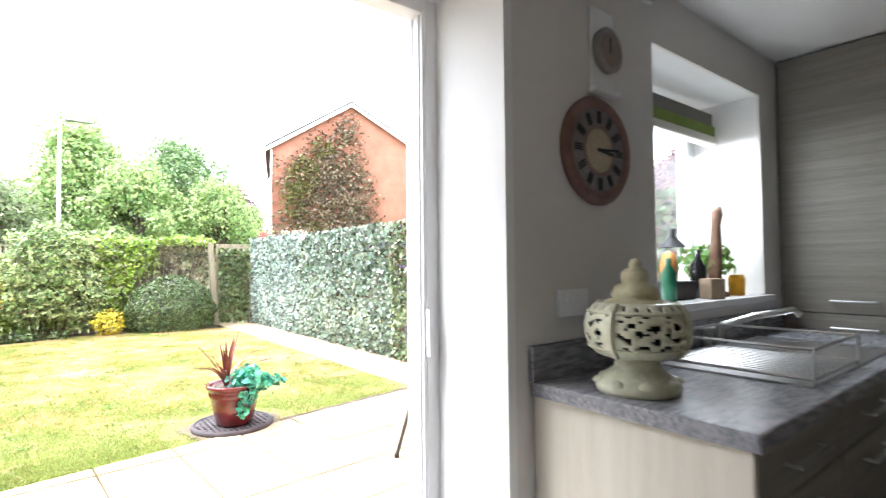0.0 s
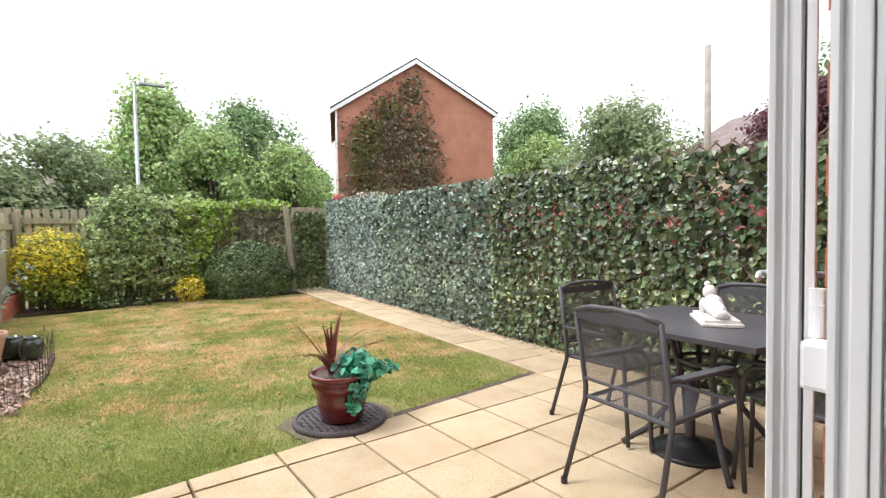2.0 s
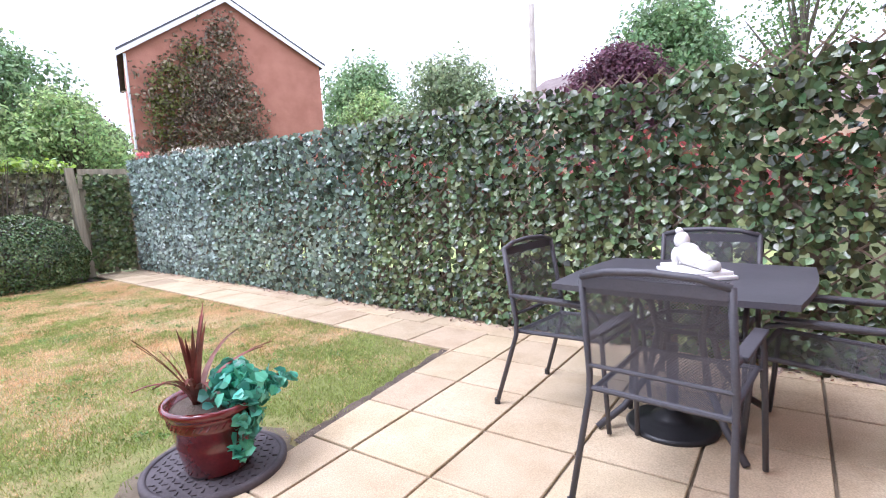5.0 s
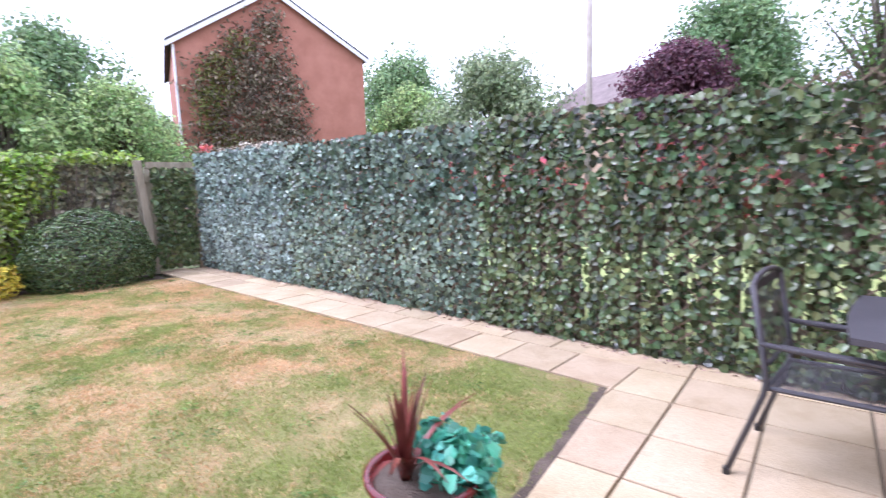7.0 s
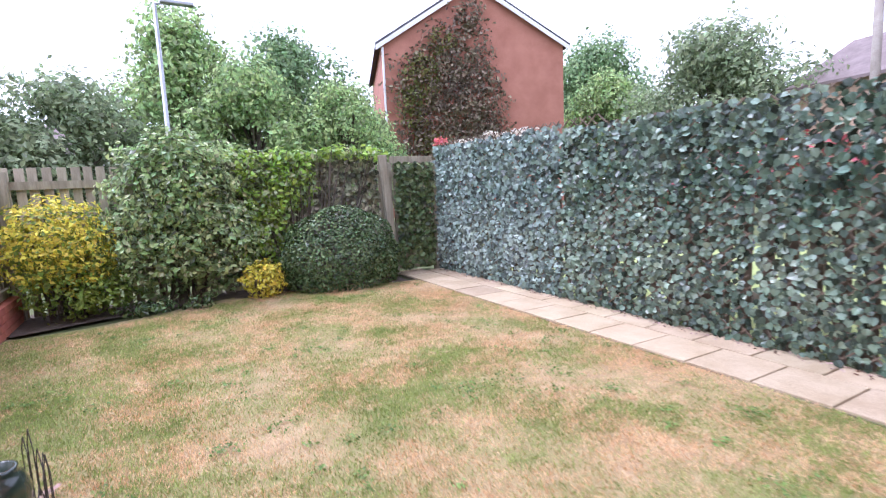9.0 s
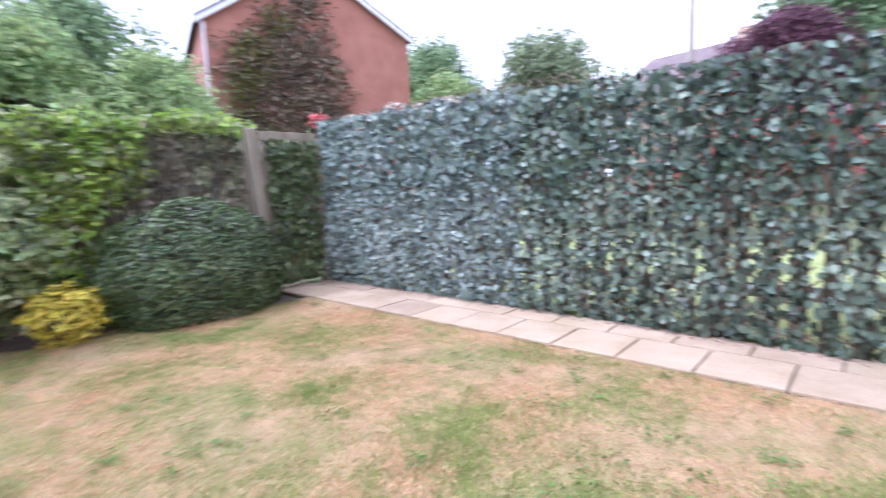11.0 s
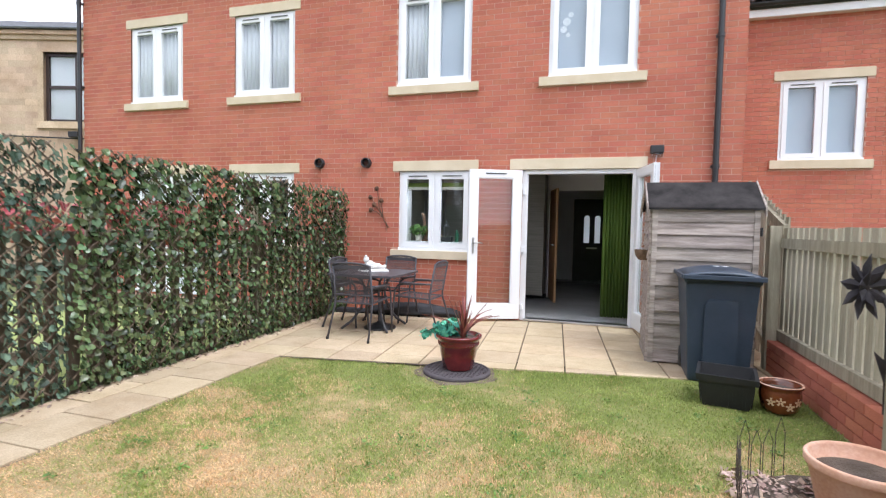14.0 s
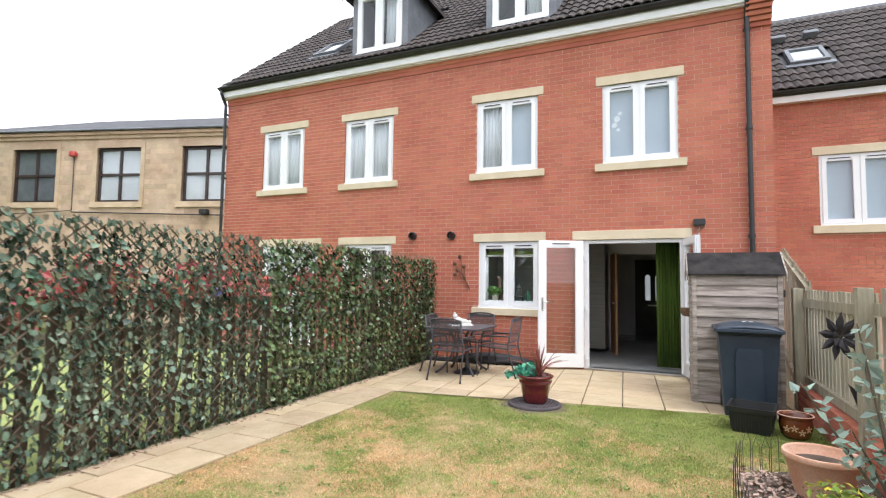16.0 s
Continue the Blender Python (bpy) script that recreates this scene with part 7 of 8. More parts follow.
edge_line = [(-0.98, 5.85), (-0.72, 6.0), (-0.62, 6.5), (-0.62, 7.1), (-0.64, 7.7), (-0.8, 8.05)]
k = 0
for (xa, ya), (xb, yb) in zip(edge_line, edge_line[1:]):
    for i in range(4):
        p, q = Vector((xa, ya, 0)).lerp(Vector((xb, yb, 0)), i / 4), Vector((xa, ya, 0)).lerp(Vector((xb, yb, 0)), (i + 0.8) / 4)
        h = 0.28 if k % 3 else 0.34
        mid = (p + q) / 2
        bm = tube(bmesh.new(), [p, p + Vector((0, 0, h * 0.75)), mid + Vector((0, 0, h)), q + Vector((0, 0, h * 0.75)), q], 0.0022, 5)
        part("hoop", bm, WIRE, u)
        k += 1
# metal flower on its stake
u = thing("metal_flower", "grey metal flower ornament on a tall stake", "garden ornament", at=(-1.48, 5.38, 0.04))
part("stake", tube(bmesh.new(), [(-0.09, 0.12, 0), (-0.09, 0.1, 0.5), (-0.1, 0.06, 0.85), (-0.06, 0.03, 0.98), (0.0, 0.0, 0.97)], 0.008, 8), WIRE, u)
PETAL = material("dull_grey_metal", (0.06, 0.055, 0.065), (0.1, 0.092, 0.1), 0.5, 6, 60, 0.1, metal=0.5)
for ring, (cnt, L, tilt) in enumerate(((9, 0.2, 6), (7, 0.13, 25))):
    for k in range(cnt):
        bm = bmesh.new()
        o = [(0.0, 0.02), (0.028, 0.35 * L), (0.032, 0.6 * L), (0.0, L), (-0.032, 0.6 * L), (-0.028, 0.35 * L)]
        vs = [bm.verts.new((a, 0.012 if abs(a) < 0.01 else 0.0, b_)) for a, b_ in o]
        bm.faces.new((vs[0], vs[1], vs[2], vs[3]))
        bm.faces.new((vs[0], vs[3], vs[4], vs[5]))
        m = Matrix.Translation((0, 0.02 + 0.015 * ring, 0.97)) @ Matrix.Rotation(radians(25), 4, "Z") @ Matrix.Rotation(2 * math.pi * (k + 0.5 * ring) / cnt, 4, "Y") @ Matrix.Rotation(radians(-tilt), 4, "X")
        bm.transform(m)
        ob = part("petal", bm, PETAL, u)
        th = ob.modifiers.new("sheet", "SOLIDIFY")
        th.thickness = 0.003
bm = bmesh.new()
bmesh.ops.create_icosphere(bm, subdivisions=2, radius=0.028)
bm.transform(Matrix.Translation((0.01, 0.05, 0.97)) @ Matrix.Diagonal((1, 0.6, 1, 1)))
part("centre", bm, WIRE, u, smooth=True)
bm = bmesh.new()
vs = [bm.verts.new(p) for p in ((-0.09, 0.1, 0.42), (-0.06, 0.11, 0.5), (-0.02, 0.12, 0.62), (-0.1, 0.11, 0.55))]
bm.faces.new(vs)
ob = part("metal_leaf", bm, PETAL, u)
ob.modifiers.new("sheet", "SOLIDIFY").thickness = 0.003
# low brick wall under the picket fence
lw = solo("low_wall", B((FENCE - 0.09, FENCE + 0.08, 3.4, FAR + 0.3, -0.05, 0.27)), MORTAR, "low red brick wall under the picket fence", "wall", kind="structure")
bm_ = bonded(3.4, FAR + 0.3, 0.0, 0.3, [])
shared = {}
for k, (a, b_, c_, d_) in enumerate(bm_):
    key = round(b_ - a, 3)
    if key not in shared:
        shared[key] = mesh_of(B((-0.1, 0.1, -(b_ - a) / 2, (b_ - a) / 2, -0.0325, 0.0325)), "brick", BRICK_PIECE)
    ob = new("brick", shared[key])
    ob.parent = lw
    ob.location = (FENCE - 0.006, (a + b_) / 2, (c_ + d_) / 2)

# ---- distance: houses and trees ----
def gable_house():
    h = thing("gable_house", "red brick house with a creeper over its gable", "house", at=(12.7, 24.5, -0.03), turn=-19.5)
    w, e, rdg, deep = 4.1, 7.45, 9.95, 9.0
    bm = bmesh.new()
    prism(bm, [(-w, 0), (w, 0), (w, e), (0, rdg), (-w, e)], 0.0, deep)
    part("wall", bm, FAR_BRICK, h)
    for sgn in (-1, 1):
        bm = bmesh.new()
        x1, z1 = sgn * (w + 0.25), e - 0.15
        prism(bm, [(0, rdg + 0.12), (x1, z1 + 0.12), (x1, z1), (0, rdg)], -0.2, deep + 0.2)
        part("roof", bm, SLATE, h)
        bm = bmesh.new()
        prism(bm, [(0, rdg + 0.02), (x1, z1 + 0.0), (x1, z1 - 0.2), (0, rdg - 0.2)], -0.24, -0.2)
        part("bargeboard", bm, FASCIA, h, "white painted bargeboard")
    bm = bmesh.new()
    tube(bm, [(-w + 0.05, -0.08, 0), (-w + 0.05, -0.08, e - 0.2)], 0.05, 8)
    part("downpipe", bm, FASCIA, h)
    r = np.random.default_rng(8)
    blobs = [(-0.3, -0.15, 6.6, 1.5, 0.35, 2.3), (-1.6, -0.15, 5.6, 1.5, 0.35, 1.9), (0.5, -0.15, 5.0, 1.3, 0.4, 2.2), (-1.2, -0.2, 3.4, 1.9, 0.4, 1.6), (0.4, -0.15, 8.6, 0.6, 0.3, 0.9), (1.0, -0.15, 3.6, 1.0, 0.4, 1.2), (-2.2, -0.2, 2.2, 1.6, 0.4, 1.6), (-0.2, -0.2, 2.2, 1.6, 0.4, 1.6)]
    blobs = [(x - 0.55, y, z, rx * 1.25, ry, rz) for x, y, z, rx, ry, rz in blobs]
    p, d = cloud_points(r, blobs, 8500, 0.2)
    p[:, 1] = np.minimum(p[:, 1], -0.03)
    ob = new("creeper", scattered("creeper", LEAF, LEAF_FACES, p, turns(r, d, 0.8), r.uniform(0.1, 0.24, len(p)), CREEPER))
    ob.parent = h
    tagged(ob, "half-dead brown and green climbing plant", kind="stuff")
    p2, d2 = cloud_points(r, [(-2.5, -0.3, 6.0, 0.9, 0.3, 1.2), (-2.9, -0.3, 4.6, 0.8, 0.3, 1.2), (-1.5, -0.3, 7.4, 0.7, 0.3, 0.6), (-2.2, -0.3, 3.2, 0.8, 0.3, 0.7)], 1100, 0.2)
    p2[:, 1] = np.minimum(p2[:, 1], -0.08)
    ob = new("creeper_green", scattered("creeper_green", LEAF, LEAF_FACES, p2, turns(r, d2, 0.8), r.uniform(0.1, 0.22, len(p2)), TREE_LIGHT_OLIVE))
    ob.parent = h
    tagged(ob, "yellow-green leaves among the brown creeper", kind="stuff")


CREEPER = leaf_material("dry_creeper_leaf", (0.18, 0.14, 0.105), (0.28, 0.23, 0.14), 0.8, 0.5, 0.05, 0.5)
TREE_LIGHT_OLIVE = leaf_material("yellow_green_leaf", (0.17, 0.2, 0.05), (0.26, 0.25, 0.08))
gable_house()


def tree(name, label, at, height, spread, crown_from, mat, seed, leaves=5000, leaf=0.2, lumps=34, group="trees beyond the garden", squash=1.0, airy=0.5):
    """A tapered trunk with limbs, and a crown of many leaves in uneven lumps."""
    t = thing(name, label, "tree", group, at=(*at, -0.03))
    rr = random.Random(seed)
    r = np.random.default_rng(seed)
    bm = bmesh.new()
    base = 0.035 * height
    tube(bm, [(0, 0, 0), (0.1 * rr.uniform(-1, 1), 0.1, height * 0.3), (0.15, -0.1, height * 0.6), (0.1, 0.05, height * 0.9)], [base, base * 0.75, base * 0.45, base * 0.1], 9)
    blobs = []
    for k in range(lumps):
        f = (k + 0.5) / lumps
        a = k * 2.4 + rr.uniform(-0.7, 0.7)
        z = crown_from + (height - crown_from) * (0.12 + 0.8 * f)
        wide = spread * math.sqrt(max(0.06, 1 - (1.75 * f - 0.65) ** 2)) * 0.72
        reach = wide * rr.uniform(0.45, 1.0)
        p = Vector((math.cos(a) * reach, math.sin(a) * reach, z))
        s = spread * rr.choice((0.22, 0.27, 0.32, 0.38, 0.44))
        blobs.append((p.x, p.y, p.z, s, s, s * rr.uniform(0.6, 0.95) * squash))
        root = Vector((0.05, 0, z * rr.uniform(0.45, 0.7)))
        tube(bm, [root, root.lerp(p, 0.5) + Vector((0, 0, 0.1 * height * rr.uniform(-0.3, 0.6))), p], [base * 0.35, base * 0.2, base * 0.05], 6)
    part("trunk", bm, BARK, t, smooth=True)
    leaves = int(leaves * 2.5)
    leaf *= 1.0
    p, d = cloud_points(r, blobs, leaves, airy * 0.6, 1.5)
    # loose sprays beyond the lumps
    spray = np.sin(5.1 * d[:, 0] + 9 * d[:, 2]) * np.sin(6.3 * d[:, 1] + 4 * d[:, 2]) > 0.55
    p[spray] += d[spray] * (spread * 0.13 * r.random(spray.sum()) ** 2)[:, None]
    d[:, 2] += 0.35
    ob = new("crown", scattered("crown", LEAF, LEAF_FACES, p, turns(r, d, 0.55), r.uniform(0.6, 1.3, leaves) * leaf, mat))
    ob.parent = t
    return t


TREES = [
    ("broadleaf_tree", "bushy grey-green tree behind the far fence", (-4.2, 18.5), 4.2, 2.4, 0.5, TREE_OLIVE, 1, 6000, 0.14),
    ("broadleaf_tree", "bushy grey-green tree behind the far fence", (-1.6, 19.5), 4.0, 2.2, 0.5, TREE_OLIVE, 2, 6000, 0.14),
    ("ash_tree", "light green tree with a feathery top", (0.9, 21.5), 6.4, 2.1, 1.2, TREE_GREEN, 3, 5500, 0.16),
    ("ash_tree", "bright green tree beyond the fence", (2.3, 19.8), 4.7, 2.1, 0.6, TREE_GREEN, 4, 5500, 0.14),
    ("maple_tree", "dark green tree with a pointed top", (4.2, 22.5), 6.4, 2.5, 1.0, TREE_DARK, 5, 5500, 0.16),
    ("maple_tree", "mid green tree beyond the fence", (5.0, 20.0), 4.5, 1.9, 0.6, TREE_GREEN, 6, 5000, 0.13),
    ("willow_tree", "small grey-green tree beside the brick house", (6.2, 21.5), 3.9, 1.5, 0.5, TREE_GREEN, 7, 4500, 0.13),
    ("copper_tree", "dark purple tree behind the others", (9.2, 34.0), 6.6, 2.0, 1.0, COPPER, 8, 4000, 0.2),
    ("broadleaf_tree", "round dark green tree in the distance", (25.7, 29.7), 10.0, 4.2, 2.0, TREE_DARK, 9, 6000, 0.26),
    ("broadleaf_tree", "light green tree in the distance", (23.6, 26.8), 7.4, 3.2, 1.0, TREE_GREEN, 10, 6000, 0.24),
    ("broadleaf_tree", "broad olive green tree in the distance", (23.0, 19.9), 7.5, 4.6, 1.0, TREE_OLIVE, 11, 8000, 0.24),
    ("copper_beech", "dark purple copper beech tree", (20.0, 9.6), 6.2, 2.35, 0.8, COPPER, 12, 9000, 0.17),
    ("sycamore_tree", "large dark green spreading tree", (23.0, 8.6), 8.2, 3.4, 1.5, TREE_DARK, 13, 8000, 0.22),
    ("birch_tree", "thin airy birch tree with open branches", (20.5, 4.0), 8.0, 2.6, 2.4, TREE_LIGHT, 14, 1200, 0.15),
]
for spec in TREES:
    tree(*spec)

# ---- street lamp, pole, houses beyond, next door's garden ----
GALV = material("galvanised_steel", (0.36, 0.38, 0.4), (0.46, 0.48, 0.5), 0.5, 3, 60, 0.05, metal=0.6)
u = thing("street_lamp", "grey steel street lamp with a flat head", "street lamp", at=(0.23, 17.85, -0.03))
part("pole", tube(bmesh.new(), [(0, 0, 0), (0, 0, 1.5), (0, 0, 1.52), (0, 0, 5.4)], [0.08, 0.08, 0.055, 0.04], 12), GALV, u, smooth=True)
part("lamp_arm", tube(bmesh.new(), [(0, 0, 5.38), (0.3, -0.05, 5.42)], 0.025, 8), GALV, u)
part("lamp_head", B((0.1, 0.75, -0.12, 0.06, 5.4, 5.47), bevel=0.02), GALV, u)
POLE_WOOD = material("grey_pole_wood", (0.3, 0.26, 0.22), (0.4, 0.36, 0.31), 0.9, 3, 40, 0.3)
u = thing("telegraph_pole", "bare wooden telegraph pole", "pole", at=(17.2, 11.72, -0.03))
part("pole", tube(bmesh.new(), [(0, 0, 0), (0, 0, 7.5)], [0.13, 0.1], 12), POLE_WOOD, u, smooth=True)
part("step_bracket", B((0.08, 0.16, -0.05, 0.05, 7.0, 7.3), bevel=0.01), GALV, u)


def plain_house(at, turn, w, deep, e, rise, label, wall_mat, windows=()):
    """A distant house with a pitched roof whose ridge runs along its own x."""
    h = thing("distant_house", label, "house", "houses in the distance", at=at, turn=turn)
    part("wall", B((-w, w, 0, deep, 0, e)), wall_mat, h)
    for s in (0, 1):
        bm = bmesh.new()
        y0, y1 = (-0.3, deep / 2) if s == 0 else (deep + 0.3, deep / 2)
        v = [bm.verts.new((x, y, z)) for x in (-w - 0.2, w + 0.2) for y, z in ((y0, e - 0.1), (y1, e + rise), (y1, e + rise + 0.12), (y0, e + 0.02))]
        for f in ((0, 1, 2, 3), (7, 6, 5, 4), (0, 4, 5, 1), (1, 5, 6, 2), (2, 6, 7, 3), (3, 7, 4, 0)):
            bm.faces.new([v[i] for i in f])
        part("roof", bm, ROOF_FAR, h, "brown tiled roof")
    part("gable", prism(bmesh.new(), [(0, e), (deep, e), (deep / 2, e + rise)], -w, -w + 0.2, Matrix(((0, 1, 0, 0), (1, 0, 0, 0), (0, 0, 1, 0), (0, 0, 0, 1)))), wall_mat, h)
    part("gable", prism(bmesh.new(), [(0, e), (deep, e), (deep / 2, e + rise)], w - 0.2, w, Matrix(((0, 1, 0, 0), (1, 0, 0, 0), (0, 0, 1, 0), (0, 0, 0, 1)))), wall_mat, h)
    part("chimney", B((-0.4, 0.4, deep / 2 - 0.3, deep / 2 + 0.3, e + rise - 0.3, e + rise + 0.5), bevel=0.02), wall_mat, h)
    part("eave_board", B((-w - 0.2, w + 0.2, -0.32, -0.28, e - 0.15, e + 0.05)), FASCIA, h)
    for x in windows:
        wd = part("window", B((x - 0.6, x + 0.6, -0.04, 0.02, e - 1.6, e - 0.4)), FASCIA, h, "white window frame")
        part("pane", B((x - 0.52, x - 0.03, -0.05, -0.041, e - 1.52, e - 0.48), (x + 0.03, x + 0.52, -0.05, -0.041, e - 1.52, e - 0.48)), SLATE, wd)
    return h


ROOF_FAR = material("grey_brown_roof", (0.17, 0.13, 0.12), (0.24, 0.19, 0.18), 0.85, 2, 30, 0.3)
plain_house((29.0, 11.0, -0.03), 78, 4.2, 7.0, 4.6, 2.0, "brown roofed house behind the copper beech", SANDSTONE, (-3, 0, 3))
plain_house((38.0, 3.0, -0.03), 85, 5.0, 7.0, 4.2, 1.6, "pale house with a grey roof and chimney", SANDSTONE, (-2, 2))
plain_house((-1.2, 27.5, -0.03), 5, 3.0, 6.0, 2.6, 1.6, "low red brick house among the trees", FAR_BRICK, (0,))

# next door: lawn, flowers and a red hedge behind the ivy screen
NEXT_GRASS = material("next_door_lawn", (0.26, 0.32, 0.1), (0.36, 0.42, 0.15), 0.95, 2, 40, 0.5)
solo("lawn_next_door", B((HEDGE + 0.2, 9.0, F + 1.2, 12.0, -0.028, 0.0)), NEXT_GRASS, "sunlit lawn of the garden next door", "lawn", kind="structure")
ROSE = leaf_material("rose_petal", (0.6, 0.08, 0.08), (0.72, 0.28, 0.26), 0.5, 0.4, 0.3)
RED_LEAF = leaf_material("red_shrub_leaf", (0.34, 0.07, 0.06), (0.48, 0.15, 0.12), 0.5, 0.5, 0.25)
rg = np.random.default_rng(77)
for k, (y, h, nb) in enumerate(((3.0, 1.15, 3), (4.3, 1.3, 3), (5.6, 1.25, 3), (6.9, 1.35, 3), (8.3, 1.2, 2))):
    blobs = [(0.25 * math.sin(i * 2 + k), 0.5 * (i - 1), h + 0.1 * math.cos(3 * i), 0.28, 0.4, 0.2) for i in range(nb)]
    u = thing("flowering_shrub", "red-leaved flowering shrub beyond the screen", "shrub", "shrubs next door", at=(HEDGE + 0.75, y, -0.03))
    for b in blobs:
        part("stem", tube(bmesh.new(), [(0, b[1] * 0.3, 0), (b[0] * 0.5, b[1] * 0.7, b[2] * 0.5), b[:3]], [0.03, 0.02, 0.008], 5), BARK, u)
    for mt, cnt, sz, nm in ((RED_LEAF, 520, 0.09, "leaves"), (ROSE, 150, 0.075, "flowers"), (TREE_OLIVE, 250, 0.09, "green_leaves")):
        p, d = cloud_points(rg, blobs, cnt, 0.2)
        ob = new(nm, scattered(nm, LEAF, LEAF_FACES, p, turns(rg, d, 0.6), rg.uniform(0.6, 1.3, cnt) * sz, mt))
        ob.parent = u
        tagged(ob, kind="stuff")
BLUE_PETAL = leaf_material("blue_petal", (0.16, 0.18, 0.45), (0.28, 0.26, 0.5), 0.5, 0.3, 0.3)
for y, z, dy in ((6.55, 1.28, 0.07), (7.45, 0.95, 0.04), (7.55, 0.75, 0.04)):
    u = thing("blue_flower", "blue garden flower beyond the screen", "flower", "blue flowers next door", at=(HEDGE + 0.35, y, -0.03))
    part("stem", tube(bmesh.new(), [(0, 0, 0), (0.02, 0.01, z * 0.6), (0, 0, z)], [0.008, 0.006, 0.004], 5), BARK, u)
    p, d = cloud_points(rg, [(0, 0, z, 0.06, dy, 0.06)], 60, 0.2)
    ob = new("petals", scattered("petals", LEAF, LEAF_FACES, p, turns(rg, d, 0.6), rg.uniform(0.6, 1.3, 60) * 0.04, BLUE_PETAL))
    ob.parent = u
WHITE_PETAL = leaf_material("cream_petal", (0.66, 0.6, 0.5), (0.75, 0.7, 0.6), 0.6, 0.2, 0.3)
u = thing("rambling_rose", "cream and red rambling rose above the screen", "shrub", "shrubs next door", at=(HEDGE + 0.45, 11.5, -0.03))
for k in range(6):
    part("stem", tube(bmesh.new(), [(0, 0.2 * k - 0.5, 0), (0.05, 0.4 * k - 0.9, 1.2), (0, 0.45 * k - 1.1, 1.95)], [0.02, 0.015, 0.006], 5), BARK, u)
for mt, cnt, sz, nm, bl in ((WHITE_PETAL, 380, 0.06, "cream_flowers", [(0, 0.4 * k - 1.0, 1.96 + 0.03 * math.sin(4 * k), 0.14, 0.24, 0.09) for k in range(5)]), (ROSE, 90, 0.07, "red_flowers", [(0, 1.3, 2.05, 0.1, 0.22, 0.1)]), (TREE_OLIVE, 420, 0.07, "leaves", [(0, 0.4 * k - 1.2, 1.75, 0.2, 0.3, 0.22) for k in range(7)])):
    p, d = cloud_points(rg, bl, cnt, 0.2)
    ob = new(nm, scattered(nm, LEAF, LEAF_FACES, p, turns(rg, d, 0.6), rg.uniform(0.6, 1.3, cnt) * sz, mt))
    ob.parent = u
    tagged(ob, kind="stuff")
# leaf litter along the foot of the screen
n = 900
p = np.stack([HEDGE - 0.02 - 0.12 * rg.random(n) ** 2, rg.uniform(2.0, 12.0, n), np.full(n, 0.018)], axis=1)
ob = new("leaf_litter", scattered("leaf_litter", LEAF, LEAF_FACES, p, turns(rg, np.tile([0, 0, 1.0], (n, 1)), 0.5), rg.uniform(0.015, 0.04, n), CHIPS))
tagged(ob, "dry leaves and twigs along the screen's foot", "leaf litter", kind="stuff")

# ---- grass ----
GRASS_STRAW = material("straw_blade", (0.69, 0.46, 0.23), (0.8, 0.58, 0.33), 0.7, 2.0, 9, 0, vary=0.22, by="island", through_light=0.2)
GRASS_GREEN = material("green_blade", (0.25, 0.32, 0.07), (0.4, 0.46, 0.14), 0.7, 2.0, 9, 0, vary=0.3, by="island", through_light=0.25)
n = 480000
gx = rg.uniform(FENCE + 0.1, LAWN_X + 0.005, n)
gy = rg.uniform(4.0, 11.9, n)
edge_y = np.where(gx > -0.66, 4.1 + (gx + 0.66) * 0.163, 4.1)
ok = (gy > edge_y + 0.01) & ~((gx < -0.7) & (gy > 5.9) & (gy < 8.0)) & (np.hypot(gx - 1.17, gy - 4.6) > 0.31) & (gy < 11.6 + 0.3 * np.sin(1.3 * gx))
# thinner where it is bare beside the cover and the patio's edge
bare = (np.hypot(gx - 1.17, gy - 4.6) < 0.5) & (rg.random(n) < 0.7)
bare |= (gy < edge_y + 0.07) & (gx > 1.4) & (rg.random(n) < 0.8)
ok &= ~bare
gx, gy = gx[ok], gy[ok]
n = len(gx)
# straw or green, as the turf below
field = np.array([greenness(x, y) for x, y in zip(gx.tolist(), gy.tolist())])
green = field + 0.25 * rg.normal(size=n) > 0.5
for pick, mat, label in ((green, GRASS_GREEN, "short green grass blades of the lawn"), (~green, GRASS_STRAW, "dry straw-coloured grass blades of the lawn")):
    m = int(pick.sum())
    p = np.stack([gx[pick], gy[pick], np.zeros(m)], axis=1)
    tr = turns(rg, np.tile([0.0, 0.0, 1.0], (m, 1)), 0.42)
    hi_ = 0.95 if mat is GRASS_GREEN else 0.75
    sz = np.stack([rg.uniform(0.5, 0.95, m), np.ones(m), hi_ * rg.uniform(0.5, 1.2, m)], axis=1)
    ob = new("grass", scattered("grass", [(-0.0028, 0, 0), (0.0028, 0, 0), (0.002, 0.004, 0.016), (0.0004, 0.012, 0.028)], [(0, 1, 2), (0, 2, 3)], p, tr, sz, mat))
    tagged(ob, label, "grass", kind="stuff")
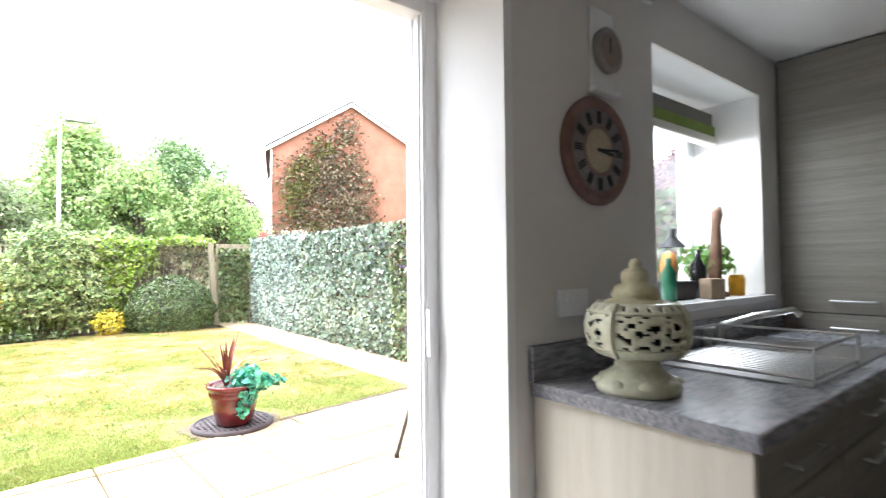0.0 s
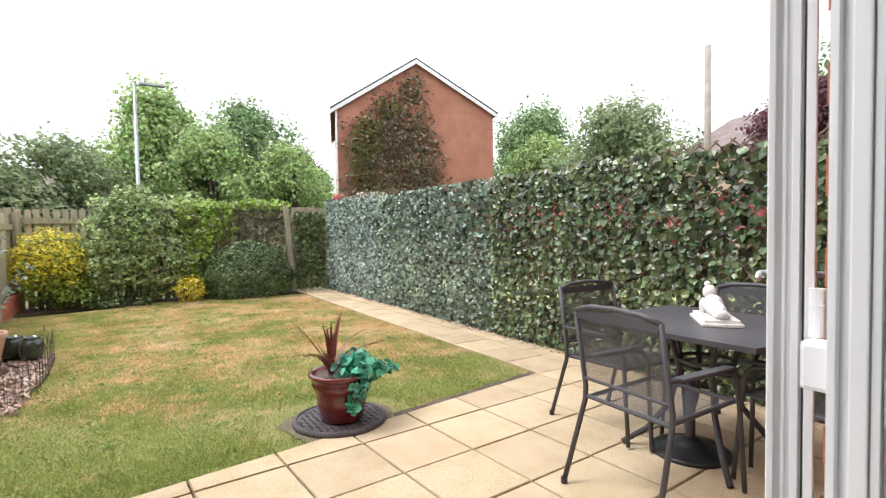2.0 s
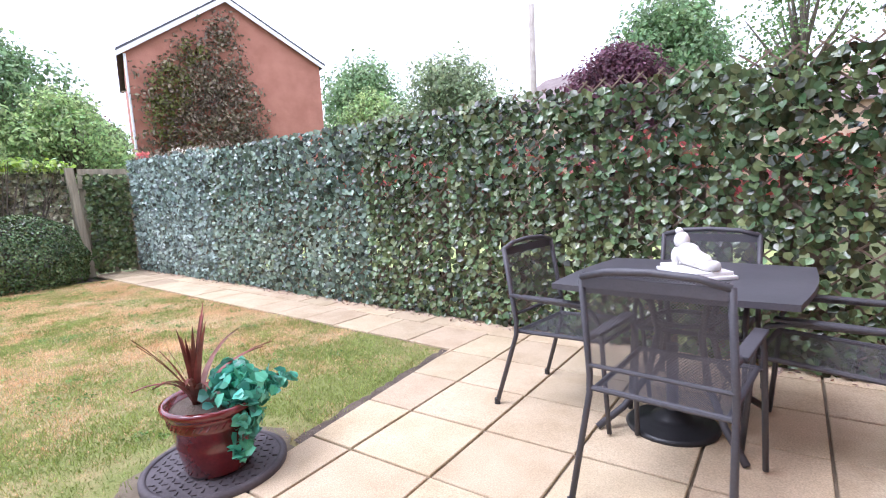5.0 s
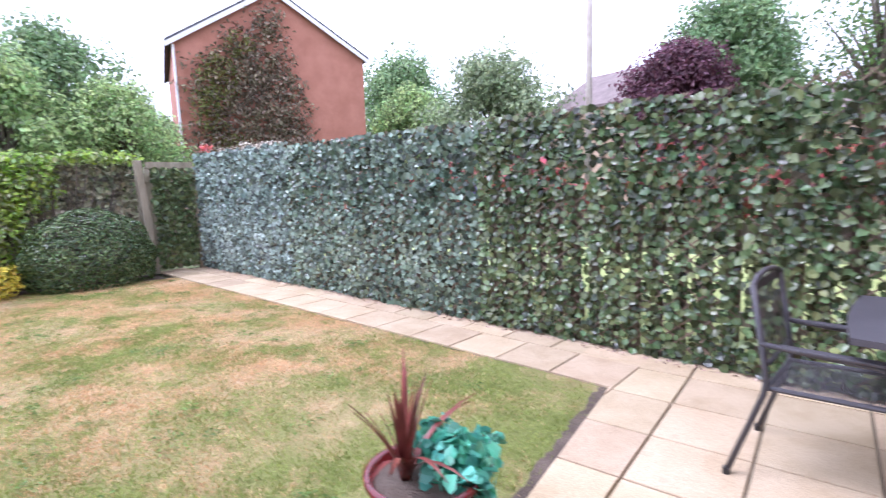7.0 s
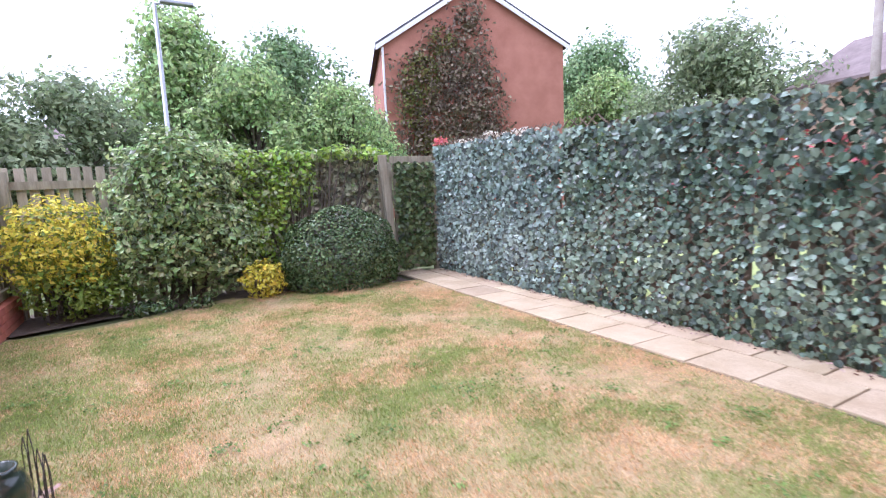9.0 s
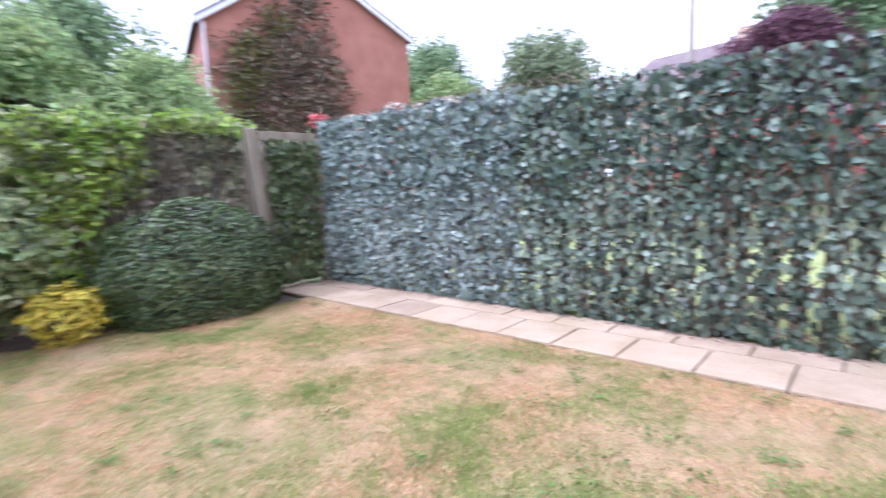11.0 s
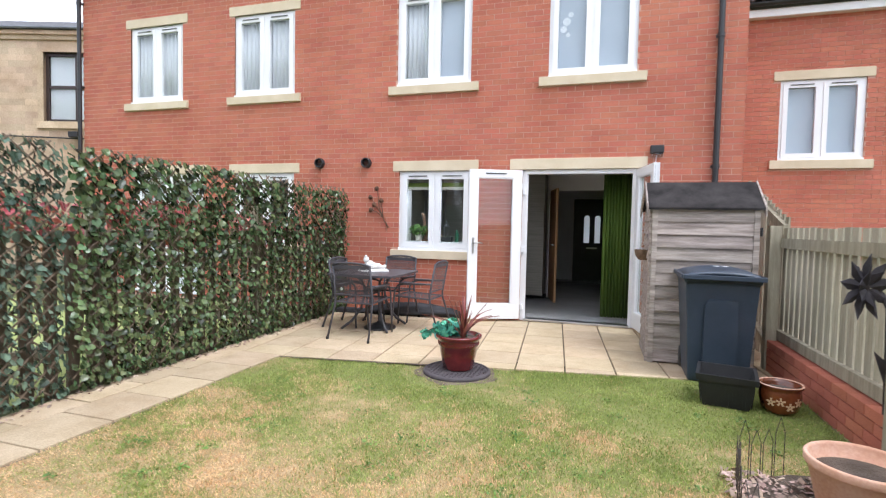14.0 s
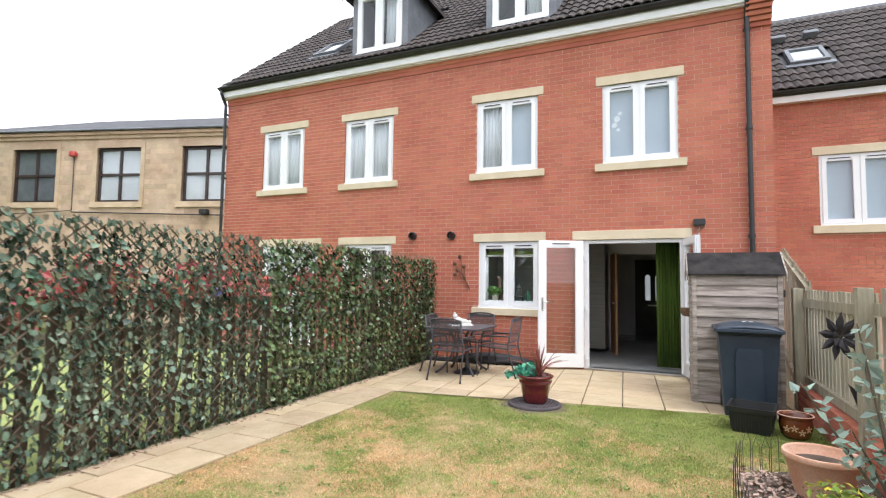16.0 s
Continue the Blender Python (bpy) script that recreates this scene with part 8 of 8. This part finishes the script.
# clover and plantain among the grass
weed_x, weed_y = rg.uniform(-1.2, 2.8, 150), rg.uniform(4.8, 11.3, 150)
pts_, face_ = [], []
for x, y in zip(weed_x, weed_y):
    if x < -0.6 and 5.6 < y < 8.2:
        continue
    wide = rg.uniform(0.02, 0.06)
    for k in range(int(14 + 420 * wide)):
        pts_.append((x + wide * rg.normal(), y + wide * rg.normal(), 0.018 + 0.01 * rg.random()))
        face_.append((0.0, 0.0, 1.0))
WEED = leaf_material("clover_leaf", (0.13, 0.24, 0.045), (0.22, 0.33, 0.08), 0.5, 0.4, 0.25, 5)
ob = new("lawn_weeds", scattered("lawn_weeds", LEAF, LEAF_FACES, np.array(pts_), turns(rg, np.array(face_), 0.5), rg.uniform(0.012, 0.026, len(pts_)), WEED))
tagged(ob, "small green clover tufts in the lawn", "weeds", kind="stuff")
# crumbled earth along the patio's edge
bm = bmesh.new()
inner, outer = [], []
for k in range(61):
    x = 1.5 + 1.42 * k / 60
    y = patio_edge(x)
    inner.append(bm.verts.new((x, y - 0.004, 0.01)))
    outer.append(bm.verts.new((x, y + 0.05 + 0.03 * noise.noise((x * 6, 0, 0)) + 0.02 * noise.noise((x * 22, 0, 3)), 0.017)))
for k in range(60):
    bm.faces.new((inner[k], inner[k + 1], outer[k + 1], outer[k]))
solo("worn_edge", bm, SOIL, "crumbled bare earth along the lawn's edge", "soil", kind="structure")
# worn earth round the cover
bm = bmesh.new()
ring_in = [bm.verts.new((1.17 + 0.3 * math.cos(a), 4.6 + 0.3 * math.sin(a), 0.012)) for a in (2 * math.pi * k / 40 for k in range(40))]
ring_out = [bm.verts.new((1.17 + r_ * math.cos(a), max(4.6 + r_ * math.sin(a), patio_edge(1.17 + r_ * math.cos(a)) + 0.0), 0.009)) for a, r_ in ((2 * math.pi * k / 40, 0.36 + 0.03 * math.sin(0.8 * k) + 0.015 * math.sin(2.1 * k)) for k in range(40))]
for k in range(40):
    bm.faces.new((ring_in[k], ring_in[(k + 1) % 40], ring_out[(k + 1) % 40], ring_out[k]))
solo("worn_earth", bm, JOINT, "bare worn earth round the cover plate", "soil", kind="structure")

# ---- the bricks beside the garden doors, piece by piece ----
for a, b, c, d in near:
    ob = new("brick", brick_mesh(b - a, d - c))
    ob.parent = wall_garden
    ob.location = ((a + b) / 2, F + random.uniform(-0.0005, 0.0005), (c + d) / 2)
